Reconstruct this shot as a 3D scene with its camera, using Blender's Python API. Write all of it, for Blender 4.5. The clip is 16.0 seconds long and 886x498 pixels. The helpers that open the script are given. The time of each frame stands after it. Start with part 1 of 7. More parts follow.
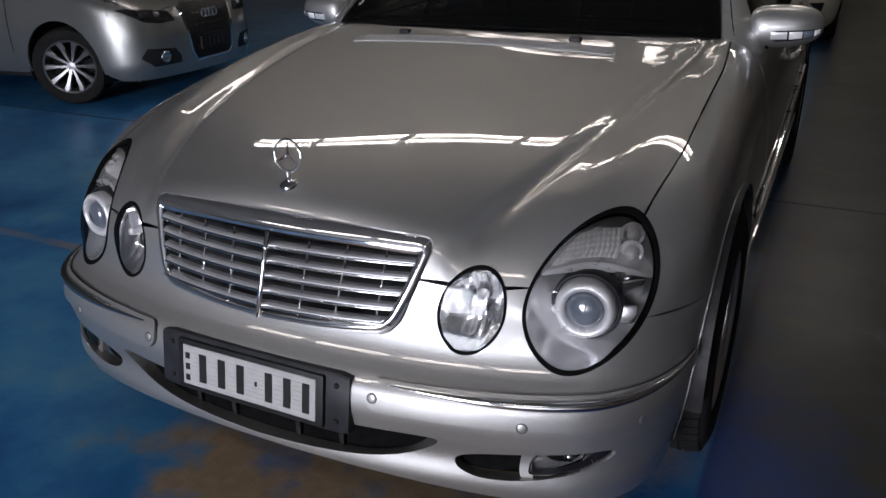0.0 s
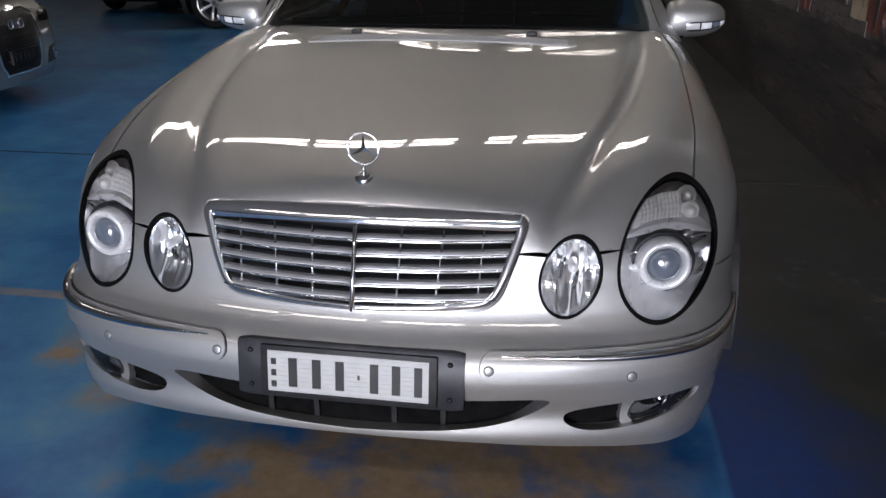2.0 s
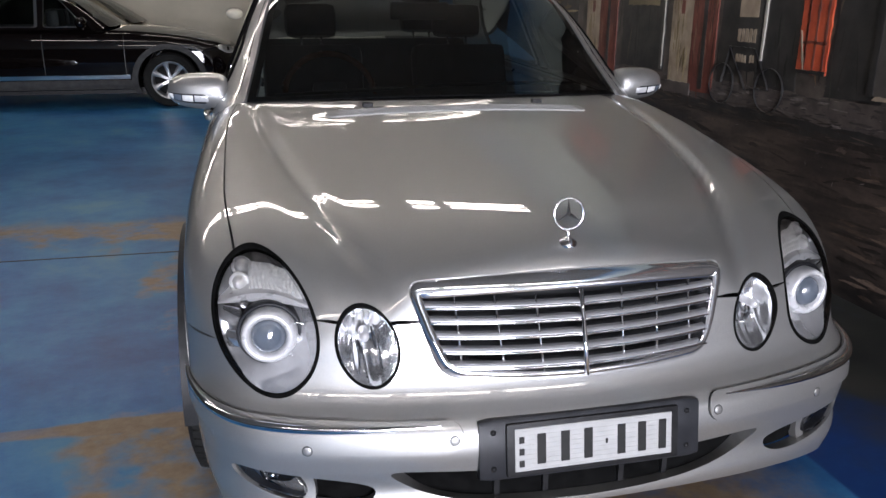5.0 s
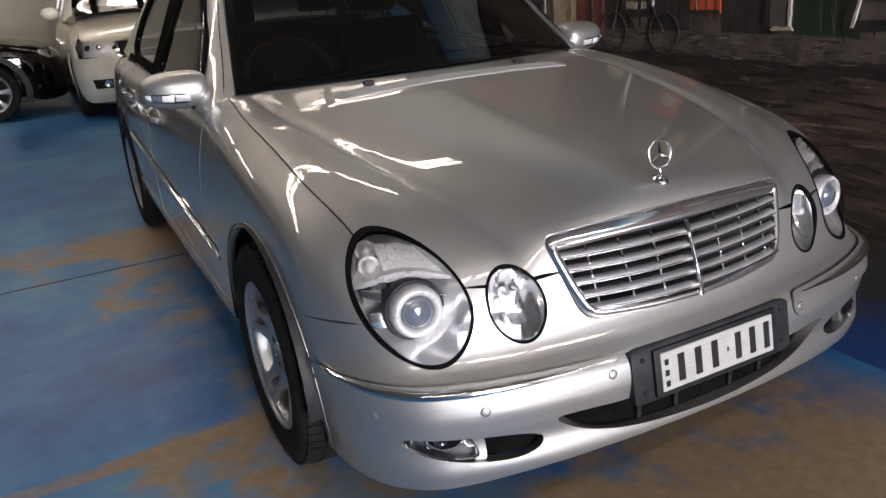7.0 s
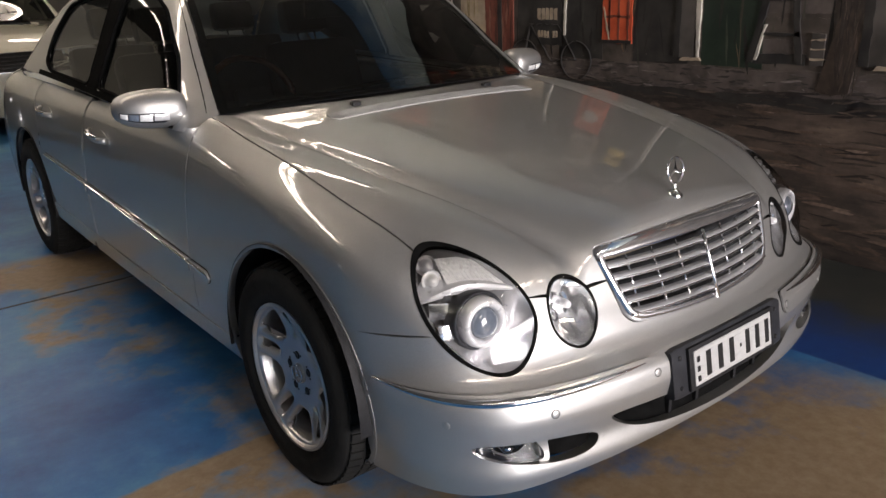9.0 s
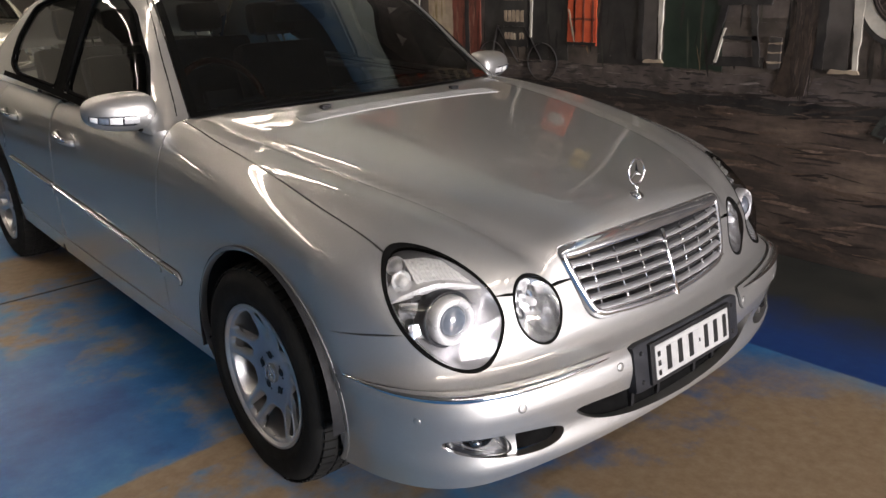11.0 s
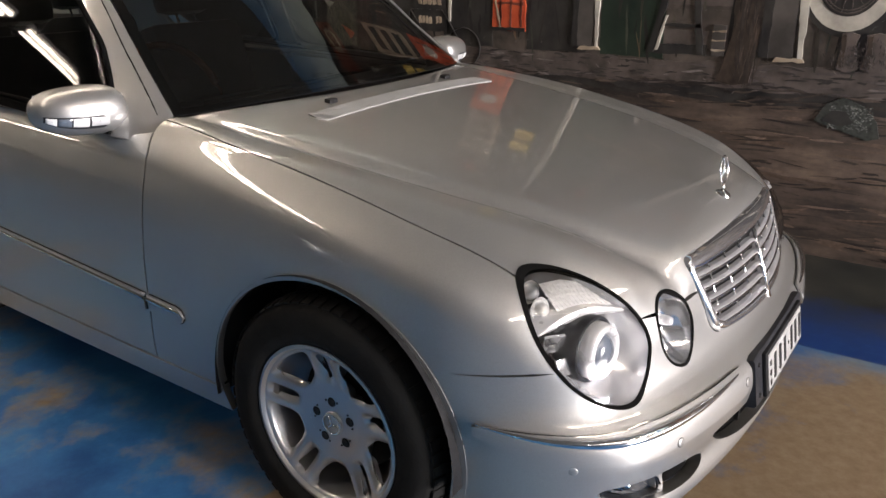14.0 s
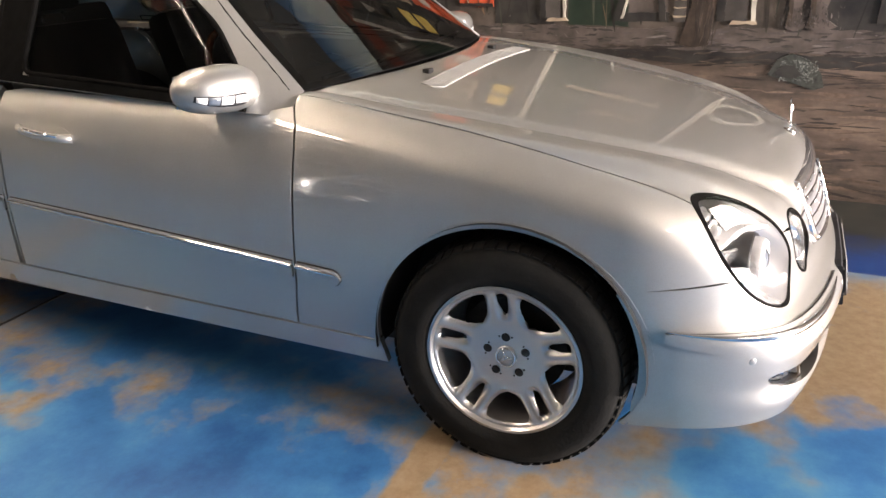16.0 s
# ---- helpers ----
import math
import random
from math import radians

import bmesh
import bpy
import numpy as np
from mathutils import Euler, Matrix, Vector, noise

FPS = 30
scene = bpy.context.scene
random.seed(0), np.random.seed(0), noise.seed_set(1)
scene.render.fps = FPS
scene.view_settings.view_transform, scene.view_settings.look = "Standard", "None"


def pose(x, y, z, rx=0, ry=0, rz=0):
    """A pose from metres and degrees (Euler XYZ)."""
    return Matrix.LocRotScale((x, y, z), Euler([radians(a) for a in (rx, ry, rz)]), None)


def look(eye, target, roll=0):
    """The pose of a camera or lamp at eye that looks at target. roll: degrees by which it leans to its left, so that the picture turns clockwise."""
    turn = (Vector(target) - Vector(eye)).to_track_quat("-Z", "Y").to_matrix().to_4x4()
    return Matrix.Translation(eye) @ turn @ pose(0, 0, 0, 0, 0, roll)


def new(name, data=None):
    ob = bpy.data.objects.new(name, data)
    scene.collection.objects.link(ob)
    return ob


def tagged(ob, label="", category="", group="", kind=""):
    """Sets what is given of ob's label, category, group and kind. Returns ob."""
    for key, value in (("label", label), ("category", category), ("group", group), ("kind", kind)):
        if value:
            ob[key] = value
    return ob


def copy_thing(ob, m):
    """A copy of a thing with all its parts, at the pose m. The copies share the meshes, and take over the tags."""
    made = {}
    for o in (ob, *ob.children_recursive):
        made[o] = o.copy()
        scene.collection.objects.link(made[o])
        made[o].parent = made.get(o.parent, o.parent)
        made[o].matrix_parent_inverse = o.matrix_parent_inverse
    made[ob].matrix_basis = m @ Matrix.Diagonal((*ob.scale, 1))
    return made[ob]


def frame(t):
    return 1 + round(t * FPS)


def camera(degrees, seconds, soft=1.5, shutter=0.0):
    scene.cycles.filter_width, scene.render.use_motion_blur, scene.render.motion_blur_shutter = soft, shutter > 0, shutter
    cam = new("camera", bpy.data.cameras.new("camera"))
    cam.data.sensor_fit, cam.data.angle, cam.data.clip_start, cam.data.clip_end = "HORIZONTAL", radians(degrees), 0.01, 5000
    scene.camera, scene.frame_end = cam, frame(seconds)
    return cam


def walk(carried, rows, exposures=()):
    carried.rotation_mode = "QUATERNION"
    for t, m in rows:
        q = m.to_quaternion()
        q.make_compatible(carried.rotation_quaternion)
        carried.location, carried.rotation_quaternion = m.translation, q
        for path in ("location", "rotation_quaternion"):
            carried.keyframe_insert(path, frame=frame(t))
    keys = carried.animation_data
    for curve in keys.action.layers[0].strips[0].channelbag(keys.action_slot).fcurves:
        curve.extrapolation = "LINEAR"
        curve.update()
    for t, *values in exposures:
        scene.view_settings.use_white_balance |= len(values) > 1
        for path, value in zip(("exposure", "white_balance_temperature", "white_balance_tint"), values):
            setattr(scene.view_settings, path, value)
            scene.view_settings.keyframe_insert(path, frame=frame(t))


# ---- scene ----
cam = camera(59.2, 16.0)
PATH = [
    (0, (1.031, -1.094, 1.313), (0.203, 0.553, 0.538), -1.0),
    (0.5, (0.899, -1.181, 1.302), (0.178, 0.53, 0.558), -0.1),
    (1, (0.76, -1.272, 1.304), (0.172, 0.486, 0.553), 0.3),
    (1.5, (0.599, -1.352, 1.299), (0.162, 0.447, 0.543), 0.6),
    (2, (0.441, -1.391, 1.294), (0.139, 0.435, 0.535), -0.3),
    (2.5, (0.275, -1.423, 1.308), (0.104, 0.435, 0.589), -0.9),
    (3, (0.114, -1.415, 1.314), (0.049, 0.481, 0.682), -0.5),
    (3.5, (-0.054, -1.416, 1.313), (-0.012, 0.502, 0.747), -0.7),
    (4, (-0.294, -1.416, 1.315), (-0.083, 0.497, 0.773), -0.1),
    (4.5, (-0.443, -1.413, 1.319), (-0.157, 0.485, 0.756), -0.3),
    (5, (-0.65, -1.353, 1.293), (-0.219, 0.506, 0.696), 0.3),
    (7.5, (-1.474, -1.129, 1.33), (-0.53, 0.493, 0.639), -5.2),
    (8, (-1.651, -1.044, 1.357), (-0.584, 0.499, 0.664), -4.4),
    (8.5, (-1.727, -1.002, 1.354), (-0.589, 0.502, 0.688), -3.3),
    (9, (-1.75, -0.983, 1.345), (-0.574, 0.502, 0.702), -2.4),
    (11.5, (-1.803, -1.027, 1.378), (-0.532, 0.367, 0.715), -1.7),
    (12, (-1.838, -0.979, 1.385), (-0.511, 0.354, 0.705), -0.5),
    (12.5, (-1.808, -0.843, 1.361), (-0.449, 0.456, 0.679), 0.7),
    (13, (-1.825, -0.667, 1.343), (-0.401, 0.575, 0.687), 1.6),
    (13.5, (-1.92, -0.498, 1.36), (-0.436, 0.658, 0.68), 0.7),
    (14, (-2.026, -0.299, 1.364), (-0.484, 0.766, 0.667), -0.2),
    (14.5, (-2.121, -0.12, 1.353), (-0.527, 0.871, 0.661), -0.6),
    (15, (-2.239, 0.091, 1.347), (-0.589, 0.988, 0.661), -0.5),
    (15.5, (-2.4, 0.207, 1.366), (-0.717, 1.02, 0.653), -0.6),
    (16, (-2.596, 0.254, 1.359), (-0.893, 0.998, 0.621), -1.3),
]
EXPOSURES = [(0, -0.42, 6300, 19), (2, -0.02, 6300, 19), (3.5, 0.22, 6250, 19), (5, 0.30, 6300, 19), (9, 0.42, 7200, 20), (12.5, 0.78, 7100, 20), (14.5, 1.14, 7400, 20), (16, 2.0, 7900, 22)]
walk(cam, [(t, look(eye, target, roll)) for t, eye, target, roll in PATH], EXPOSURES)

# ---- world and light ----
world = bpy.data.worlds.new("sky")
scene.world = world
world.use_nodes = True
wn = world.node_tree.nodes
sky = wn.new("ShaderNodeTexSky")
sky.sky_type = 'NISHITA'
sky.sun_disc = False
sky.sun_elevation, sky.sun_rotation = radians(40), radians(200)
wn["Background"].inputs["Strength"].default_value = 0.12
world.node_tree.links.new(sky.outputs[0], wn["Background"].inputs["Color"])

DAY = 1850.0          # daylight through the roller door, watts
TUBE = 17.0          # emission of the fluorescent tubes

# ---- room measures ----
WALL_X, LEFT_X, FRONT_Y, BACK_Y, CEIL_Z = 1.93, -13.0, -12.0, 15.5, 4.3
DOOR_X0, DOOR_X1, DOOR_H = -2.7, 1.1, 3.3


# ---- materials ----
def mat(name):
    m = bpy.data.materials.new(name)
    m.use_nodes = True
    return m, m.node_tree.nodes, m.node_tree.links, m.node_tree.nodes["Principled BSDF"]


def setp(b, **kw):
    names = {"color": "Base Color", "metal": "Metallic", "rough": "Roughness", "coat": "Coat Weight", "coat_rough": "Coat Roughness",
             "ior": "IOR", "trans": "Transmission Weight", "alpha": "Alpha", "spec": "Specular IOR Level", "sheen": "Sheen Weight"}
    for k, v in kw.items():
        b.inputs[names[k]].default_value = (*v, 1) if k == "color" else v


def noise_node(n, l, scale, detail=4, rough=0.55, coords="Object", vec=None):
    t = n.new("ShaderNodeTexNoise")
    t.inputs["Scale"].default_value, t.inputs["Detail"].default_value, t.inputs["Roughness"].default_value = scale, detail, rough
    if vec is None:
        c = n.new("ShaderNodeTexCoord")
        vec = c.outputs[coords]
    l.new(vec, t.inputs["Vector"])
    return t.outputs["Fac"]


def ramp(n, l, fac, stops):
    r = n.new("ShaderNodeValToRGB")
    e = r.color_ramp.elements
    while len(e) < len(stops):
        e.new(0.5)
    for el, (p, c) in zip(e, stops):
        el.position, el.color = p, (*c, 1)
    l.new(fac, r.inputs["Fac"])
    return r.outputs["Color"]


def bump(n, l, b, fac, strength=0.2, dist=0.01):
    k = n.new("ShaderNodeBump")
    k.inputs["Strength"].default_value, k.inputs["Distance"].default_value = strength, dist
    l.new(fac, k.inputs["Height"])
    l.new(k.outputs["Normal"], b.inputs["Normal"])


def surface(name, c0, c1, rough=0.6, metal=0.0, scale=8.0, rough_var=0.15, bump_s=0.1, bump_scale=120.0, coat=0.0):
    """Two tones mixed by noise, with grain and an uneven gloss."""
    m, n, l, b = mat(name)
    f = noise_node(n, l, scale, 6)
    l.new(ramp(n, l, f, [(0.3, c0), (0.7, c1)]), b.inputs["Base Color"])
    r = n.new("ShaderNodeMapRange")
    r.inputs["To Min"].default_value, r.inputs["To Max"].default_value = max(rough - rough_var, 0.02), min(rough + rough_var, 1)
    l.new(noise_node(n, l, scale * 3.1, 3), r.inputs["Value"])
    l.new(r.outputs[0], b.inputs["Roughness"])
    setp(b, metal=metal, coat=coat, coat_rough=0.04)
    if bump_s:
        bump(n, l, b, noise_node(n, l, bump_scale, 3), bump_s, 0.004)
    return m


def car_paint(name, color, metal=0.86, rough=0.38, flake=0.06, gloss=1.85, spec=0.5):
    m, n, l, b = mat(name)
    f = noise_node(n, l, 900.0, 2)
    hi, lo = [min(1, c * 1.12) for c in color], [c * 0.86 for c in color]
    l.new(ramp(n, l, f, [(0.35, lo), (0.65, hi)]), b.inputs["Base Color"])
    r = n.new("ShaderNodeMapRange")
    r.inputs["To Min"].default_value, r.inputs["To Max"].default_value = rough - 0.05, rough + 0.05
    l.new(noise_node(n, l, 3.0, 3), r.inputs["Value"])
    l.new(r.outputs[0], b.inputs["Roughness"])
    setp(b, metal=metal, coat=1.0, coat_rough=0.012, spec=spec)
    b.inputs["Coat IOR"].default_value = gloss
    bump(n, l, b, noise_node(n, l, 1400.0, 1), flake, 0.001)
    return m


def glass_mat(name, tint=(0.9, 0.93, 0.92), gloss=0.02, ior=1.45):
    m, n, l, b = mat(name)
    n.remove(b)
    tr, gl, mx, fr = n.new("ShaderNodeBsdfTransparent"), n.new("ShaderNodeBsdfGlossy"), n.new("ShaderNodeMixShader"), n.new("ShaderNodeFresnel")
    tr.inputs["Color"].default_value = (*tint, 1)
    gl.inputs["Roughness"].default_value = gloss
    fr.inputs["IOR"].default_value = ior
    l.new(fr.outputs[0], mx.inputs[0]), l.new(tr.outputs[0], mx.inputs[1]), l.new(gl.outputs[0], mx.inputs[2])
    l.new(mx.outputs[0], n["Material Output"].inputs["Surface"])
    return m


def glow(name, color, strength):
    m, n, l, b = mat(name)
    setp(b, color=(0.9, 0.9, 0.9), rough=0.4)
    b.inputs["Emission Color"].default_value, b.inputs["Emission Strength"].default_value = (*color, 1), strength
    return m


def chips_of(op, band, x, y, rag):
    """Bare tan patches in the dark strip beside the wall."""
    return op('MULTIPLY', op('MULTIPLY', band(x, 1.36, 1.86, 0.25), band(y, 1.15, 2.0, 0.3)), op('MULTIPLY', op('SUBTRACT', rag, 0.54), 9.0, True))


def floor_material():
    m, n, l, b = mat("worn_blue_floor_paint")
    c = n.new("ShaderNodeTexCoord")
    sep = n.new("ShaderNodeSeparateXYZ")
    l.new(c.outputs["Object"], sep.inputs[0])
    X, Y = sep.outputs["X"], sep.outputs["Y"]

    def op(kind, a, bb=None, clamp=False):
        k = n.new("ShaderNodeMath")
        k.operation, k.use_clamp = kind, clamp
        for i, v in enumerate((a, bb)):
            if v is None:
                continue
            if isinstance(v, (int, float)):
                k.inputs[i].default_value = v
            else:
                l.new(v, k.inputs[i])
        return k.outputs[0]

    def band(v, lo, hi, soft):
        a = op('MULTIPLY', op('SUBTRACT', v, lo), 1 / soft)
        bb = op('MULTIPLY', op('SUBTRACT', hi, v), 1 / soft)
        return op('MINIMUM', op('ADD', a, 0.5, True), op('ADD', bb, 0.5, True))
    big, mid, fine = (noise_node(n, l, s, d, r, vec=c.outputs["Object"]) for s, d, r in ((0.9, 3, 0.5), (3.5, 3, 0.5), (22.0, 5, 0.65)))
    wob = op('MULTIPLY', op('SUBTRACT', mid, 0.5), 0.6)
    Xw, Yw = op('ADD', X, wob), op('ADD', Y, wob)
    scuff = noise_node(n, l, 9.0, 9, 0.72, vec=c.outputs["Object"])
    soft = op('ADD', op('ADD', op('MULTIPLY', big, 0.5), op('MULTIPLY', mid, 0.25)), op('MULTIPLY', scuff, 0.25))
    blue = ramp(n, l, soft, [(0.38, (0.011, 0.075, 0.22)), (0.47, (0.022, 0.135, 0.33)), (0.545, (0.045, 0.20, 0.39)), (0.64, (0.11, 0.26, 0.36))])
    tan = ramp(n, l, fine, [(0.25, (0.20, 0.135, 0.080)), (0.5, (0.26, 0.185, 0.115)), (0.8, (0.32, 0.245, 0.165))])
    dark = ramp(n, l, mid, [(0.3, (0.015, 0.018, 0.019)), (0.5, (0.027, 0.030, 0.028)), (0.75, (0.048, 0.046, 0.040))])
    # where the paint has worn through: the bay under the car, streaks beside it, and scattered patches
    bay = op('MULTIPLY', band(Xw, -0.42, 0.89, 0.7), band(Yw, -6.0, 4.2, 0.5))
    apron = op('MULTIPLY', band(Xw, -0.62, 0.89, 0.6), band(Yw, -6.0, -0.15, 0.7))
    bay = op('MAXIMUM', bay, apron)
    flank = op('MULTIPLY', band(Xw, -1.22, -0.6, 0.4), band(Yw, 0.5, 3.6, 0.5))
    streak = op('MULTIPLY', band(Yw, 3.15, 3.75, 0.35), band(Xw, -2.6, -0.5, 0.6))
    line = op('MULTIPLY', band(Y, 1.005, 1.085, 0.03), band(X, -6.0, -0.8, 0.1))
    score = op('ADD', op('MULTIPLY', big, 0.95), op('MULTIPLY', mid, 0.16))
    near = op('MAXIMUM', op('MAXIMUM', bay, flank), streak)
    rag = noise_node(n, l, 7.0, 8, 0.68, vec=c.outputs["Object"])
    score = op('ADD', score, op('MULTIPLY', op('SUBTRACT', rag, 0.46), op('ADD', 0.08, op('MULTIPLY', near, 0.5))))
    score = op('ADD', score, op('MULTIPLY', bay, 0.47))
    score = op('ADD', score, op('MULTIPLY', flank, 0.265))
    score = op('ADD', score, op('MULTIPLY', streak, 0.26))
    score = op('ADD', score, op('MULTIPLY', line, 0.30))
    worn = op('MULTIPLY', op('SUBTRACT', score, 0.765), 5.0, True)
    mx = n.new("ShaderNodeMix")
    mx.data_type = 'RGBA'
    l.new(worn, mx.inputs["Factor"]), l.new(blue, mx.inputs["A"]), l.new(tan, mx.inputs["B"])
    # solid blue edge line, then bare dark concrete beside the wall, with shade painted in
    edge = n.new("ShaderNodeMix")
    edge.data_type = 'RGBA'
    l.new(op('MULTIPLY', band(X, 0.89, 9.0, 0.012), op('SUBTRACT', 1.15, op('MULTIPLY', fine, 0.35)), True), edge.inputs["Factor"])
    l.new(mx.outputs["Result"], edge.inputs["A"])
    rim = n.new("ShaderNodeMix")
    rim.data_type = 'RGBA'
    l.new(chips_of(op, band, Xw, Yw, rag), rim.inputs["Factor"])
    rim.inputs["A"].default_value, rim.inputs["B"].default_value = (0.007, 0.040, 0.175, 1), (0.22, 0.15, 0.085, 1)
    l.new(rim.outputs["Result"], edge.inputs["B"])
    conc = n.new("ShaderNodeMix")
    conc.data_type = 'RGBA'
    chips = chips_of(op, band, Xw, Yw, rag)
    # dirt plus the shade between car and wall, put into the floor colour
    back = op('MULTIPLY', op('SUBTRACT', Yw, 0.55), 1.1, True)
    grime_shade = op('MULTIPLY', op('SUBTRACT', op('ADD', op('ADD', X, op('MULTIPLY', back, 0.42)), op('MULTIPLY', op('SUBTRACT', rag, 0.5), 0.45)), 1.0), 2.3, True)
    l.new(op('SUBTRACT', grime_shade, op('MULTIPLY', chips, 0.55), True), conc.inputs["Factor"]), l.new(edge.outputs["Result"], conc.inputs["A"]), l.new(dark, conc.inputs["B"])
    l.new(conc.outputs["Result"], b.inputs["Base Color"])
    r = n.new("ShaderNodeMapRange")
    r.inputs["To Min"].default_value, r.inputs["To Max"].default_value = 0.28, 0.55
    l.new(op('ADD', op('MULTIPLY', worn, 0.35), op('MULTIPLY', big, 0.6)), r.inputs["Value"])
    l.new(r.outputs[0], b.inputs["Roughness"])
    setp(b, spec=0.35)
    bump(n, l, b, fine, 0.06, 0.002)
    return m


def mural_material():
    """The painted street of the mural: a smeared brown road, darker further back and towards the floor."""
    m, n, l, b = mat("painted_street_mural")
    c = n.new("ShaderNodeTexCoord")
    mp = n.new("ShaderNodeMapping")
    mp.inputs["Scale"].default_value = (1, 0.30, 1.5)
    l.new(c.outputs["Object"], mp.inputs["Vector"])
    f1, f2 = noise_node(n, l, 3.0, 5, 0.6, vec=mp.outputs[0]), noise_node(n, l, 11.0, 7, 0.68, vec=mp.outputs[0])
    f3 = noise_node(n, l, 38.0, 4, 0.6)

    def mad(a, k, d):
        q = n.new("ShaderNodeMath")
        q.operation = 'MULTIPLY_ADD'
        q.inputs[1].default_value = k
        l.new(a, q.inputs[0])
        if isinstance(d, float):
            q.inputs[2].default_value = d
        else:
            l.new(d, q.inputs[2])
        return q.outputs[0]
    sep = n.new("ShaderNodeSeparateXYZ")
    l.new(c.outputs["Object"], sep.inputs[0])
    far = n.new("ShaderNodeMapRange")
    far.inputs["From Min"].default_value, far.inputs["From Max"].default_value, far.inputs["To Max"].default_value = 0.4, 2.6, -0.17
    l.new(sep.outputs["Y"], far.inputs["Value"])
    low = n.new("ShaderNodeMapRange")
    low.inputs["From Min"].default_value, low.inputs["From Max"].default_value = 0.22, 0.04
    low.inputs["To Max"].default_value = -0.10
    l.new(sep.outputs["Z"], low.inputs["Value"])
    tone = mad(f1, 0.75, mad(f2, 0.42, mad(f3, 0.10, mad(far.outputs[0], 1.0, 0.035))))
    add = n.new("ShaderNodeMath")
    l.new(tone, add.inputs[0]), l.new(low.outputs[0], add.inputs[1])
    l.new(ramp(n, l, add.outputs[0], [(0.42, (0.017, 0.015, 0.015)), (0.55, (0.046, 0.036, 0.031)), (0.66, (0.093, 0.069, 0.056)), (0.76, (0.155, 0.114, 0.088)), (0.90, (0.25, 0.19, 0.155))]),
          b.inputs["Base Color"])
    setp(b, rough=0.38)
    bump(n, l, b, f3, 0.05, 0.002)
    return m


PAINT = car_paint("silver_metallic_paint", (0.375, 0.372, 0.362), 0.82, 0.49, 0.04, 1.82)
CHROME = surface("chrome", (0.80, 0.80, 0.82), (0.88, 0.88, 0.9), 0.06, 1.0, 20, 0.03, 0.0)
RUBBER = surface("black_rubber", (0.012, 0.012, 0.013), (0.025, 0.025, 0.026), 0.6, 0, 15, 0.15, 0.2, 200)
TYRE = surface("tyre_rubber", (0.006, 0.006, 0.006), (0.013, 0.013, 0.012), 0.85, 0, 9, 0.12, 0.3, 90)
DARK = surface("black_plastic", (0.010, 0.010, 0.011), (0.02, 0.02, 0.021), 0.45, 0, 30, 0.1, 0.15, 300)
VOID = surface("deep_black_mesh", (0.003, 0.003, 0.003), (0.007, 0.007, 0.007), 0.8, 0, 30, 0.1, 0.1, 300)
HOLDER = surface("grey_black_plate_holder", (0.014, 0.015, 0.018), (0.026, 0.027, 0.031), 0.4, 0, 20, 0.1, 0.1, 300)
ALLOY = surface("painted_alloy", (0.50, 0.50, 0.51), (0.56, 0.56, 0.56), 0.32, 0.85, 6, 0.05, 0.0, 400, 0.4)
BRAKE = surface("brake_metal", (0.012, 0.011, 0.010), (0.03, 0.027, 0.024), 0.6, 0.6, 20, 0.15, 0.2, 150)
REFLECT = surface("lamp_reflector", (0.80, 0.81, 0.82), (0.86, 0.86, 0.87), 0.13, 0.92, 5, 0.03, 0.0, 40)
SLAT = surface("grey_grille_slat", (0.34, 0.34, 0.35), (0.42, 0.42, 0.43), 0.34, 0.5, 14, 0.08, 0.0)
LAMPGREY = surface("lamp_bezel_silver", (0.60, 0.60, 0.61), (0.72, 0.72, 0.72), 0.3, 0.3, 14, 0.1, 0.05, 100)
WHITE = surface("white_plate_paint", (0.34, 0.34, 0.335), (0.41, 0.41, 0.405), 0.4, 0, 30, 0.1, 0.05, 200)
INK = surface("black_ink", (0.012, 0.012, 0.012), (0.02, 0.02, 0.02), 0.4, 0, 30, 0.1, 0)
LEATHER = surface("black_leather", (0.012, 0.012, 0.014), (0.03, 0.03, 0.032), 0.5, 0, 12, 0.1, 0.4, 160)
WOOD = surface("dark_red_wood_rim", (0.06, 0.018, 0.010), (0.13, 0.045, 0.022), 0.25, 0, 18, 0.1, 0.1, 60, 0.6)
LENS = glass_mat("clear_lamp_lens", (0.985, 0.985, 0.99), 0.015, 1.4)
SCREEN = glass_mat("windscreen_glass", (0.27, 0.32, 0.32), 0.01, 1.9)
SIDEGLASS = glass_mat("tinted_side_glass", (0.40, 0.43, 0.43), 0.01, 1.26)
TUBEGLOW = glow("fluorescent_tube_glow", (1.0, 0.93, 0.80), TUBE)
BATTEN = surface("white_enamel", (0.62, 0.62, 0.6), (0.75, 0.75, 0.73), 0.4, 0, 10, 0.1, 0.05)
CREAMWALL = surface("cream_wall_paint", (0.40, 0.37, 0.29), (0.50, 0.47, 0.38), 0.65, 0, 1.2, 0.12, 0.1, 40)
DIMWALL = surface("dark_grey_wall_paint", (0.045, 0.045, 0.044), (0.075, 0.074, 0.07), 0.65, 0, 1.2, 0.12, 0.1, 40)
CEILING = surface("grey_roof_insulation", (0.105, 0.098, 0.086), (0.15, 0.14, 0.122), 0.7, 0, 1.5, 0.1, 0.2, 12)
VENTP = surface("satin_silver_vent", (0.27, 0.27, 0.265), (0.32, 0.32, 0.315), 0.62, 0.3, 10, 0.08, 0.05, 200)
for _m in (TYRE, RUBBER, VOID, DARK):
    _m.node_tree.nodes["Principled BSDF"].inputs["Specular IOR Level"].default_value = 0.18
VOID.node_tree.nodes["Principled BSDF"].inputs["Specular IOR Level"].default_value = 0.02
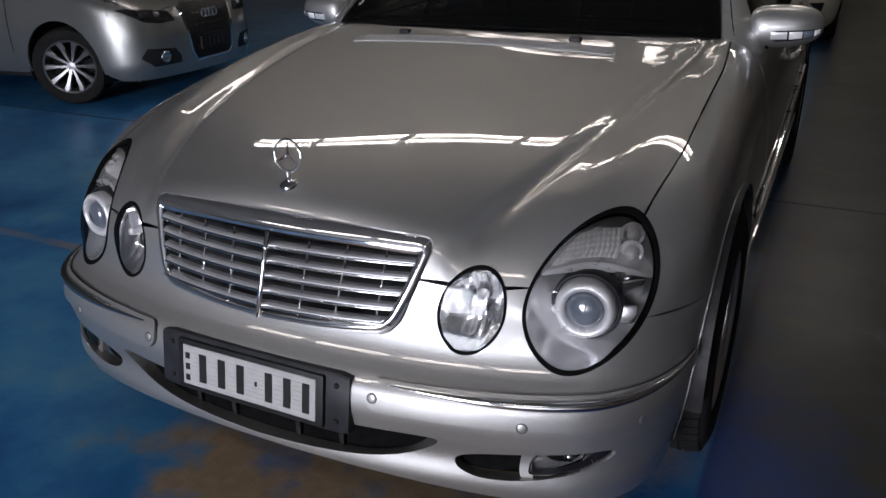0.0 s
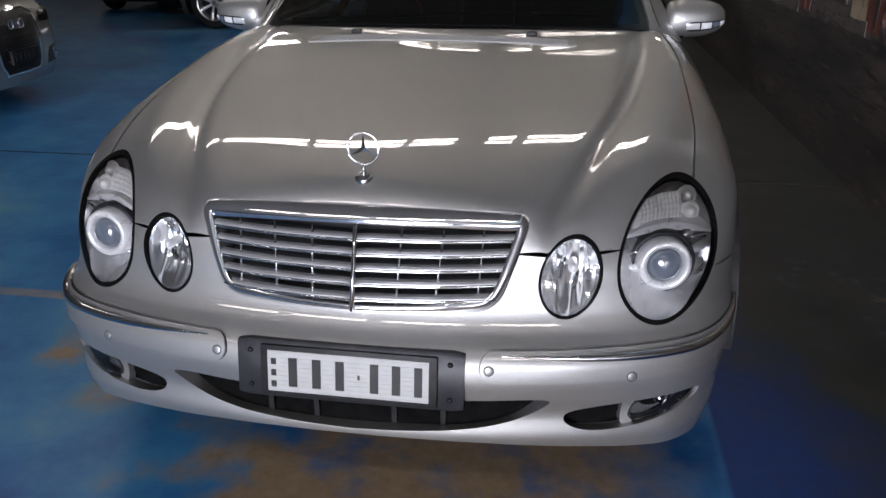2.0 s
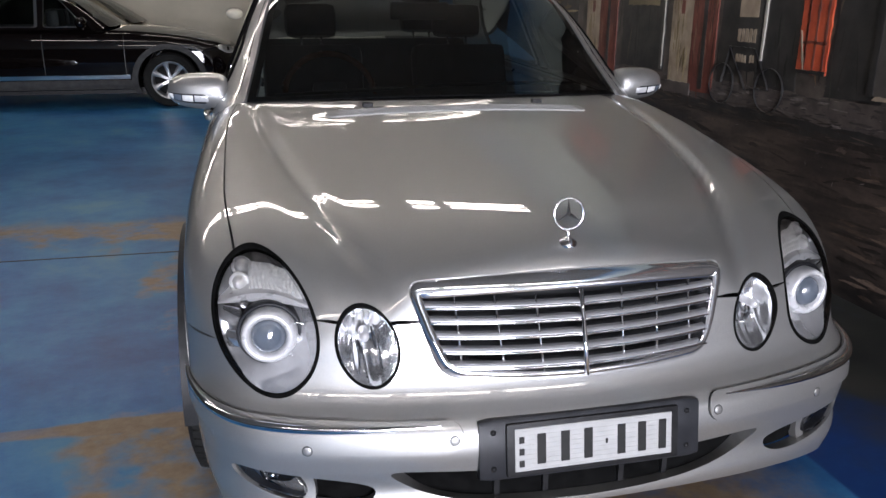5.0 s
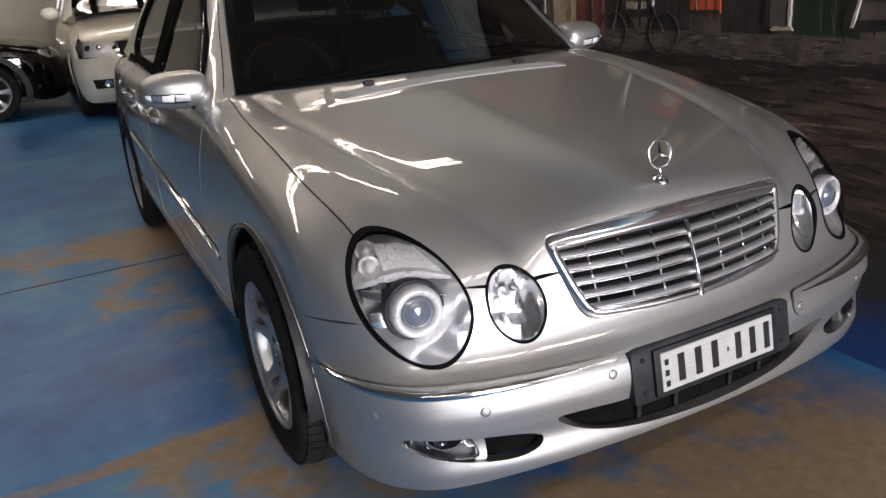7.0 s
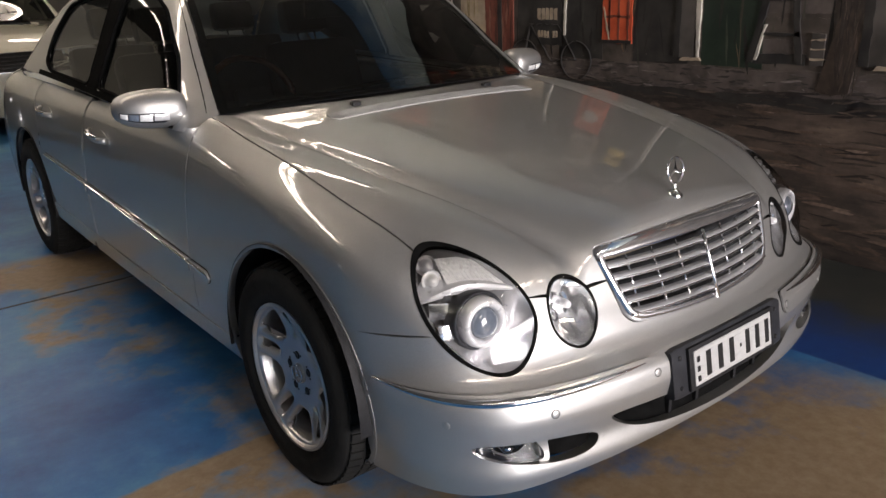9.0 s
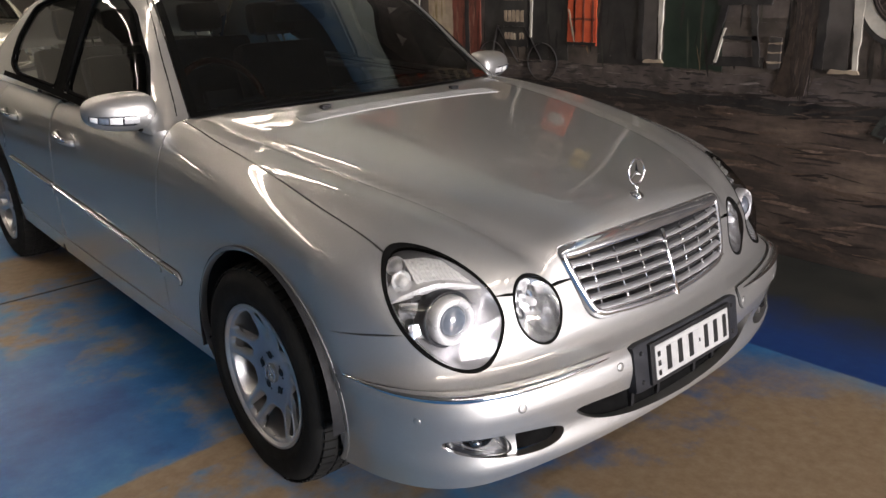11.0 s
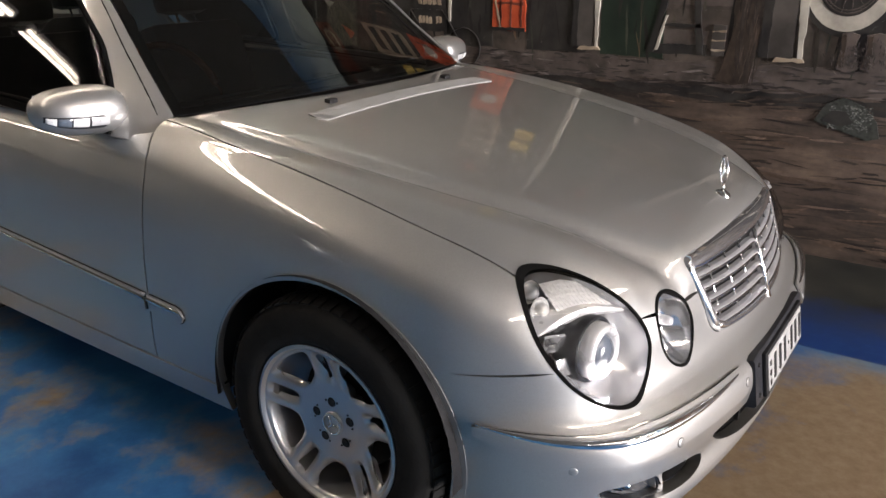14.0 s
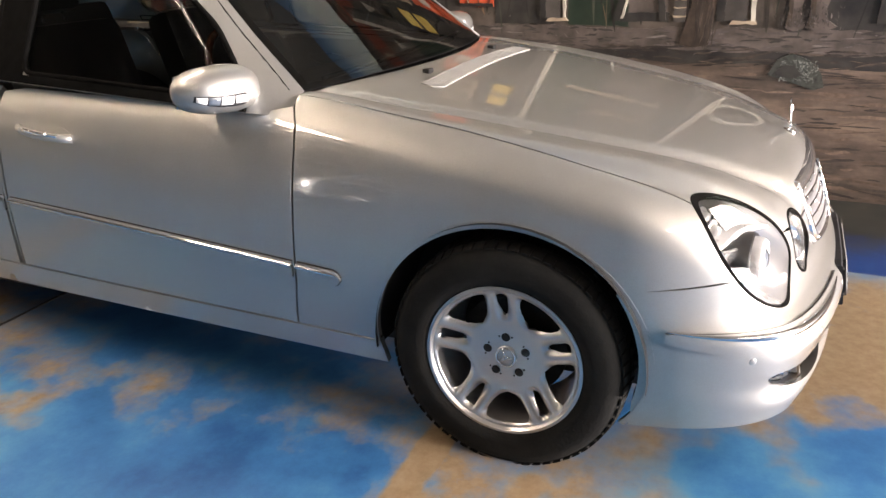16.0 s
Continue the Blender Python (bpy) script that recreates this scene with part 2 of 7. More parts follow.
for _m in (INK, HOLDER):
    _m.node_tree.nodes["Principled BSDF"].inputs["Specular IOR Level"].default_value = 0.25
SURROUND = surface("grille_chrome", (0.72, 0.72, 0.74), (0.80, 0.80, 0.82), 0.07, 0.95, 12, 0.05, 0.0)
FLOORM = floor_material()
MURAL = mural_material()


# ---- mesh helpers ----
from mathutils.geometry import delaunay_2d_cdt as cdt


def mesh_object(name, verts, faces, material, parent=None, label="", smooth=True, normals=None, quads=True):
    me = bpy.data.meshes.new(name)
    me.from_pydata([tuple(v) for v in verts], [], [tuple(f) for f in faces])
    me.materials.append(material)
    if smooth:
        me.polygons.foreach_set("use_smooth", [True] * len(me.polygons))
    if normals is not None:
        me.normals_split_custom_set_from_vertices([tuple(v) for v in normals])
    ob = new(name, me)
    if parent is not None:
        ob.parent = parent
    if label:
        ob["label"] = label
    return ob


def part(name, bm, material, parent, label="", smooth=False):
    me = bpy.data.meshes.new(name)
    bm.normal_update()
    bm.to_mesh(me)
    bm.free()
    me.materials.append(material)
    if smooth:
        me.polygons.foreach_set("use_smooth", [True] * len(me.polygons))
        me.set_sharp_from_angle(angle=radians(38))
    ob = new(name, me)
    if parent is not None:
        ob.parent = parent
    if label:
        ob["label"] = label
    return ob


def thing(name, label, category, group="", kind="", at=None):
    ob = new(name)
    if at is not None:
        ob.matrix_basis = at
    return tagged(ob, label, category, group, kind)


def box(bm, x0, x1, y0, y1, z0, z1, bevel=0.0, m=None):
    r = bmesh.ops.create_cube(bm, size=1.0)
    vs = r["verts"]
    bmesh.ops.scale(bm, vec=(x1 - x0, y1 - y0, z1 - z0), verts=vs)
    bmesh.ops.translate(bm, vec=((x0 + x1) / 2, (y0 + y1) / 2, (z0 + z1) / 2), verts=vs)
    if bevel:
        es = list({e for v in vs for e in v.link_edges})
        vs = bmesh.ops.bevel(bm, geom=es, offset=bevel, segments=2, profile=0.6, affect='EDGES')["verts"]
        vs = list({v for v in vs if v.is_valid})
    if m is not None:
        bmesh.ops.transform(bm, matrix=m, verts=[v for v in vs if v.is_valid])
    return bm


def boxed(*a, bevel=0.0):
    bm = bmesh.new()
    return box(bm, *a, bevel=bevel)


def tube_mesh(points, radius, sides=10, closed=False, flat=1.0):
    """A bar of round section along points."""
    pts = [Vector(p) for p in points]
    n = len(pts)
    vs, fs = [], []
    for i, p in enumerate(pts):
        a = pts[(i - 1) % n] if closed or i > 0 else p
        b = pts[(i + 1) % n] if closed or i < n - 1 else p
        d = (b - a).normalized()
        up = Vector((0, 0, 1)) if abs(d.z) < 0.9 else Vector((0, 1, 0))
        u = d.cross(up).normalized()
        w = u.cross(d).normalized()
        for k in range(sides):
            q = 2 * math.pi * k / sides
            vs.append(p + u * math.cos(q) * radius + w * math.sin(q) * radius * flat)
    for i in range(n if closed else n - 1):
        for k in range(sides):
            j = (i + 1) % n
            fs.append((i * sides + k, i * sides + (k + 1) % sides, j * sides + (k + 1) % sides, j * sides + k))
    if not closed:
        fs += [tuple(range(sides))[::-1], tuple((n - 1) * sides + k for k in range(sides))]
    return vs, fs


def taper_bar(points, radii, sides=10, flat=1.0):
    """A round bar along points whose thickness changes."""
    vs, fs = tube_mesh(points, 1.0, sides, False, flat)
    for i, (p, r) in enumerate(zip(points, radii)):
        p = Vector(p)
        for k in range(sides):
            vs[i * sides + k] = p + (vs[i * sides + k] - p) * r
    return vs, fs


def lathe(profile, axis_sides=48, axis='X'):
    """Turns (radius, along) pairs about the x axis."""
    vs, fs, n = [], [], len(profile)
    for k in range(axis_sides):
        a = 2 * math.pi * k / axis_sides
        for r, h in profile:
            vs.append((h, r * math.cos(a), r * math.sin(a)))
    for k in range(axis_sides):
        j = (k + 1) % axis_sides
        for i in range(n - 1):
            fs.append((k * n + i, k * n + i + 1, j * n + i + 1, j * n + i))
    return vs, fs


def curve1(xs, ys):
    """A smooth monotone curve through the points given, for numpy arrays."""
    xs, ys = np.array(xs, float), np.array(ys, float)
    h, d = np.diff(xs), np.diff(ys) / np.diff(xs)
    m = np.empty(len(xs))
    m[0], m[-1] = d[0], d[-1]
    for i in range(1, len(xs) - 1):
        m[i] = 0 if d[i - 1] * d[i] <= 0 else 3 * (h[i - 1] + h[i]) / ((2 * h[i] + h[i - 1]) / d[i - 1] + (h[i] + 2 * h[i - 1]) / d[i])

    def f(x):
        x = np.clip(np.asarray(x, float), xs[0], xs[-1])
        i = np.clip(np.searchsorted(xs, x) - 1, 0, len(h) - 1)
        t = (x - xs[i]) / h[i]
        return (ys[i] * (1 + 2 * t) * (1 - t) ** 2 + m[i] * h[i] * t * (1 - t) ** 2
                + ys[i + 1] * t * t * (3 - 2 * t) + m[i + 1] * h[i] * t * t * (t - 1))
    return f


def smax(a, b, k):
    h = np.maximum(k - np.abs(a - b), 0) / k
    return np.maximum(a, b) + h * h * k * 0.25


def bell(v, centre, width):
    return np.exp(-((v - centre) / width) ** 2)


def cast(g, o, d, far):
    """Where rays from inside, o + t d, leave the solid g < 0."""
    o, d = np.asarray(o, float), np.asarray(d, float)
    ts = np.linspace(0, far, 90)
    inside = np.stack([g(o + d * t) for t in ts]) < 0
    last = len(ts) - 1 - np.argmax(inside[::-1], axis=0)
    lo = ts[last]
    hi = ts[np.minimum(last + 1, len(ts) - 1)]
    for _ in range(22):
        mid = (lo + hi) / 2
        ins = g(o + d * mid[:, None]) < 0
        lo, hi = np.where(ins, mid, lo), np.where(ins, hi, mid)
    return o + d * lo[:, None]


def gradient(g, p):
    e = 0.004
    n = np.stack([g(p + np.eye(3)[i] * e) - g(p - np.eye(3)[i] * e) for i in range(3)], axis=1)
    return n / np.maximum(np.linalg.norm(n, axis=1), 1e-9)[:, None]


class Wrap:
    """A way of laying flat outlines (u, v) on the solid g: 'front' is (angle about an upright axis, z), 'side' is (y, angle about a
    lengthwise axis), 'top' is (x, y), 'ahead' is (x, z)."""

    def __init__(self, g, kind, a=0.0, b=0.0):
        self.g, self.kind, self.a, self.b = g, kind, a, b

    def flat(self, p):
        p = np.atleast_2d(np.asarray(p, float))
        x, y, z = p.T
        if self.kind == 'front':
            return np.stack([np.arctan2(x, self.a - y), z], 1)
        if self.kind == 'side':
            return np.stack([y, np.arctan2(z - self.b, np.abs(x) - self.a)], 1)
        if self.kind == 'top':
            return np.stack([x, y], 1)
        return np.stack([x, z], 1)

    def lay(self, uv):
        uv = np.atleast_2d(np.asarray(uv, float))
        u, v = uv.T
        one, nil = np.ones(len(u)), np.zeros(len(u))
        if self.kind == 'front':
            return cast(self.g, np.stack([nil, one * self.a, v], 1), np.stack([np.sin(u), -np.cos(u), nil], 1), 1.3)
        if self.kind == 'side':
            return cast(self.g, np.stack([one * self.a, u, one * self.b], 1), np.stack([np.cos(v), nil, np.sin(v)], 1), 1.0)
        if self.kind == 'top':
            return cast(self.g, np.stack([u, v, one * self.b], 1), np.stack([nil, nil, one], 1), 1.2)
        return cast(self.g, np.stack([u, one * self.a, v], 1), np.stack([nil, -one, nil], 1), 1.2)

    def scale(self):
        return {'front': 0.85, 'side': 0.45}.get(self.kind, 1.0)


def dense(loop, step):
    loop, out = np.asarray(loop, float), []
    for a, b in zip(loop, np.roll(loop, -1, 0)):
        k = max(1, int(math.ceil(np.linalg.norm(b - a) / step)))
        out += [a + (b - a) * i / k for i in range(k)]
    return np.array(out)


def within(pts, loop):
    x, y = pts.T
    c = np.zeros(len(pts), bool)
    for (x0, y0), (x1, y1) in zip(loop, np.roll(loop, -1, 0)):
        if y0 != y1:
            c ^= ((y0 > y) != (y1 > y)) & (x < (x1 - x0) * (y - y0) / (y1 - y0) + x0)
    return c


def panel(name, wrap, outline, material, parent, holes=(), step=0.02, offset=0.0, depth=0.012, mirror=False, label="", bulge=None, stretch=None):
    """A sheet-metal panel: outline and holes, given flat, meshed evenly, laid on the wrap's solid and folded inwards at its edges."""
    su, sv = stretch or {'front': (1 / 0.85, 1), 'side': (1, 1 / 0.45)}.get(wrap.kind, (1, 1))
    sc = np.array([1 / su, 1 / sv])
    loops = [dense(np.asarray(lp, float) * sc, step) for lp in (outline, *holes)]
    lo, hi = loops[0].min(0), loops[0].max(0)
    gx, gy = np.meshgrid(np.arange(lo[0] + step / 2, hi[0], step), np.arange(lo[1] + step / 2, hi[1], step * 0.866))
    gx = gx + (np.arange(gx.shape[0]) % 2)[:, None] * step / 2
    grid = np.stack([gx.ravel(), gy.ravel()], 1)
    keep = within(grid, loops[0])
    for h in loops[1:]:
        keep &= ~within(grid, h)
    grid = grid[keep]
    edge = np.concatenate(loops)
    if len(grid):
        grid = grid[np.array([np.min(np.abs(edge - q).max(1)) > step * 0.42 for q in grid])]
    pts, edges, base = [], [], 0
    for lp in loops:
        edges += [(base + i, base + (i + 1) % len(lp)) for i in range(len(lp))]
        pts += list(lp)
        base += len(lp)
    pts += list(grid)
    vs, _, fs, *_ = cdt([Vector(p) for p in pts], edges, [], 0, 1e-6)
    flat = np.array([tuple(v) for v in vs])
    fs = np.array([tuple(f) for f in fs if len(f) == 3])
    mid = flat[fs].mean(1)
    keep = within(mid, loops[0])
    for h in loops[1:]:
        keep &= ~within(mid, h)
    fs = fs[keep]
    uv = flat / sc
    p = wrap.lay(uv)
    nrm = gradient(wrap.g, p)
    off = np.full(len(p), float(offset))
    if bulge is not None:
        off = off + bulge(p)
    p = p + nrm * off[:, None]
    tri = p[fs]
    up = np.cross(tri[:, 1] - tri[:, 0], tri[:, 2] - tri[:, 0])
    flip = (up * nrm[fs[:, 0]]).sum(1) < 0
    fs[flip] = fs[flip][:, ::-1]
    verts, faces, normals = [tuple(q) for q in p], [tuple(int(i) for i in f) for f in fs], [tuple(q) for q in nrm]
    if depth:
        count = {}
        for f in faces:
            for a, b in zip(f, f[1:] + f[:1]):
                count[(a, b)] = 1
        rim = [(a, b) for a, b in count if (b, a) not in count]
        ids = {}
        for a, b in rim:
            e = np.array(verts[b]) - np.array(verts[a])
            side = np.cross(e, nrm[a])
            side = side / max(np.linalg.norm(side), 1e-9)
            for q in (a, b):
                if q not in ids:
                    ids[q] = len(verts)
                    verts += [tuple(p[q]), tuple(p[q] - nrm[q] * depth)]
                    normals += [tuple(side), tuple(side)]
            faces.append((ids[b], ids[a], ids[a] + 1, ids[b] + 1))
    if mirror:
        verts = [(-x, y, z) for x, y, z in verts]
        normals = [(-x, y, z) for x, y, z in normals]
        faces = [f[::-1] for f in faces]
    return mesh_object(name, verts, faces, material, parent, label, True, normals)


def ellipse(cx, cz, a, b, lean, n=48, k=1.0, t0=0.0, t1=360.0):
    """Points of an ellipse, upright half axis a leaning outwards by so many degrees."""
    s, c = math.sin(radians(lean)), math.cos(radians(lean))
    out = []
    for i in range(n):
        t = radians(t0 + (t1 - t0) * i / (n if t1 - t0 == 360 else n - 1))
        m, w = a * k * math.cos(t), b * k * math.sin(t)
        out.append((cx + m * s + w * c, cz + m * c - w * s))
    return out


# ---- the room ----
def room():
    b = boxed(LEFT_X - 0.2, WALL_X + 0.2, FRONT_Y - 6, BACK_Y + 0.2, -0.2, 0.0)
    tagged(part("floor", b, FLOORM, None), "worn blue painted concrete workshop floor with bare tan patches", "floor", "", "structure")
    joint = boxed(LEFT_X, WALL_X, 2.923, 2.937, -0.01, 0.002)
    tagged(part("floor_joint", joint, INK, None), "thin dark expansion joint across the painted floor", "floor joint", "", "structure")
    b = boxed(WALL_X, WALL_X + 0.2, FRONT_Y, BACK_Y, 0, CEIL_Z)
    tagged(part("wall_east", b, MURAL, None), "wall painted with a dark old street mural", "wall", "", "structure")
    b = boxed(LEFT_X, WALL_X, BACK_Y, BACK_Y + 0.2, 0, CEIL_Z)
    tagged(part("wall_north", b, CREAMWALL, None), "plain cream painted back wall", "wall", "", "structure")
    b = boxed(LEFT_X - 0.2, LEFT_X, FRONT_Y, BACK_Y, 0, CEIL_Z)
    tagged(part("wall_west", b, DIMWALL, None), "plain dark grey painted side wall", "wall", "", "structure")
    b = boxed(LEFT_X, DOOR_X0, FRONT_Y - 0.2, FRONT_Y, 0, CEIL_Z)
    box(b, DOOR_X1, WALL_X, FRONT_Y - 0.2, FRONT_Y, 0, CEIL_Z)
    box(b, DOOR_X0, DOOR_X1, FRONT_Y - 0.2, FRONT_Y, DOOR_H, CEIL_Z)
    tagged(part("wall_south", b, DIMWALL, None), "dark grey wall with a wide open roller door", "wall", "", "structure")
    b = boxed(LEFT_X - 0.2, WALL_X + 0.2, FRONT_Y - 0.2, BACK_Y + 0.2, CEIL_Z, CEIL_Z + 0.2)
    tagged(part("ceiling", b, CEILING, None), "grey lined warehouse ceiling", "ceiling", "", "structure")
    lamp = bpy.data.lights.new("daylight", 'AREA')
    lamp.shape, lamp.size, lamp.size_y, lamp.energy, lamp.color = 'RECTANGLE', DOOR_X1 - DOOR_X0, DOOR_H, DAY, (0.90, 0.95, 1.0)
    ob = new("daylight", lamp)
    ob.matrix_world = look(((DOOR_X0 + DOOR_X1) / 2, FRONT_Y - 0.05, DOOR_H / 2), ((DOOR_X0 + DOOR_X1) / 2, 0, DOOR_H / 2))


def ceiling_light(length):
    h = length / 2
    t = thing("ceiling_light", "white twin-tube fluorescent batten hung from the ceiling", "ceiling light", "rows of ceiling lights")
    part("batten", boxed(-h, h, -0.14, 0.14, 0.045, 0.10, bevel=0.01), BATTEN, t)
    for s in (-0.11, 0.11):
        vs, fs = tube_mesh([(0.02 - h, s, 0.0), (h - 0.02, s, 0.0)], 0.027, 12)
        mesh_object("tube", vs, fs, TUBEGLOW, t)
    for s in (0.015 - h, h - 0.015):
        part("end_cap", boxed(s - 0.015, s + 0.015, -0.15, 0.15, -0.032, 0.05, bevel=0.004), BATTEN, t)
    for s in (-h * 0.65, h * 0.65):
        part("hanger", boxed(s - 0.006, s + 0.006, -0.006, 0.006, 0.10, CEIL_Z - LIGHT_Z), BATTEN, t)
    return t


LIGHT_Z = 3.9
# (y of the row, (x of the middle, length) of each batten)
LIGHT_ROWS = ((-3.0, [(1.22 - 1.42 * i, 1.24) for i in range(4)]),
              (3.9, [(0.98, 0.98), (0.26, 0.34), (-0.475, 0.56), (-1.40, 1.24), (-2.68, 1.24), (-3.96, 1.24)]),
              (10.0, [(1.22 - 1.42 * i, 1.24) for i in range(5)]))


def lights():
    made = {}
    for y, row in LIGHT_ROWS:
        for x, length in row:
            m = pose(x, y, LIGHT_Z)
            if length in made:
                copy_thing(made[length], m)
            else:
                made[length] = ceiling_light(length)
                made[length].matrix_basis = m


room()
lights()

# ---- the silver saloon: its shape ----
hood_c = curve1([-0.3, 0.10, 0.16, 0.21, 0.30, 0.45, 0.8, 1.2, 1.5, 2.2, 3.2, 4.0, 4.6, 4.9],
                [0.68, 0.745, 0.770, 0.788, 0.816, 0.849, 0.907, 0.960, 0.987, 0.987, 0.99, 1.0, 0.985, 0.95])
crown = curve1([0, 0.15, 0.25, 0.40, 0.55, 0.8, 1.5, 2, 4.8], [0.39, 0.37, 0.30, 0.165, 0.115, 0.085, 0.05, 0.03, 0.06])
half_w = curve1([-0.2, 0.3, 0.5, 0.85, 1.4, 2.4, 3.7, 4.3, 4.7, 5], [0.828, 0.848, 0.863, 0.879, 0.884, 0.888, 0.882, 0.855, 0.81, 0.75])
side_in = curve1([0.1, 0.18, 0.24, 0.30, 0.42, 0.56, 0.70, 0.80, 0.88, 0.95, 1.05], [-0.06, -0.036, -0.024, -0.013, -0.003, 0.0, -0.008, -0.022, -0.046, -0.085, -0.16])
nose = curve1([0.10, 0.18, 0.22, 0.26, 0.31, 0.36, 0.40, 0.44, 0.465, 0.49, 0.52, 0.56, 0.60, 0.65, 0.70, 0.74, 0.80],
              [0.14, 0.045, 0.028, 0.018, 0.026, 0.016, 0.010, 0.016, 0.036, 0.070, 0.092, 0.104, 0.112, 0.126, 0.142, 0.158, 0.195])


# the sharp fold on either side of the bonnet, as x over y
crease = curve1([-0.3, 0.15, 0.2, 0.35, 0.5, 0.7, 0.9, 1.2, 1.8], [0.40, 0.41, 0.425, 0.475, 0.52, 0.57, 0.605, 0.645, 0.68])


def saloon_solid(p):
    x, y, z = np.abs(p[:, 0]), p[:, 1], p[:, 2]
    fade = np.clip((1.7 - y) / 0.4, 0, 1)
    valley = crease(y)
    h = hood_c(y) - crown(y) * x * x
    h = h - fade * 0.0140 * bell(x, valley, 0.021 + 0.020 * np.clip(0.55 - y, 0, 0.5)) * np.clip(1.25 - 0.45 * y, 0.3, 1.2)
    h = h + fade * 0.013 * bell(x, valley + 0.115, 0.060) * np.clip(1.3 - 0.5 * y, 0.4, 1.1)
    top = z - h
    side = x - half_w(y) - side_in(z)
    front = 0.9 * (nose(z) + 0.20 * x ** 2 + 0.33 * x ** 8 - y)
    rear = 0.9 * (y - 4.80 + 0.18 * x ** 2 + 0.25 * np.abs(z - 0.5))
    g = smax(smax(side, front, 0.15), rear, 0.2)
    sharp = np.clip((0.34 - y) / 0.12, 0, 1) * np.clip((0.52 - x) / 0.18, 0, 1)
    return smax(g, top, 0.085 - 0.055 * sharp)


roof_c = curve1([1.0, 1.30, 1.42, 1.95, 2.1, 2.3, 2.7, 3.1, 3.45, 3.7, 4.1, 4.4], [0.78, 0.955, 1.04, 1.372, 1.412, 1.438, 1.452, 1.435, 1.385, 1.30, 1.06, 0.85])


def cabin_solid(p):
    x, y, z = np.abs(p[:, 0]), p[:, 1], p[:, 2]
    yy = y - 0.30 * x ** 2 * np.clip((2.3 - y) / 0.6, 0, 1) + 0.15 * x ** 2 * np.clip((y - 3.1) / 0.5, 0, 1)
    top = 0.85 * (z - roof_c(yy) + 0.05 * x ** 2)
    side = x - (0.824 - 0.015 * np.clip(1.9 - y, 0, 1) ** 2 - 0.02 * np.clip(y - 3.0, 0, 2) ** 2) + 0.46 * (z - 0.93) + 0.12 * np.clip(z - 1.25, 0, 1) ** 2
    return smax(top, side, 0.11)


FRONT = Wrap(saloon_solid, 'front', 0.9)
SIDE = Wrap(saloon_solid, 'side', 0.40, 0.50)
TOP = Wrap(saloon_solid, 'top', 0, 0.45)
AHEAD = Wrap(saloon_solid, 'ahead', 0.9)
CABTOP = Wrap(cabin_solid, 'top', 0, 0.6)
CABSIDE = Wrap(cabin_solid, 'side', 0.10, 0.85)

AXLE_F, AXLE_R, HUB_Z = 0.84, 3.694, 0.315
LAMP = (0.673, 0.632, 0.137, 0.109, 15)
SPOT = (0.4625, 0.600, 0.086, 0.066, 12)
RIM = 1.018                                   # gasket round the lamps
GAP_Z = 0.651


def lay_xz(pts):
    return AHEAD.lay(np.array(pts))


def seg(a, b, n=8):
    a, b = np.array(a, float), np.array(b, float)
    return [tuple(a + (b - a) * i / (n - 1)) for i in range(n)]


def arch_pts(axle, t0, t1, n=26, r=0.372, x=0.90):
    return [(x, axle + r * math.cos(radians(a)), HUB_Z + 0.012 + r * math.sin(radians(a))) for a in np.linspace(t0, t1, n)]


def bend(points, radii, n=7):
    """Rounds the inner corners of an open line."""
    out = [points[0]]
    for i in range(1, len(points) - 1):
        a, b, c = (np.array(points[k], float) for k in (i - 1, i, i + 1))
        r = radii[i - 1]
        p, q = b + (a - b) / np.linalg.norm(a - b) * r, b + (c - b) / np.linalg.norm(c - b) * r
        out += [tuple(p * (1 - t) ** 2 + b * 2 * t * (1 - t) + q * t * t) for t in np.linspace(0, 1, n)]
    return out + [points[-1]]


# the grille opening, half outline from bottom centre to top centre, (x, z)
def grille_half(grow=0.0):
    g = grow
    line = [(0, 0.521 - g), (0.16, 0.525 - g), (0.303 + g, 0.538 - g), (0.340 + g, 0.632), (0.371 + g, 0.723 + g), (0.20, 0.735 + g), (0, 0.738 + g)]
    return bend(line, [0.06, 0.045, 0.04, 0.036, 0.08])


def angle_on(spec, pt):
    """The ellipse parameter that looks towards pt."""
    s, c = math.sin(radians(spec[4])), math.cos(radians(spec[4]))
    dx, dz = pt[0] - spec[0], pt[1] - spec[1]
    return math.degrees(math.atan2((dx * c - dz * s) / spec[3], (dx * s + dz * c) / spec[2])) % 360


def mirror_loop(half):
    """Closes a half outline that starts and ends on the centre line; flat coordinates with u across."""
    return list(half) + [(-u, v) for u, v in half[-2:0:-1]]


LAMP_TOP = angle_on(LAMP, (0.728, 0.764))
LAMP_IN = angle_on(LAMP, (0.56, GAP_Z + 0.002))
LAMP_OUT = angle_on(LAMP, (0.78, 0.590))
SPOT_OUT = angle_on(SPOT, (0.53, GAP_Z))
SPOT_IN = angle_on(SPOT, (0.40, GAP_Z))


def soften(loop, rounds=2):
    """Cuts the corners of a closed outline again and again."""
    p = np.array(loop, float)
    for _ in range(rounds):
        q = np.roll(p, -1, 0)
        p = np.stack([p * 0.75 + q * 0.25, p * 0.25 + q * 0.75], 1).reshape(-1, 2)
    return [tuple(v) for v in p]


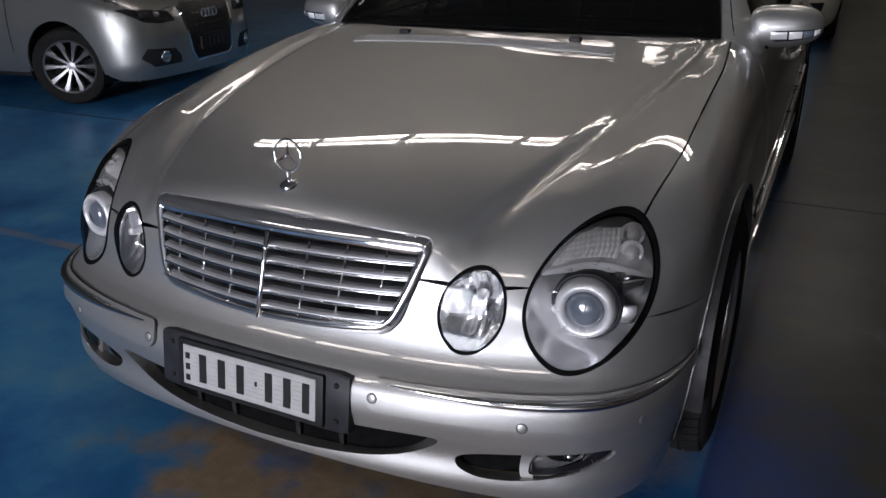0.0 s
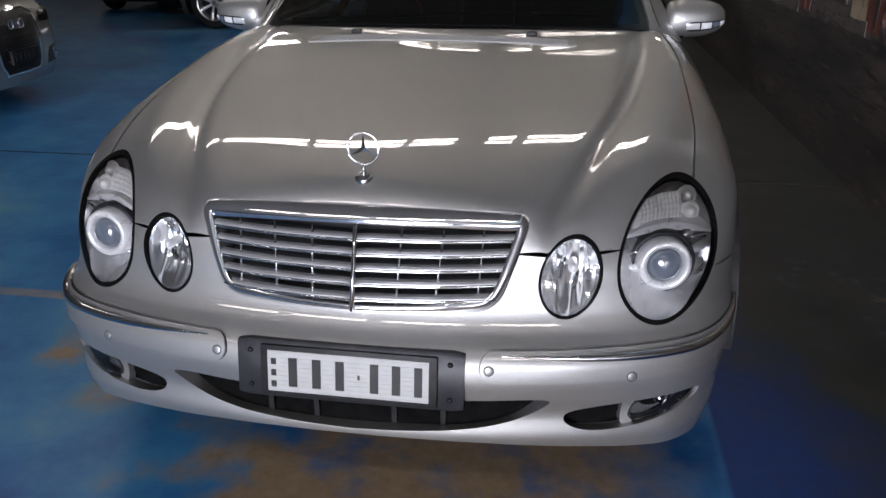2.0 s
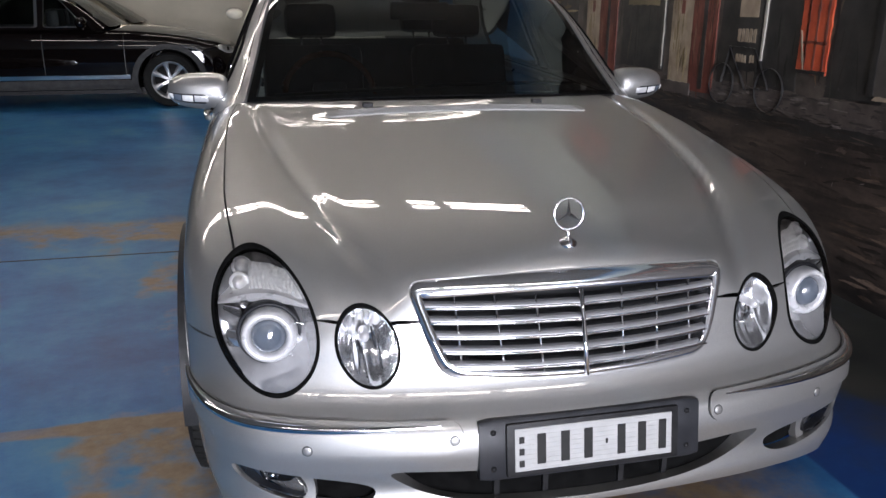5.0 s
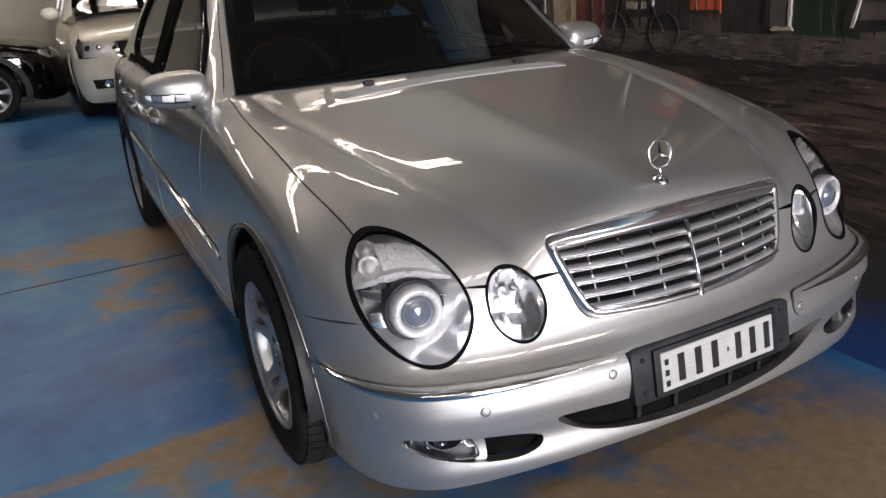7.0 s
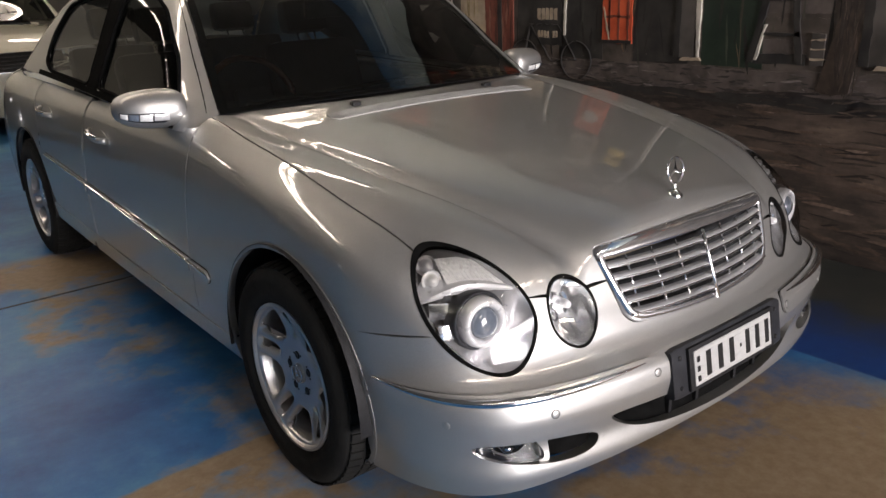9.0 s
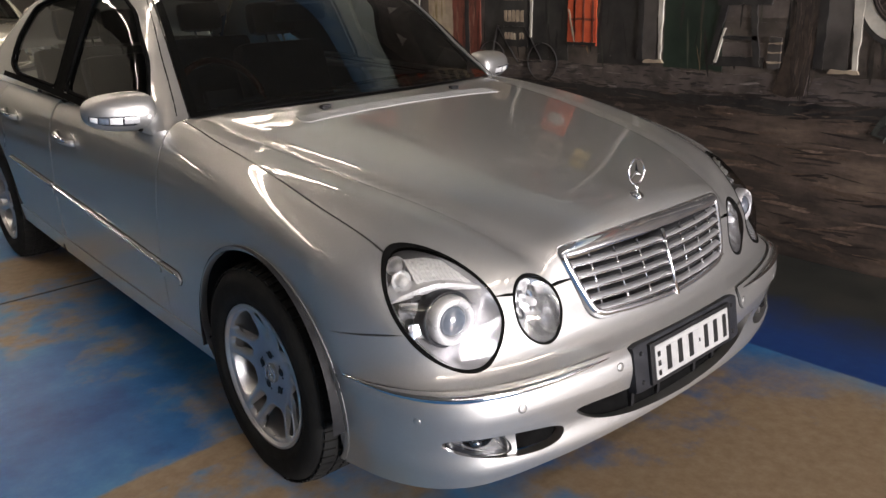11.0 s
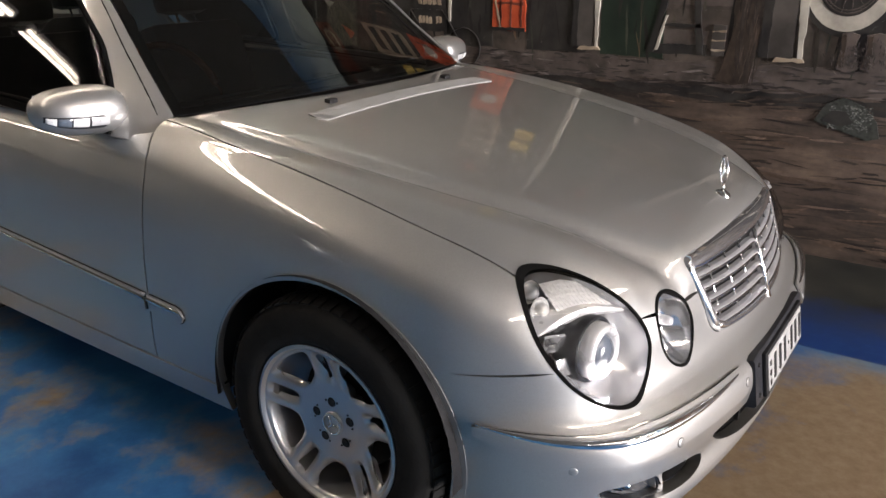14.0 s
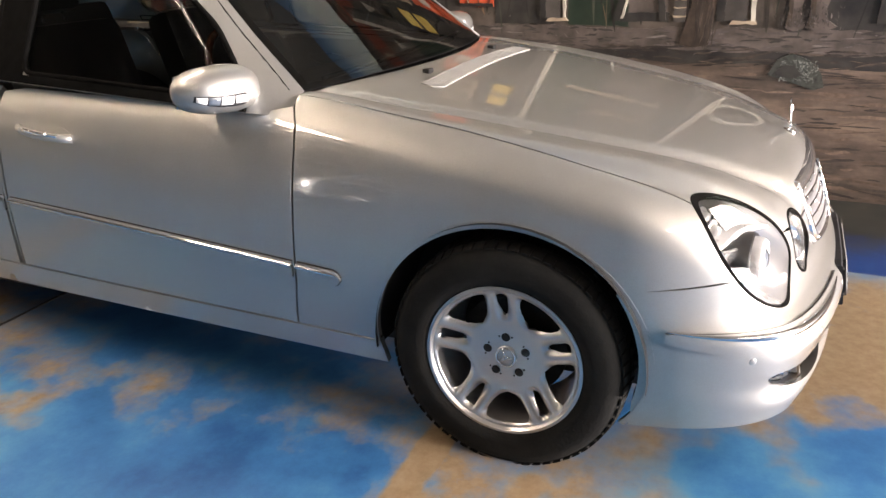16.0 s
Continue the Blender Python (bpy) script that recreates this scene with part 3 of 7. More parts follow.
def soften_half(half, rounds=2):
    """The same for a half outline whose ends lie on the centre line."""
    p = np.array(half, float)
    for _ in range(rounds):
        q = np.stack([p[:-1] * 0.75 + p[1:] * 0.25, p[:-1] * 0.25 + p[1:] * 0.75], 1).reshape(-1, 2)
        p = np.concatenate([p[:1], q[1:-1], p[-1:]])
    return [tuple(v) for v in p]


def saloon():
    car = thing("saloon_car", "silver metallic four-door saloon with chrome grille and oval headlamps", "car")
    grow = 0.0065
    G = grille_half(grow)
    gap_g = (float(np.interp(GAP_Z, [q[1] for q in G], [q[0] for q in G])), GAP_Z)
    # front bumper: half outline in (x, z), then wrapped
    d = 0.0022
    low = [q for q in G if q[1] < GAP_Z - 0.006] + [(gap_g[0], gap_g[1] - d)]
    spot_low = [ellipse(*SPOT, 2, RIM, a, a + 1)[0] for a in np.linspace(SPOT_IN, SPOT_OUT, 26)]
    lamp_low = [ellipse(*LAMP, 2, RIM, a, a + 1)[0] for a in np.linspace(LAMP_IN, LAMP_OUT, 30)]
    spot_low = [(x, min(z, GAP_Z - d)) for x, z in spot_low]
    lamp_low = [(x, min(z, GAP_Z - d + 0.002)) for x, z in lamp_low]
    front3 = lay_xz(low + spot_low + lamp_low)
    seam_end = np.array([(0.89, 0.530, 0.5635)])
    seam3 = np.array(seg(front3[-1] + np.array([0, 0, -0.0005]), seam_end[0], 8))[1:]
    arch3 = np.array([q for q in arch_pts(AXLE_F, 180 - 37.0, 180 + 12, 14)])
    edge = list(map(tuple, FRONT.flat(np.concatenate([front3, seam3, arch3]))))
    end_u = edge[-1][0]
    bottom = [(end_u * k, 0.166 + 0.082 * (1 - k ** 2)) for k in (1.0, 0.85, 0.7, 0.5, 0.3, 0.15, 0.0)]
    outline = mirror_loop(edge + bottom)
    intake = [(0.0, 0.347), (0.26, 0.351), (0.39, 0.357), (0.440, 0.354), (0.418, 0.330), (0.365, 0.299), (0.27, 0.277), (0.15, 0.267), (0.0, 0.263)]
    pocket = [(0.47, 0.318), (0.52, 0.331), (0.62, 0.342), (0.72, 0.350), (0.755, 0.347), (0.765, 0.335), (0.745, 0.312), (0.68, 0.290), (0.60, 0.275), (0.52, 0.272), (0.475, 0.285), (0.462, 0.302)]
    intake, pocket = soften_half(intake), soften(pocket)
    holes = [mirror_loop([tuple(q) for q in FRONT.flat(lay_xz(intake))])]
    right = [tuple(q) for q in FRONT.flat(lay_xz(pocket))]
    holes += [right, [(-u, v) for u, v in right][::-1]]
    bumper = panel("front_bumper", FRONT, outline, PAINT, car, holes, 0.012, 0, 0.034)
    # dark backing and ribs of the intake
    back = panel("lower_intake", FRONT, mirror_loop([(u * 1.06, 0.295 + (v - 0.295) * 1.25) for u, v in [tuple(q) for q in FRONT.flat(lay_xz(intake))]]), VOID, bumper, (), 0.03, -0.035, 0, label="black plastic mesh intake")
    for i in range(9):
        z = 0.268 + i * 0.0095
        vs, fs = tube_mesh([(x, 0.012 + 0.035 + nose_y(z) + 0.20 * x * x, z) for x in np.linspace(-0.40, 0.40, 17)], 0.0017, 5)
        mesh_object("mesh_bar", vs, fs, VOID, back)
    for x in (-0.2, -0.09, 0.09, 0.2):
        part("strut", boxed(x - 0.006, x + 0.006, 0.046 + 0.2 * x * x, 0.06 + 0.2 * x * x, 0.266, 0.352), DARK, back)
    # rub strips, chrome inlays and parking sensors
    for s in (1, -1):
        mir = s < 0
        strip = rounded_strip(0.305, 0.4335, 0.030)
        mid = np.mean(np.array(strip), 0)
        ob = panel("rub_strip", FRONT, strip, PAINT, bumper, (), 0.012, 0.008, 0.010, mir)
        panel("strip_groove", FRONT, rounded_strip(0.3032, 0.4335, 0.0313), HOLDER, ob, (), 0.012, 0.0022, 0.004, mir)
        line, thick = chrome_strip()
        p = FRONT.lay(line)
        p = p + gradient(saloon_solid, p) * (np.array(thick)[:, None] * 0.35 + 0.0065)
        vs, fs = taper_bar([((-q[0] if mir else q[0]), q[1], q[2]) for q in p], thick, 12)
        fix_normals(mesh_object("chrome_trim", vs, fs, CHROME, ob, "polished chrome trim strip"))
        for (x, z, host) in ((0.302, 0.4315, 0.010), (0.60, 0.4135, 0.0049), (0.800, 0.398, 0.0049)):
            c = lay_xz([(x, z)])
            nrm = gradient(saloon_solid, c)[0]
            c = c[0] + nrm * (-0.002 if x > 0.7 else 0.0072)
            sen = disc_along("parking_sensor", c, nrm, [(0.0, 0.0026), (0.0080, 0.0025), (0.0098, 0.0016), (0.0100, -0.004)], PAINT, bumper, mir, "", 24)
            disc_along("sensor_ring", c, nrm, [(0.0101, 0.0011), (0.0112, 0.0011), (0.0113, -0.004)], HOLDER, sen, mir, "", 24)
        fog_lamp(bumper, mir, pocket)
    hood(car, front3, spot_low, lamp_low, G)
    for s in (1, -1):
        mir = s < 0
        fender(car, mir)
        doors(car, mir)
        head_lamp(car, mir)
        spot_lamp(car, mir)
        wing_mirror(car, mir)
    grille(car)
    star(car)
    plate(car)
    cabin(car)
    interior(car)
    for s in (1, -1):
        for y in (AXLE_F, AXLE_R):
            w = wheel(car, s)
            w.matrix_basis = pose(s * 0.778, y, HUB_Z, 0, 0, 0 if s > 0 else 180) @ pose(0, 0, 0, 93 if y == AXLE_F else 50, 0, 0)
    underbody(car)
    return car


def nose_y(z):
    return float(nose(z))


def rounded_strip(x0, zc, hh):
    """Capsule outline of a front rub strip: round inner end, tapering outer end."""
    u0 = FRONT.flat(lay_xz([(x0 - 0.022, zc)]))[0][0]
    u1 = FRONT.flat(np.array([(0.875, 0.425, 0.45)]))[0][0]
    end = hh / 0.8
    us = [u0 + end * (1 - math.cos(a)) for a in np.linspace(0, math.pi / 2, 12)][:-1] + list(np.linspace(u0 + end, u1, 36))

    def edge(u, sign, thin):
        k = (u - u0) / (u1 - u0)
        cap = math.sqrt(max(0, 1 - max(0, (u0 + end - u) / end) ** 2))
        return (u, zc + sign * hh * cap * (1 - thin * k ** 6) + 0.018 * k ** 2)
    return [edge(u, 1, 0.55) for u in us] + [edge(u, -1, 0.6) for u in us[::-1]][:-1]


def chrome_strip():
    """Middle line and half thickness of the bright inlay of the front rub strip."""
    u0 = FRONT.flat(lay_xz([(0.33, 0.45)]))[0][0]
    u1 = FRONT.flat(np.array([(0.875, 0.420, 0.45)]))[0][0]
    line, thick = [], []
    for u in np.linspace(u0, u1, 48):
        k = (u - u0) / (u1 - u0)
        thick.append(0.0016 + 0.0088 * math.sin(math.pi * min(1, k ** 1.1)) ** 0.9)
        line.append((u, 0.4555 + 0.016 * k ** 2 - 0.007 * math.sin(math.pi * k)))
    return line, thick


def fog_lamp(bumper, mir, pocket):
    host = panel("fog_pocket", AHEAD, [(0.615 + (x - 0.615) * 1.06, 0.31 + (z - 0.31) * 1.15) for x, z in pocket], VOID, bumper, (), 0.02, -0.045, 0, mir)
    shape = soften([(0.612, 0.286), (0.66, 0.290), (0.71, 0.299), (0.745, 0.312), (0.760, 0.330), (0.745, 0.344), (0.70, 0.345), (0.65, 0.341), (0.622, 0.325), (0.608, 0.303)])
    mid = np.mean(np.array(shape), 0)
    lamp = panel("fog_lamp", AHEAD, shape, REFLECT, bumper, (), 0.010, -0.034, 0.0, mir, bulge=lambda p: -0.018 * np.clip(1 - ((np.abs(p[:, 0]) - mid[0]) / 0.07) ** 2 - ((p[:, 2] - mid[1]) / 0.03) ** 2, 0, 1))
    ring = [tuple(mid + (np.array(q) - mid) * 0.955) for q in shape]
    panel("fog_bezel", AHEAD, shape, HOLDER, lamp, [ring], 0.008, -0.012, 0.022, mir, "dark lamp bezel")
    panel("fog_lens", AHEAD, shape, LENS, lamp, (), 0.012, -0.006, 0.006, mir, "clear fog lamp lens")
    c = lay_xz([(0.672, 0.318)])[0]
    disc_along("bulb", (c[0], c[1] + 0.045, c[2]), (0.25, -1, 0), [(0.0, 0.022), (0.009, 0.020), (0.014, 0.010), (0.015, -0.01), (0.030, -0.014), (0.034, -0.004)], CHROME, lamp, mir, "", 18)
    inner = soften([(0.47, 0.303), (0.50, 0.319), (0.575, 0.329), (0.596, 0.322), (0.592, 0.296), (0.57, 0.281), (0.52, 0.278), (0.482, 0.286)])
    panel("pocket_mesh", AHEAD, inner, VOID, host, (), 0.02, -0.03, 0.01, mir)
    # painted web between the lamp and the dark slot
    web = soften([(0.596, 0.270), (0.624, 0.274), (0.612, 0.300), (0.628, 0.338), (0.604, 0.345), (0.590, 0.305)])
    panel("pocket_web", AHEAD, web, PAINT, bumper, (), 0.008, -0.016, 0.02, mir)


def hood(car, front3, spot_low, lamp_low, G):
    d = 0.0022
    gap_g = (float(np.interp(GAP_Z, [q[1] for q in G], [q[0] for q in G])), GAP_Z)
    a_end = LAMP_TOP if LAMP_TOP > LAMP_IN else LAMP_TOP + 360
    spot_up = [ellipse(*SPOT, 2, RIM, a, a + 1)[0] for a in np.linspace(SPOT_IN, SPOT_OUT + 360, 24)]
    spot_up = [(x, max(z, GAP_Z + d)) for x, z in spot_up]
    lamp_up = [ellipse(*LAMP, 2, RIM, a, a + 1)[0] for a in np.linspace(LAMP_IN, a_end, 26)]
    lamp_up = [(x, max(z, GAP_Z + d)) for x, z in lamp_up]
    top_g = [(gap_g[0] + 0.001, GAP_Z + d)] + [q for q in G if q[1] > GAP_Z + 0.006]
    half = top_g[::-1] + spot_up + lamp_up
    h3 = lay_xz(half)
    gx = curve1([0.38, 0.7, 1.1, 1.52], [0.726, 0.755, 0.757, 0.728])
    side = [(float(gx(y)), y) for y in np.linspace(0.40, 1.50, 20)]
    rear = [(x, 1.345 + 0.31 * x * x) for x in np.linspace(0.70, 0.0, 16)]
    flat = [(q[0], q[1]) for q in h3] + side + rear
    ob = panel("bonnet", TOP, mirror_loop(flat), PAINT, car, (), 0.018, 0, 0.02)
    # louvred air intake near the windscreen
    vent = panel("air_intake_vent", TOP, [(-0.435, 1.182), (0.435, 1.182), (0.45, 1.21), (0.44, 1.256), (-0.44, 1.256), (-0.45, 1.21)], VENTP, ob, (), 0.02, 0.003, 0.008)
    for i in range(6):
        y = 1.189 + i * 0.0115
        panel("louvre", TOP, [(-0.42, y), (0.42, y), (0.42, y + 0.005), (-0.42, y + 0.005)], VENTP, vent, (), 0.03, 0.0038, 0.003)
    for x in (-0.30, 0.30):
        c = TOP.lay([(x, 1.295)])[0]
        part("washer_nozzle", boxed(x - 0.017, x + 0.017, 1.283, 1.308, c[2] - 0.004, c[2] + 0.012, bevel=0.004), DARK, ob)


def side_flat(pts):
    return [tuple(q) for q in SIDE.flat(np.array(pts))]


def fender(car, mir):
    d = 0.004
    gx = curve1([0.38, 0.7, 1.1, 1.52], [0.726, 0.755, 0.757, 0.728])
    gap = TOP.lay([(float(gx(y)) + d, y) for y in np.linspace(0.405, 1.50, 20)])
    a1 = LAMP_OUT
    lamp_side = lay_xz([ellipse(*LAMP, 2, RIM, a, a + 1)[0] for a in np.linspace(LAMP_TOP, LAMP_OUT, 18)])
    seam = np.array(seg(lamp_side[-1] + np.array([0, 0.0005, 0.0015]), (0.89, 0.530, 0.5655), 8))[1:]
    arch = np.array(arch_pts(AXLE_F, 180 - 38.0, -10, 34))
    sill = np.array([(0.89, 1.205, 0.298), (0.89, 1.32, 0.302), (0.89, 1.474, 0.306)])
    door = np.array([(0.90, 1.474, 0.33), (0.905, 1.462, 0.45), (0.905, 1.457, 0.60), (0.90, 1.452, 0.75), (0.885, 1.448, 0.86), (0.85, 1.455, 0.92), (0.80, 1.48, 0.952)])
    loop = side_flat(np.concatenate([gap[::-1], lamp_side, seam, arch, sill, door]))
    ob = panel("front_wing", SIDE, loop, PAINT, car, (), 0.018, 0, 0.02, mir)
    # wheel-arch lip
    outer = side_flat(arch_pts(AXLE_F, 215, -12, 40, 0.388))
    inner = side_flat(arch_pts(AXLE_F, 215, -12, 40, 0.371))
    panel("arch_lip", SIDE, outer + inner[::-1], PAINT, ob, (), 0.014, 0.0016, 0.010, mir)
    # short end of the rub strip
    side_strip(ob, 1.315, 1.455, mir, True)
    # liner of the wheel well
    vs, fs = [], []
    s = -1 if mir else 1
    for q in np.linspace(-6, 186, 28):
        for x in (0.62, 0.885):
            vs.append((s * x, AXLE_F + 0.375 * math.cos(radians(q)), HUB_Z + 0.012 + 0.375 * math.sin(radians(q))))
    fs = [(2 * i, 2 * i + 1, 2 * i + 3, 2 * i + 2) for i in range(27)]
    mesh_object("wheel_liner", vs, fs, DARK, ob)


def strip_z(y):
    return 0.482 + 0.075 * (y - 1.32) - 0.012 * max(0.0, y - 1.9) ** 2


def side_strip(parent, y0, y1, mir, pointed=False):
    top, bot, ctop, cbot = [], [], [], []
    for i, y in enumerate(np.linspace(y0, y1, 16)):
        w = 0.024 * (min(1.0, math.sqrt(max(0.02, 1 - max(0, 1 - (y - y0) / 0.03) ** 2))) if pointed else 1.0)
        zc = strip_z(y)
        top.append((0.905, y, zc + w)), bot.append((0.905, y, zc - w))
        ctop.append((0.905, y, zc + w * 0.80)), cbot.append((0.905, y, zc + w * 0.30))
    st = panel("rub_strip", SIDE, side_flat(top + bot[::-1]), PAINT, parent, (), 0.016, 0.009, 0.012, mir)
    wide_t, wide_b = [(x, y, z + 0.003) for x, y, z in top], [(x, y, z - 0.003) for x, y, z in bot]
    panel("strip_groove", SIDE, side_flat(wide_t + wide_b[::-1]), RUBBER, st, (), 0.016, 0.003, 0.004, mir)
    p = SIDE.lay(side_flat([tuple((np.array(a) + np.array(b)) / 2) for a, b in zip(ctop, cbot)]))
    p = p + gradient(saloon_solid, p) * 0.0095
    thick = [0.0062 * min(1.0, 0.2 + (y - y0) / 0.05 if pointed else 1.0) for y in p[:, 1]]
    vs, fs = taper_bar([((-q[0] if mir else q[0]), q[1], q[2]) for q in p], thick, 10)
    fix_normals(mesh_object("chrome_trim", vs, fs, CHROME, st, "polished chrome trim strip"))


def belt_z(y):
    return 0.925 + 0.045 * (y - 1.5) - 0.01 * max(0, y - 2.6) ** 2


def doors(car, mir):
    # sill below the doors
    lo = [(0.87, y, 0.228 + 0.026 * (y - 1.2)) for y in np.linspace(1.19, 3.33, 12)]
    hi = [(0.90, y, 0.2925 + 0.030 * (y - 1.2)) for y in np.linspace(1.205, 3.33, 12)]
    panel("sill", SIDE, side_flat(lo + hi[::-1]), PAINT, car, (), 0.025, 0.004, 0.02, mir)
    front_edge = [(0.80, 1.486, 0.955), (0.85, 1.461, 0.92), (0.885, 1.454, 0.86), (0.90, 1.458, 0.75), (0.905, 1.463, 0.60), (0.905, 1.468, 0.45), (0.90, 1.480, 0.34), (0.89, 1.480, 0.308)]
    bpost = [(0.89, 2.58, 0.340), (0.905, 2.58, 0.5), (0.90, 2.582, 0.75), (0.88, 2.584, 0.90), (0.85, 2.585, belt_z(2.585))]
    top = [(0.82, y, belt_z(y)) for y in np.linspace(2.585, 1.50, 14)]
    low = [(0.89, y, 0.309 + 0.030 * (y - 1.48)) for y in np.linspace(1.52, 2.56, 8)]
    d1 = panel("front_door", SIDE, side_flat(front_edge + low + bpost + top[1:-1]), PAINT, car, (), 0.02, 0, 0.02, mir)
    side_strip(d1, 1.472, 2.57, mir)
    handle(d1, 2.37, 0.842, mir)
    bpost2 = [(q[0], q[1] + 0.008, q[2]) for q in bpost]
    low2 = [(0.89, y, 0.341 + 0.026 * (y - 2.58)) for y in np.linspace(3.05, 2.61, 6)]
    rear_e = [(0.82, 3.50, belt_z(3.5)), (0.88, 3.46, 0.86), (0.90, 3.38, 0.72)] + arch_pts(AXLE_R, 137, 168, 8, 0.39) + [(0.89, 3.27, 0.362), (0.89, 3.12, 0.356)]
    top2 = [(0.82, y, belt_z(y)) for y in np.linspace(2.61, 3.46, 12)]
    d2 = panel("rear_door", SIDE, side_flat(bpost2[::-1] + top2 + rear_e + low2), PAINT, car, (), 0.022, 0, 0.02, mir)
    side_strip(d2, 2.60, 3.28, mir)
    handle(d2, 3.22, 0.865, mir)
    # rear quarter panel
    q = [(0.82, y, belt_z(y)) for y in np.linspace(3.51, 4.0, 6)] + [(0.72, 4.3, 0.97), (0.66, 4.6, 0.95)]
    tail = [(0.72, 4.66, 0.85), (0.76, 4.68, 0.6), (0.74, 4.62, 0.3)]
    lowq = [(0.80, 4.3, 0.24), (0.86, 4.12, 0.24)] + arch_pts(AXLE_R, -8, 136, 26, 0.375)
    rest = [(0.90, 3.388, 0.72), (0.88, 3.468, 0.86)]
    qp = panel("rear_quarter", SIDE, side_flat(q + tail + lowq + rest), PAINT, car, (), 0.024, 0, 0.02, mir)
    s = -1 if mir else 1
    vs = [(s * x, AXLE_R + 0.38 * math.cos(radians(a)), HUB_Z + 0.012 + 0.38 * math.sin(radians(a))) for a in np.linspace(-6, 186, 28) for x in (0.60, 0.885)]
    mesh_object("wheel_liner", vs, [(2 * i, 2 * i + 1, 2 * i + 3, 2 * i + 2) for i in range(27)], DARK, qp)
    panel("boot_deck", TOP, [(0.0, 3.85), (0.60, 3.95), (0.70, 4.25), (0.62, 4.60), (0.0, 4.68)], PAINT, car, (), 0.03, 0, 0.02, mir)


def handle(door, y, z, mir):
    s = -1 if mir else 1
    cup = [(0.9, y + 0.105 * math.cos(a), z - 0.002 + 0.036 * math.sin(a)) for a in np.linspace(0, 2 * math.pi, 25)[:-1]]
    h = panel("handle_recess", SIDE, side_flat(cup), PAINT, door, (), 0.012, 0.0012, 0.01, mir)
    base = SIDE.lay(side_flat([(0.9, y + k * 0.115, z + k * 0.012) for k in (-1, -0.7, -0.3, 0, 0.3, 0.7, 1)]))
    outw = (0.004, 0.022, 0.03, 0.032, 0.03, 0.022, 0.004)
    vs, fs = tube_mesh([(s * (b[0] + o), b[1], b[2]) for b, o in zip(base, outw)], 0.013, 12)
    g = mesh_object("handle", vs, fs, PAINT, door)
    vs, fs = tube_mesh([(s * (b[0] + o + 0.008), b[1], b[2] + 0.009) for b, o in zip(base[1:-1], outw[1:-1])], 0.006, 8)
    mesh_object("chrome_trim", vs, fs, CHROME, g, "thin chrome handle insert")


def lamp_shell(name, car, spec, mir, deep, bowl, flutes=0.0, clear=0.974):
    """Gasket, lens and smooth reflector bowl of one lamp."""
    lamp = panel(name, AHEAD, ellipse(*spec, 64, RIM * 1.0), VOID, car, [ellipse(*spec, 64, clear - 0.02)], 0.010, 0.0012, 0.012, mir, "oval lamp behind a clear lens in a black gasket")
    panel("lens", AHEAD, ellipse(*spec, 64, clear), LENS, lamp, (), 0.012, -0.001, 0.006, mir, "clear plastic lens",
          bulge=lambda p: 0.020 * np.clip(1 - (((np.abs(p[:, 0]) - spec[0]) / spec[3]) ** 2 + ((p[:, 2] - spec[1]) / spec[2]) ** 2), 0, 1))
    n, rings = 64, 18
    s = -1 if mir else 1
    first = AHEAD.lay(ellipse(*spec, n, clear - 0.008))
    c = AHEAD.lay([(spec[0], spec[1])])[0]
    vs, fs = [], []
    for r in range(rings):
        k = r / (rings - 1)
        sc = math.cos(k * math.pi / 2) if r < rings - 1 else 0.004
        for q in first:
            f = q * sc + c * (1 - sc)
            wave = flutes * math.cos((f[0] - c[0]) * 2 * math.pi / 0.030) * math.sin(k * math.pi)
            vs.append((s * f[0], f[1] + deep * math.sin(k * math.pi / 2) ** 1.5 + wave, f[2]))
    for r in range(rings - 1):
        for i in range(n):
            j = (i + 1) % n
            fs.append((r * n + i, r * n + j, (r + 1) * n + j, (r + 1) * n + i))
    mesh_object("reflector", vs, fs, bowl, lamp, "mirrored reflector bowl")
    return lamp, c


def disc_along(name, centre, direction, profile, material, parent, mir, label="", sides=32):
    """A turned piece whose axis points along direction; profile is (radius, along)."""
    vs, fs = lathe(profile, sides)
    s = -1 if mir else 1
    d = Vector((s * direction[0], direction[1], direction[2])).normalized()
    m = Matrix.Translation((s * centre[0], centre[1], centre[2])) @ Vector((1, 0, 0)).rotation_difference(d).to_matrix().to_4x4()
    return mesh_object(name, [m @ Vector(v) for v in vs], fs, material, parent, label)


def behind_lens(x, z, deep):
    """How far back a point lies that is so deep behind the body's outer face."""
    return float(lay_xz([(x, z)])[0][1]) + deep


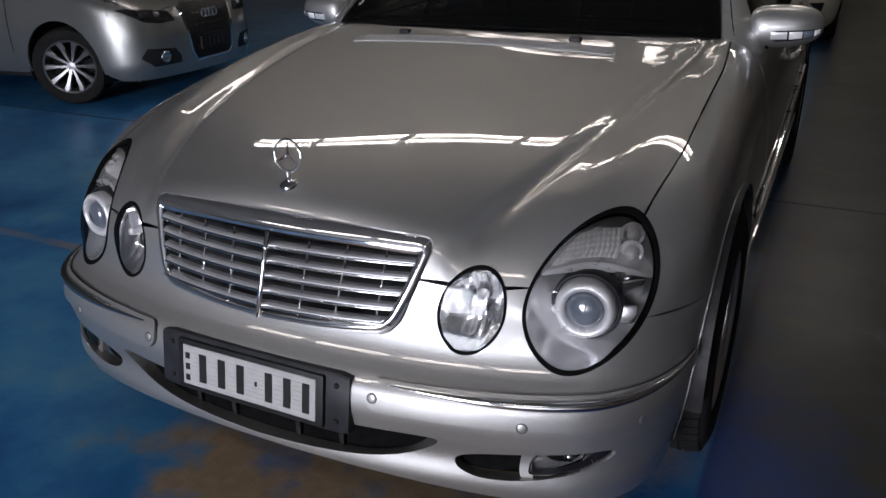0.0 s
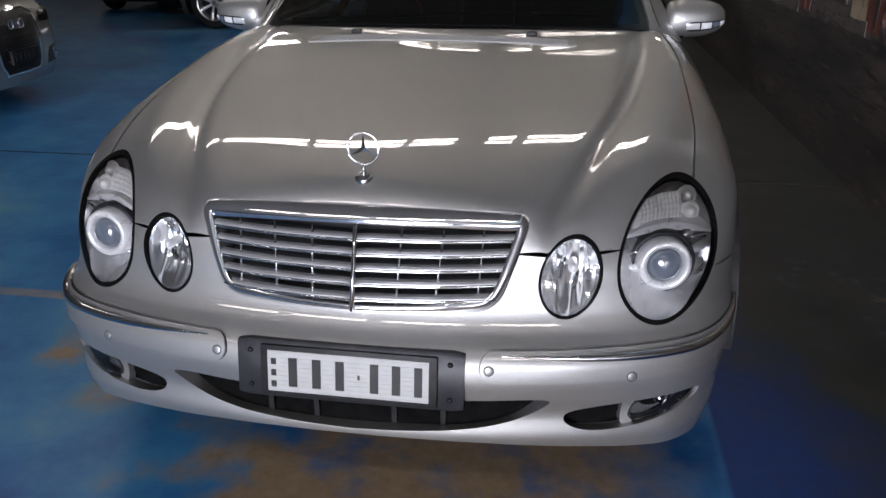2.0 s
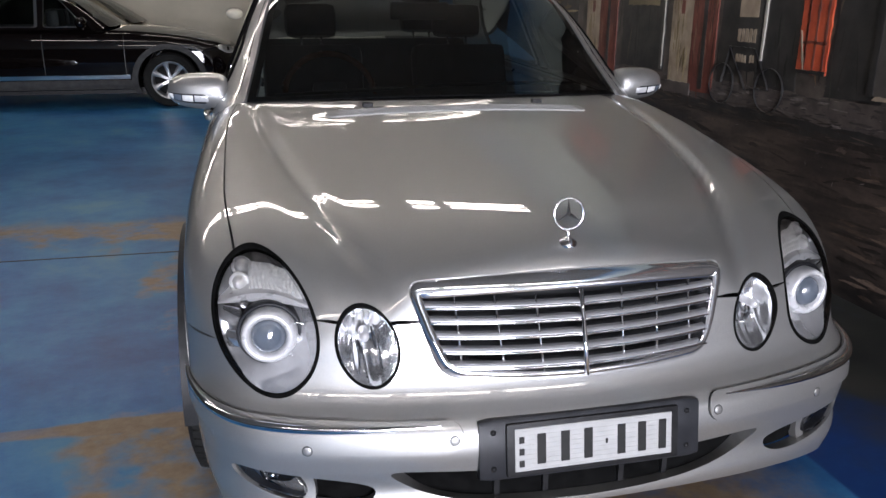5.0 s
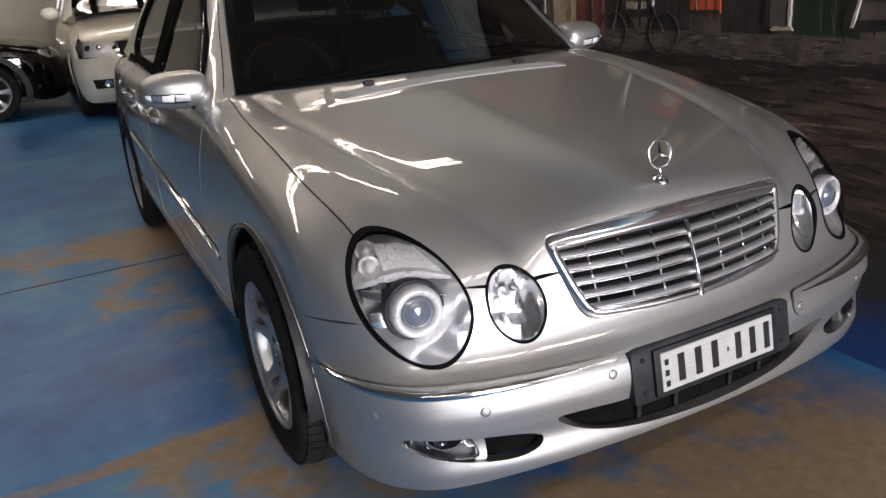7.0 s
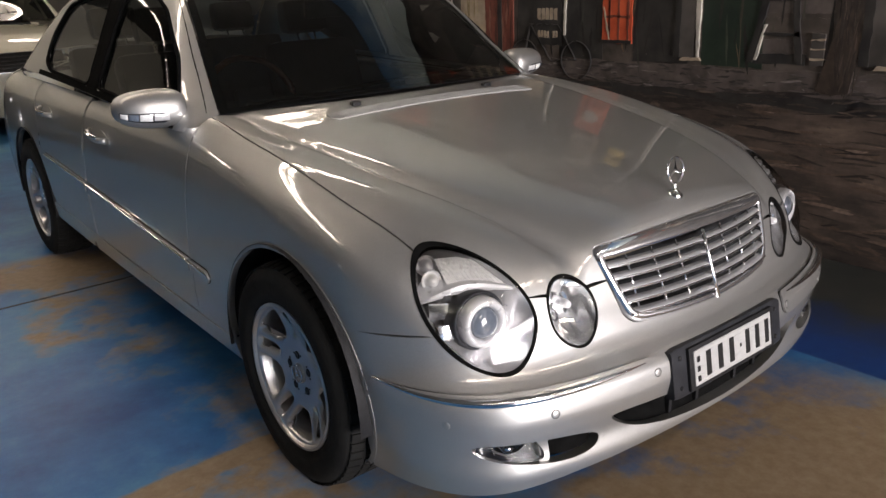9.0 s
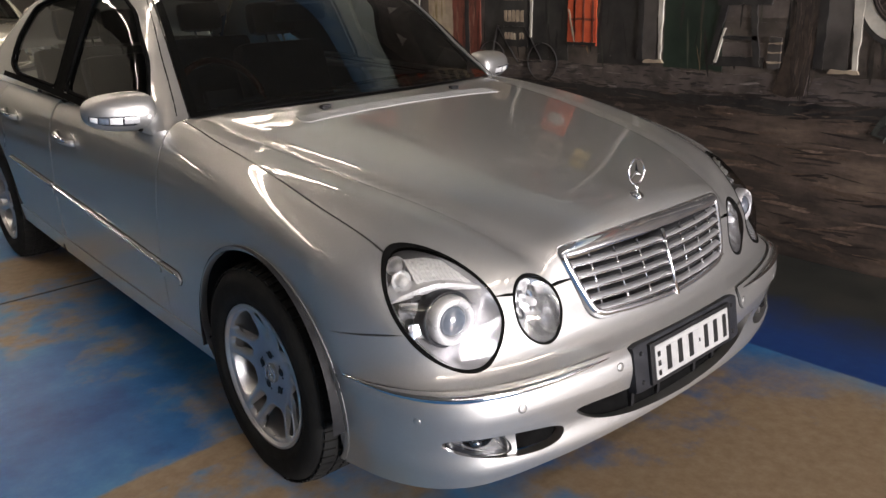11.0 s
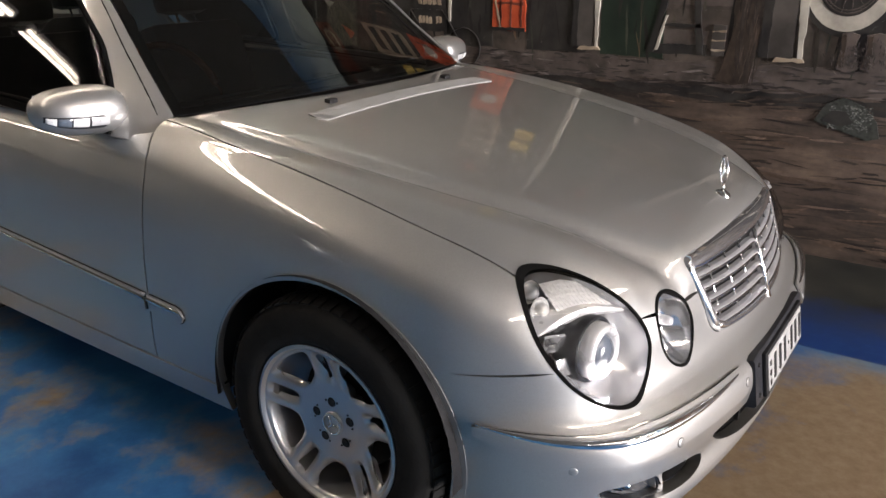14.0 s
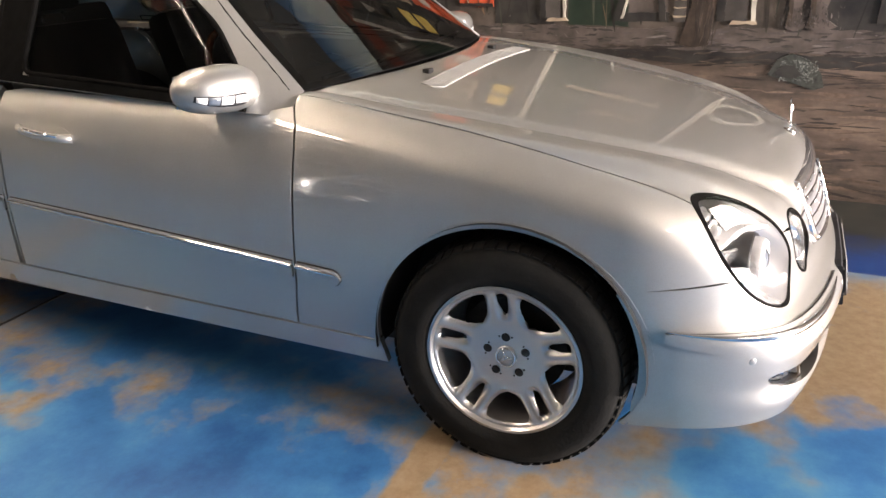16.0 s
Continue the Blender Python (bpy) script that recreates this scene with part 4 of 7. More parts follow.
def head_lamp(car, mir):
    lamp, c = lamp_shell("headlamp", car, LAMP, mir, 0.10, SATIN)
    ahead = (0.12, -1, 0.05)
    s = -1 if mir else 1
    # projector unit with its broad silver ring
    pc = (0.665, behind_lens(0.665, 0.606, 0.032), 0.606)
    pr = disc_along("projector", pc, ahead, [(0.060, -0.06), (0.061, 0.0), (0.058, 0.014), (0.053, 0.021), (0.046, 0.021), (0.0395, 0.013), (0.038, 0.0)], LAMPGREY, lamp, mir, "silver ring round a projector lens", 40)
    disc_along("shroud", pc, ahead, [(0.061, -0.07), (0.0705, -0.05), (0.0715, -0.012), (0.069, -0.006), (0.0625, -0.010)], HOLDER, lamp, mir, "dark shroud behind the projector ring", 40)
    disc_along("projector_lens", pc, ahead, [(0.0385, 0.002), (0.037, 0.012), (0.030, 0.021), (0.019, 0.027), (0.0, 0.029)], LENSBALL, pr, mir, "glass projector ball lens")
    # main-beam bowl on the inner side, with its bulb cap
    mb = disc_along("main_beam", (0.606, behind_lens(0.606, 0.592, 0.068), 0.592), ahead, [(0.004, -0.03), (0.02, -0.026), (0.032, -0.008), (0.037, 0.010), (0.039, 0.012), (0.039, 0.006)], REFLECT, lamp, mir, "", 32)
    disc_along("bulb_cap", (0.606, behind_lens(0.606, 0.592, 0.060), 0.592), ahead, [(0.0, 0.004), (0.008, 0.002), (0.010, -0.006), (0.010, -0.02)], LAMPGREY, mb, mir, "", 16)
    # faceted mirror on the outer side of the projector
    for i, (x0, x1, z0, z1) in enumerate(((0.716, 0.762, 0.612, 0.655), (0.720, 0.758, 0.570, 0.608), (0.700, 0.735, 0.645, 0.672))):
        bm = bmesh.new()
        box(bm, -(x1 - x0) / 2, (x1 - x0) / 2, -0.004, 0.004, -(z1 - z0) / 2, (z1 - z0) / 2, 0.003,
            pose(s * (x0 + x1) / 2, behind_lens((x0 + x1) / 2, (z0 + z1) / 2, 0.036), (z0 + z1) / 2, (14, -12, 26)[i], 0, s * (38, 20, 30)[i]))
        part("facet", bm, REFLECT, lamp, "bright mirror facet", True)
    # eyelid between the projector chamber and the indicator chamber
    vs, fs = [], []
    xs = np.linspace(0.572, 0.775, 22)
    for x in xs:
        k = (x - 0.572) / 0.203
        z = 0.668 + 0.016 * math.sin(math.pi * k) - 0.012 * k
        y = behind_lens(x, z, 0.014)
        w = 0.003 + 0.007 * math.sin(math.pi * k)
        vs += [(s * x, y + 0.07, z + w + 0.010), (s * x, y + 0.004, z + w), (s * x, y, z), (s * x, y + 0.004, z - w), (s * x, y + 0.07, z - w - 0.006)]
    for i in range(len(xs) - 1):
        fs += [(i * 5 + j, i * 5 + j + 1, (i + 1) * 5 + j + 1, (i + 1) * 5 + j) for j in range(4)]
    fix_normals(mesh_object("eyelid", vs, fs, LAMPGREY, lamp, "curved silver divider"))
    # dark seam and rim of the apron below the projector
    arc = [(s * (0.660 + 0.080 * math.cos(a)), 0.262 + 0.10 * max(0, math.cos(a)), 0.580 + 0.050 * math.sin(a)) for a in np.linspace(math.pi * 1.06, math.pi * 1.92, 18)]
    vs, fs = tube_mesh(arc, 0.0042, 8)
    mesh_object("apron_edge", vs, fs, HOLDER, lamp)
    for k, (dx, dz) in enumerate(((0.716, 0.722), (0.722, 0.694))):
        disc_along("indicator_bulb", (dx, behind_lens(dx, dz, 0.040), dz), (0.35, -1, 0.1), [(0.0, 0.022), (0.009, 0.020), (0.0145, 0.010), (0.0155, 0.0), (0.021, -0.004), (0.024, 0.004), (0.025, 0.0)], (LAMPGREY, RIBGLASS)[k], lamp, mir, "clear indicator bulb", 22)
    # prismatic inner wall of the indicator chamber: fine upright ridges bent into chevrons
    nu, nv = 78, 13
    vs, fs = [], []
    face = {}
    for i in range(0, nu, 11):
        x = 0.590 + 0.112 * i / (nu - 1)
        face[x] = (behind_lens(x, 0.682, 0.026), behind_lens(x, 0.730, 0.026))
    fx = sorted(face)
    for j in range(nv):
        v = j / (nv - 1)
        for i in range(nu):
            x = 0.590 + 0.112 * i / (nu - 1)
            top = 0.738 - 0.30 * max(0.0, 0.655 - x)
            z = 0.680 + (top - 0.680) * v
            ph = (x + 0.010 * abs(v - 0.45)) / 0.0088 % 1.0
            row = (v * 6.0) % 1.0
            y = float(np.interp(x, fx, [face[q][0] for q in fx])) * (1 - v) + float(np.interp(x, fx, [face[q][1] for q in fx])) * v - 0.0028 * (1 - abs(2 * ph - 1)) - 0.0016 * (1 - abs(2 * row - 1))
            vs.append((s * x, y, z))
    for j in range(nv - 1):
        fs += [(j * nu + i, j * nu + i + 1, (j + 1) * nu + i + 1, (j + 1) * nu + i) for i in range(nu - 1)]
    mesh_object("prism_wall", vs, fs, RIBGLASS, lamp, "fluted clear indicator reflector", False)


def spot_lamp(car, mir):
    lamp, c = lamp_shell("inner_headlamp", car, SPOT, mir, 0.065, REFLECT, 0.0022, 0.958)
    ahead = (0.05, -1, 0.02)
    disc_along("bulb_shield", (c[0] + 0.004, c[1] + 0.030, c[2] + 0.016), ahead, [(0.0, 0.020), (0.008, 0.018), (0.011, 0.008), (0.011, -0.03)], LAMPGREY, lamp, mir, "", 20)
    s = -1 if mir else 1
    for x, z, h in ((0.010, -0.022, 0.020), (-0.020, -0.004, 0.030)):
        pts = [(s * (c[0] + x + 0.006 * k), c[1] + 0.044 + 0.012 * k * k, c[2] + z + h * k) for k in np.linspace(-1, 1, 9)]
        vs, fs = taper_bar(pts, [0.0012 + 0.0034 * (1 - k * k) for k in np.linspace(-1, 1, 9)], 8)
        mesh_object("bulb_slot", vs, fs, HOLDER, lamp)


LENSBALL, _n, _l, _b = mat("projector_glass")
setp(_b, color=(0.10, 0.12, 0.15), rough=0.03, metal=0.0, coat=1.0, coat_rough=0.01, spec=0.9)
RIBGLASS = surface("clear_rib_plastic", (0.74, 0.74, 0.73), (0.88, 0.88, 0.87), 0.15, 0.2, 30, 0.05, 0.0)
SATIN = surface("satin_lamp_bowl", (0.58, 0.58, 0.59), (0.68, 0.68, 0.68), 0.16, 0.72, 6, 0.05, 0.0)


def wing_mirror(car, mir):
    s = -1 if mir else 1
    cx, cy, cz = 0.872, 1.690, 0.988
    vs, fs = [], []
    nu, nv = 28, 18
    for j in range(nv + 1):
        t = math.pi * j / nv
        for i in range(nu):
            a = 2 * math.pi * i / nu
            ct = math.cos(t)
            st = math.sin(t) ** (0.72 if ct > 0 else 0.34)
            x = 0.108 * math.copysign(abs(ct) ** (0.8 if ct > 0 else 0.7), ct)
            taper = 1.0 - 0.22 * (x / 0.108 + 1) / 2 * 0.8
            ca, sa = math.cos(a), math.sin(a)
            y = 0.092 * st * math.copysign(abs(ca) ** 0.8, ca) * (1.0 if ca < 0 else 0.75)
            z = 0.071 * taper * st * math.copysign(abs(sa) ** 0.85, sa)
            vs.append((s * (cx + x), cy + y + 0.18 * x, cz + z + 0.03 * x))
    for j in range(nv):
        for i in range(nu):
            k = (i + 1) % nu
            f = (j * nu + i, j * nu + k, (j + 1) * nu + k, (j + 1) * nu + i)
            fs.append(f if s > 0 else f[::-1])
    shell = mesh_object("wing_mirror", vs, fs, PAINT, car, "body-coloured door mirror with clear indicator strip")

    def on_shell(t, a, grow):
        ct, st, ca, sa = math.cos(t), math.sin(t) ** 0.72, math.cos(a), math.sin(a)
        x = 0.108 * math.copysign(abs(ct) ** 0.8, ct)
        taper = 1.0 - 0.22 * (x / 0.108 + 1) / 2 * 0.8
        y, z = 0.092 * st * math.copysign(abs(ca) ** 0.8, ca), 0.071 * taper * st * math.copysign(abs(sa) ** 0.85, sa)
        return (s * (cx + x * grow), cy + y * grow + 0.18 * x, cz + z * grow + 0.03 * x)
    vs = [on_shell(math.pi * (0.115 + 0.50 * i / 12), math.pi + 0.04 + 0.54 * j / 6, 1.0 if i in (0, 12) or j in (0, 6) else 1.010) for i in range(13) for j in range(7)]
    fs = [(i * 7 + j, i * 7 + j + 1, (i + 1) * 7 + j + 1, (i + 1) * 7 + j) for i in range(12) for j in range(6)]
    fix_normals(mesh_object("indicator_frame", vs, fs, HOLDER, shell, "dark indicator surround"))
    for k in range(4):
        t0, t1 = math.pi * (0.14 + 0.115 * k), math.pi * (0.14 + 0.115 * (k + 1) - 0.012)
        vs, fs = [], []
        for i in range(7):
            for j in range(7):
                e = 1.012 if i in (0, 6) or j in (0, 6) else 1.034
                vs.append(on_shell(t0 + (t1 - t0) * i / 6, math.pi + 0.10 + (0.42 - 0.03 * k) * j / 6, e))
        fs = [(i * 7 + j, i * 7 + j + 1, (i + 1) * 7 + j + 1, (i + 1) * 7 + j) for i in range(6) for j in range(6)]
        fix_normals(mesh_object("indicator_lens", vs, fs, (RIBGLASS, LENSBALL, RIBGLASS, LAMPGREY)[k], shell, "clear segmented indicator lens"))
    bm = bmesh.new()
    box(bm, -0.05, 0.05, -0.045, 0.035, -0.022, 0.022, 0.012, pose(s * 0.815, 1.685, 0.945, 0, s * -10, 0))
    part("mirror_foot", bm, RUBBER, shell, smooth=True)
    part("mirror_glass", boxed(s * cx - 0.075, s * cx + 0.075, cy + 0.058, cy + 0.064, cz - 0.045, cz + 0.045, bevel=0.002), CHROME, shell)


def grille_y(x, z):
    return 0.066 + (z - 0.53) * 0.36 + 0.34 * x * x


def grille(car):
    gr = new("grille")
    gr.parent = car
    gr["label"] = "chrome radiator grille with five slats and upright dividers"
    outer = dense(np.array(mirror_loop(grille_half(0.004))), 0.012)
    tang = np.roll(outer, -1, 0) - np.roll(outer, 1, 0)
    tang = tang / np.linalg.norm(tang, axis=1)[:, None]
    inward = np.stack([-tang[:, 1], tang[:, 0]], 1)
    wide = 0.021 + 0.011 * np.clip((outer[:, 1] - 0.700) / 0.03, 0, 1) * (np.abs(inward[:, 1]) > 0.5) + 0.006 * np.clip((0.56 - outer[:, 1]) / 0.02, 0, 1)
    wide = np.convolve(np.concatenate([wide[-3:], wide, wide[:3]]), np.ones(7) / 7, 'valid')
    vs, fs, m, k = [], [], len(outer), 9
    tuck = np.clip(lay_xz(outer)[:, 1] - np.array([grille_y(x, z) for x, z in outer]) - 0.004, 0, 0.035)
    tuck = np.convolve(np.concatenate([tuck[-2:], tuck, tuck[:2]]), np.ones(5) / 5, 'valid')
    for (ox, oz), (nx, nz), w, tk in zip(outer, inward, wide, tuck):
        for i in range(k):
            t = min(max((i - 1) / (k - 3), 0), 1)
            x, z = ox + nx * w * t, oz + nz * w * t
            lift = 0.006 * math.sin(math.pi * t) ** 0.7 + 0.002 if 0 < i < k - 1 else -0.06
            vs.append((x, grille_y(x, z) - lift + tk * (1 - t) ** 1.3, z))
    for i in range(m):
        j = (i + 1) % m
        for c in range(k - 1):
            fs.append((i * k + c, i * k + c + 1, j * k + c + 1, j * k + c))
    fix_normals(mesh_object("surround", vs, fs, SURROUND, gr, "polished chrome grille surround"))
    backing = [(x, grille_y(x, z) + 0.06, z) for x, z in outer]
    mesh_object("backing", backing + [(0, 0.16, 0.63)], [(i, (i + 1) % m, m) for i in range(m)], RUBBER, gr, smooth=False)

    def half_at(z):
        return float(np.interp(z, [0.54, 0.56, 0.60, 0.66, 0.70], [0.298, 0.309, 0.326, 0.348, 0.356]))
    for i in range(5):
        z = 0.5555 + 0.0305 * i
        hw = half_at(z)
        vs, fs = [], []
        cols = np.linspace(-hw, hw, 33)
        sect = ((-0.003, 0.0040), (-0.005, -0.001), (-0.002, -0.0060), (0.012, -0.0030), (0.014, 0.0085), (0.003, 0.0075))
        for x in cols:
            dip = -0.006 * (abs(x) / 0.34) ** 2 * (1 - i / 5)
            for dy, dz in sect:
                vs.append((x, grille_y(x, z) + 0.004 + dy - 0.006 * max(0, 1 - abs(x) / 0.02), z + dz - dip))
        k = len(sect)
        for a in range(len(cols) - 1):
            for c in range(k):
                fs.append((a * k + c, a * k + (c + 1) % k, (a + 1) * k + (c + 1) % k, (a + 1) * k + c))
        slat = fix_normals(mesh_object("slat", vs, fs, SLAT, gr, smooth=False))
        evs, efs = tube_mesh([vs[a * k + 1] for a in range(len(cols))], 0.0033, 6)
        mesh_object("edge", evs, efs, CHROME, slat, "bright chrome leading edge")
    for x in (-0.275, -0.19, -0.10, 0.10, 0.19, 0.275):
        pts = [(x * (0.93 + 0.07 * k), grille_y(x, z) + 0.006, z) for k, z in ((0, 0.545), (1, 0.70))]
        if abs(x) > 0.25:
            pts[0] = (x * 0.97, grille_y(x, 0.565) + 0.006, 0.555)
        vs, fs = tube_mesh(pts, 0.0028, 6)
        mesh_object("divider", vs, fs, CHROME, gr)
    vs, fs = tube_mesh([(0, grille_y(0, z) - 0.006, z) for z in (0.533, 0.60, 0.65, 0.708)], 0.0055, 8)
    mesh_object("centre_bar", vs, fs, CHROME, gr, "bright chrome centre bar")


def fix_normals(ob):
    bm = bmesh.new()
    bm.from_mesh(ob.data)
    bmesh.ops.recalc_face_normals(bm, faces=bm.faces)
    bm.to_mesh(ob.data)
    bm.free()
    if ob.data.polygons and ob.data.polygons[0].use_smooth:
        ob.data.set_sharp_from_angle(angle=radians(40))
    return ob


def star(car):
    base = TOP.lay([(0.0, 0.212)])[0]
    st = new("bonnet_star")
    st.parent = car
    st["label"] = "upright chrome ring emblem on the bonnet"
    x, y, z = base
    vs, fs = lathe([(0.0, 0.009), (0.008, 0.009), (0.012, 0.006), (0.018, 0.004), (0.021, 0.0), (0.021, -0.006)], 24)
    m = Matrix.Translation((x, y, z)) @ Vector((1, 0, 0)).rotation_difference(Vector((0, -0.25, 1)).normalized()).to_matrix().to_4x4()
    mesh_object("foot", [m @ Vector(v) for v in vs], fs, CHROME, st)
    vs, fs = tube_mesh([(x, y, z + 0.006), (x, y + 0.002, z + 0.03)], 0.0045, 10)
    mesh_object("stem", vs, fs, CHROME, st)
    cz, r = z + 0.064, 0.0345
    vs, fs = tube_mesh([(x + r * math.sin(a), y + 0.004 + 0.12 * r * math.cos(a), cz + r * math.cos(a)) for a in np.linspace(0, 2 * math.pi, 41)[:-1]], 0.0027, 8, True)
    mesh_object("ring", vs, fs, CHROME, st)
    vs, fs = [], []
    for k in range(3):
        a = 2 * math.pi * k / 3
        d, e = Vector((math.sin(a), 0.12 * math.cos(a), math.cos(a))), Vector((math.cos(a), 0, -math.sin(a)))
        c, b = Vector((x, y + 0.004, cz)), len(vs)
        vs += [c + d * r, c + e * 0.0055 - d * 0.003, c - e * 0.0055 - d * 0.003, c + Vector((0, -0.005, 0)), c + Vector((0, 0.005, 0))]
        fs += [(b, b + 1, b + 3), (b, b + 3, b + 2), (b, b + 4, b + 1), (b, b + 2, b + 4)]
    mesh_object("spokes", vs, fs, CHROME, st, smooth=False)


def plate(car):
    holder = new("number_plate")
    holder.parent = car
    holder["label"] = "white number plate in a dark plastic holder"
    tilt = pose(0, 0.022, 0.402, -9, 0, 0)
    vs, fs = [], []
    nx = 21
    for i in range(nx):
        x = -0.252 + 0.504 * i / (nx - 1)
        bend = 0.10 * max(0, abs(x) - 0.06) ** 2
        drop = -0.004 if abs(x) > 0.245 else 0
        for y, z in ((0.016, 0.066 + drop), (-0.006, 0.066 + drop), (-0.010, 0.060 + drop), (-0.010, -0.060 - drop), (-0.006, -0.066 - drop), (0.016, -0.066 - drop)):
            vs.append(tilt @ Vector((x, y + bend, z)))
    for i in range(nx - 1):
        for k in range(6):
            fs.append((i * 6 + k, i * 6 + (k + 1) % 6, (i + 1) * 6 + (k + 1) % 6, (i + 1) * 6 + k))
    fs += [tuple(range(6)), tuple((nx - 1) * 6 + k for k in range(6))]
    fix_normals(mesh_object("holder", vs, fs, HOLDER, holder, "dark grey plastic plate holder"))
    bm = bmesh.new()
    box(bm, -0.196, 0.196, -0.018, -0.004, -0.058, 0.058, 0.004, tilt)
    part("frame", bm, DARK, holder, "black plate frame", True)
    bm = bmesh.new()
    box(bm, -0.179, 0.179, -0.0205, -0.012, -0.047, 0.047, 0.002, tilt)
    face = part("plate", bm, WHITE, holder, "white plate face")
    for k in range(9):
        bm = bmesh.new()
        box(bm, -0.176, 0.176, -0.0213, -0.018, -0.044 + 0.0105 * k, -0.0415 + 0.0105 * k, 0, tilt)
        part("ridge", bm, WHITE, face)
    for x, w in ((-0.121, 0.040), (-0.068, 0.040), (-0.016, 0.040), (0.026, 0.010), (0.060, 0.038), (0.108, 0.038), (0.156, 0.036)):
        h = 0.033 if w > 0.02 else 0.005
        bm = bmesh.new()
        box(bm, x - w * 0.24, x + w * 0.24, -0.0226, -0.019, -h, h, 0, tilt)
        part("bar", bm, INK, face)
    for k in range(3):
        bm = bmesh.new()
        box(bm, -0.170, -0.159, -0.0226, -0.019, -0.036 + 0.026 * k, -0.022 + 0.026 * k, 0, tilt)
        part("bar", bm, INK, face)
    for x in (-0.222, 0.222):
        for z in (0.04, -0.04):
            bend = 0.10 * (abs(x) - 0.06) ** 2
            c = tilt @ Vector((x, -0.0105 + bend, z))
            disc_along("screw", c, (0, -1, 0.1), [(0.0, 0.004), (0.005, 0.003), (0.0065, 0.0), (0.0065, -0.004)], DARK, holder, False, "", 12)


def cab_flat(pts):
    return [tuple(q) for q in CABSIDE.flat(np.array(pts))]


def cabin(car):
    # windscreen, its black edge, roof and pillars
    ws = [(x, 1.353 + 0.30 * x * x) for x in np.linspace(-0.700, 0.700, 25)]
    top_half = [(x, 1.965 + 0.16 * x * x) for x in np.linspace(0.565, -0.565, 21)]
    screen = ws + top_half
    c = np.array([0, 1.72])
    inner = [tuple(c + (np.array(q) - c) * np.array([0.955, 0.965])) for q in screen]
    sc = panel("windscreen", CABTOP, screen, SCREEN, car, (), 0.035, -0.003, 0.0, label="large raked windscreen reflecting the ceiling lights")
    panel("windscreen_border", CABTOP, screen, DARK, sc, [inner], 0.03, -0.006, 0.0)
    roof = [(x, 1.973 + 0.16 * x * x) for x in np.linspace(-0.555, 0.555, 21)] + [(0.56, 2.4), (0.55, 3.0), (0.50, 3.44), (0.0, 3.50), (-0.50, 3.44), (-0.55, 3.0), (-0.56, 2.4)]
    panel("roof", CABTOP, roof, PAINT, car, (), 0.04, 0, 0.012)
    rear = [(-0.52, 3.47), (0.52, 3.47), (0.66, 3.98), (0.0, 4.06), (-0.66, 3.98)]
    panel("rear_window", CABTOP, rear, SCREEN, car, (), 0.05, -0.003, 0.0)
    edge = CABTOP.lay([(0.572 + (0.705 - 0.572) * k, 1.965 + 0.16 * 0.565 ** 2 - (1.965 + 0.16 * 0.565 ** 2 - (1.353 + 0.30 * 0.70 ** 2)) * k) for k in np.linspace(0, 1, 12)])
    for mir in (False, True):
        pillar_low = np.array([(0.760, 1.500, 0.935), (0.80, 1.520, 0.905)])
        rail = CABTOP.lay([(0.558, y) for y in np.linspace(3.40, 2.06, 14)])
        cpost = CABTOP.lay([(0.53, 3.49), (0.60, 3.74), (0.67, 3.99)])
        belt = np.array([(0.82, y, belt_z(y) - 0.012) for y in np.linspace(3.98, 1.55, 22)])
        loop = cab_flat(np.concatenate([edge, pillar_low, belt[::-1], cpost[::-1], rail]))
        frontw = [(0.80, 1.615, belt_z(1.615) + 0.02), (0.8, 2.50, belt_z(2.5) + 0.02), (0.68, 2.49, 1.20), (0.6, 2.46, 1.352), (0.6, 2.17, 1.342), (0.62, 1.985, 1.272), (0.70, 1.775, 1.135)]
        rearw = [(0.80, 2.63, belt_z(2.63) + 0.02), (0.8, 3.30, belt_z(3.3) + 0.02), (0.75, 3.43, belt_z(3.4) + 0.05), (0.66, 3.42, 1.15), (0.6, 3.26, 1.285), (0.6, 3.0, 1.345), (0.6, 2.64, 1.362), (0.64, 2.63, 1.24)]
        fw, rw = [cab_flat(soft_loop(np.array(w))) for w in (frontw, rearw)]
        frame_ob = panel("door_frames", CABSIDE, loop, PAINT, car, [fw, rw], 0.025, 0.002, 0.02, mir)
        gapline = CABSIDE.lay([(u + 0.030, v) for u, v in cab_flat(edge)])
        vs, fs = tube_mesh([((-q[0] if mir else q[0]), q[1], q[2]) for q in gapline], 0.0024, 6)
        mesh_object("pillar_gap", vs, fs, VOID, frame_ob, "black joint along the front pillar")
        post = cab_flat([(0.8, 2.495, belt_z(2.5) + 0.005), (0.8, 2.64, belt_z(2.64) + 0.005), (0.64, 2.64, 1.24), (0.6, 2.65, 1.372), (0.6, 2.455, 1.362), (0.68, 2.485, 1.20)])
        panel("centre_post", CABSIDE, post, VOID, frame_ob, (), 0.03, 0.005, 0.01, mir, "black centre pillar")
        for w, nm in ((fw, "front_window"), (rw, "rear_side_window")):
            gl = panel(nm, CABSIDE, w, SIDEGLASS, frame_ob, (), 0.04, -0.008, 0.0, mir)
            line = CABSIDE.lay(dense(np.array(w) * np.array([1, 0.45]), 0.03) / np.array([1, 0.45]))
            vs, fs = tube_mesh([((-q[0] if mir else q[0]), q[1], q[2]) for q in line], 0.0085, 8, True)
            mesh_object("window_seal", vs, fs, VOID, gl)
        # black belt moulding
        b0 = cab_flat([(0.82, y, belt_z(y) - 0.010) for y in np.linspace(1.62, 3.48, 20)])
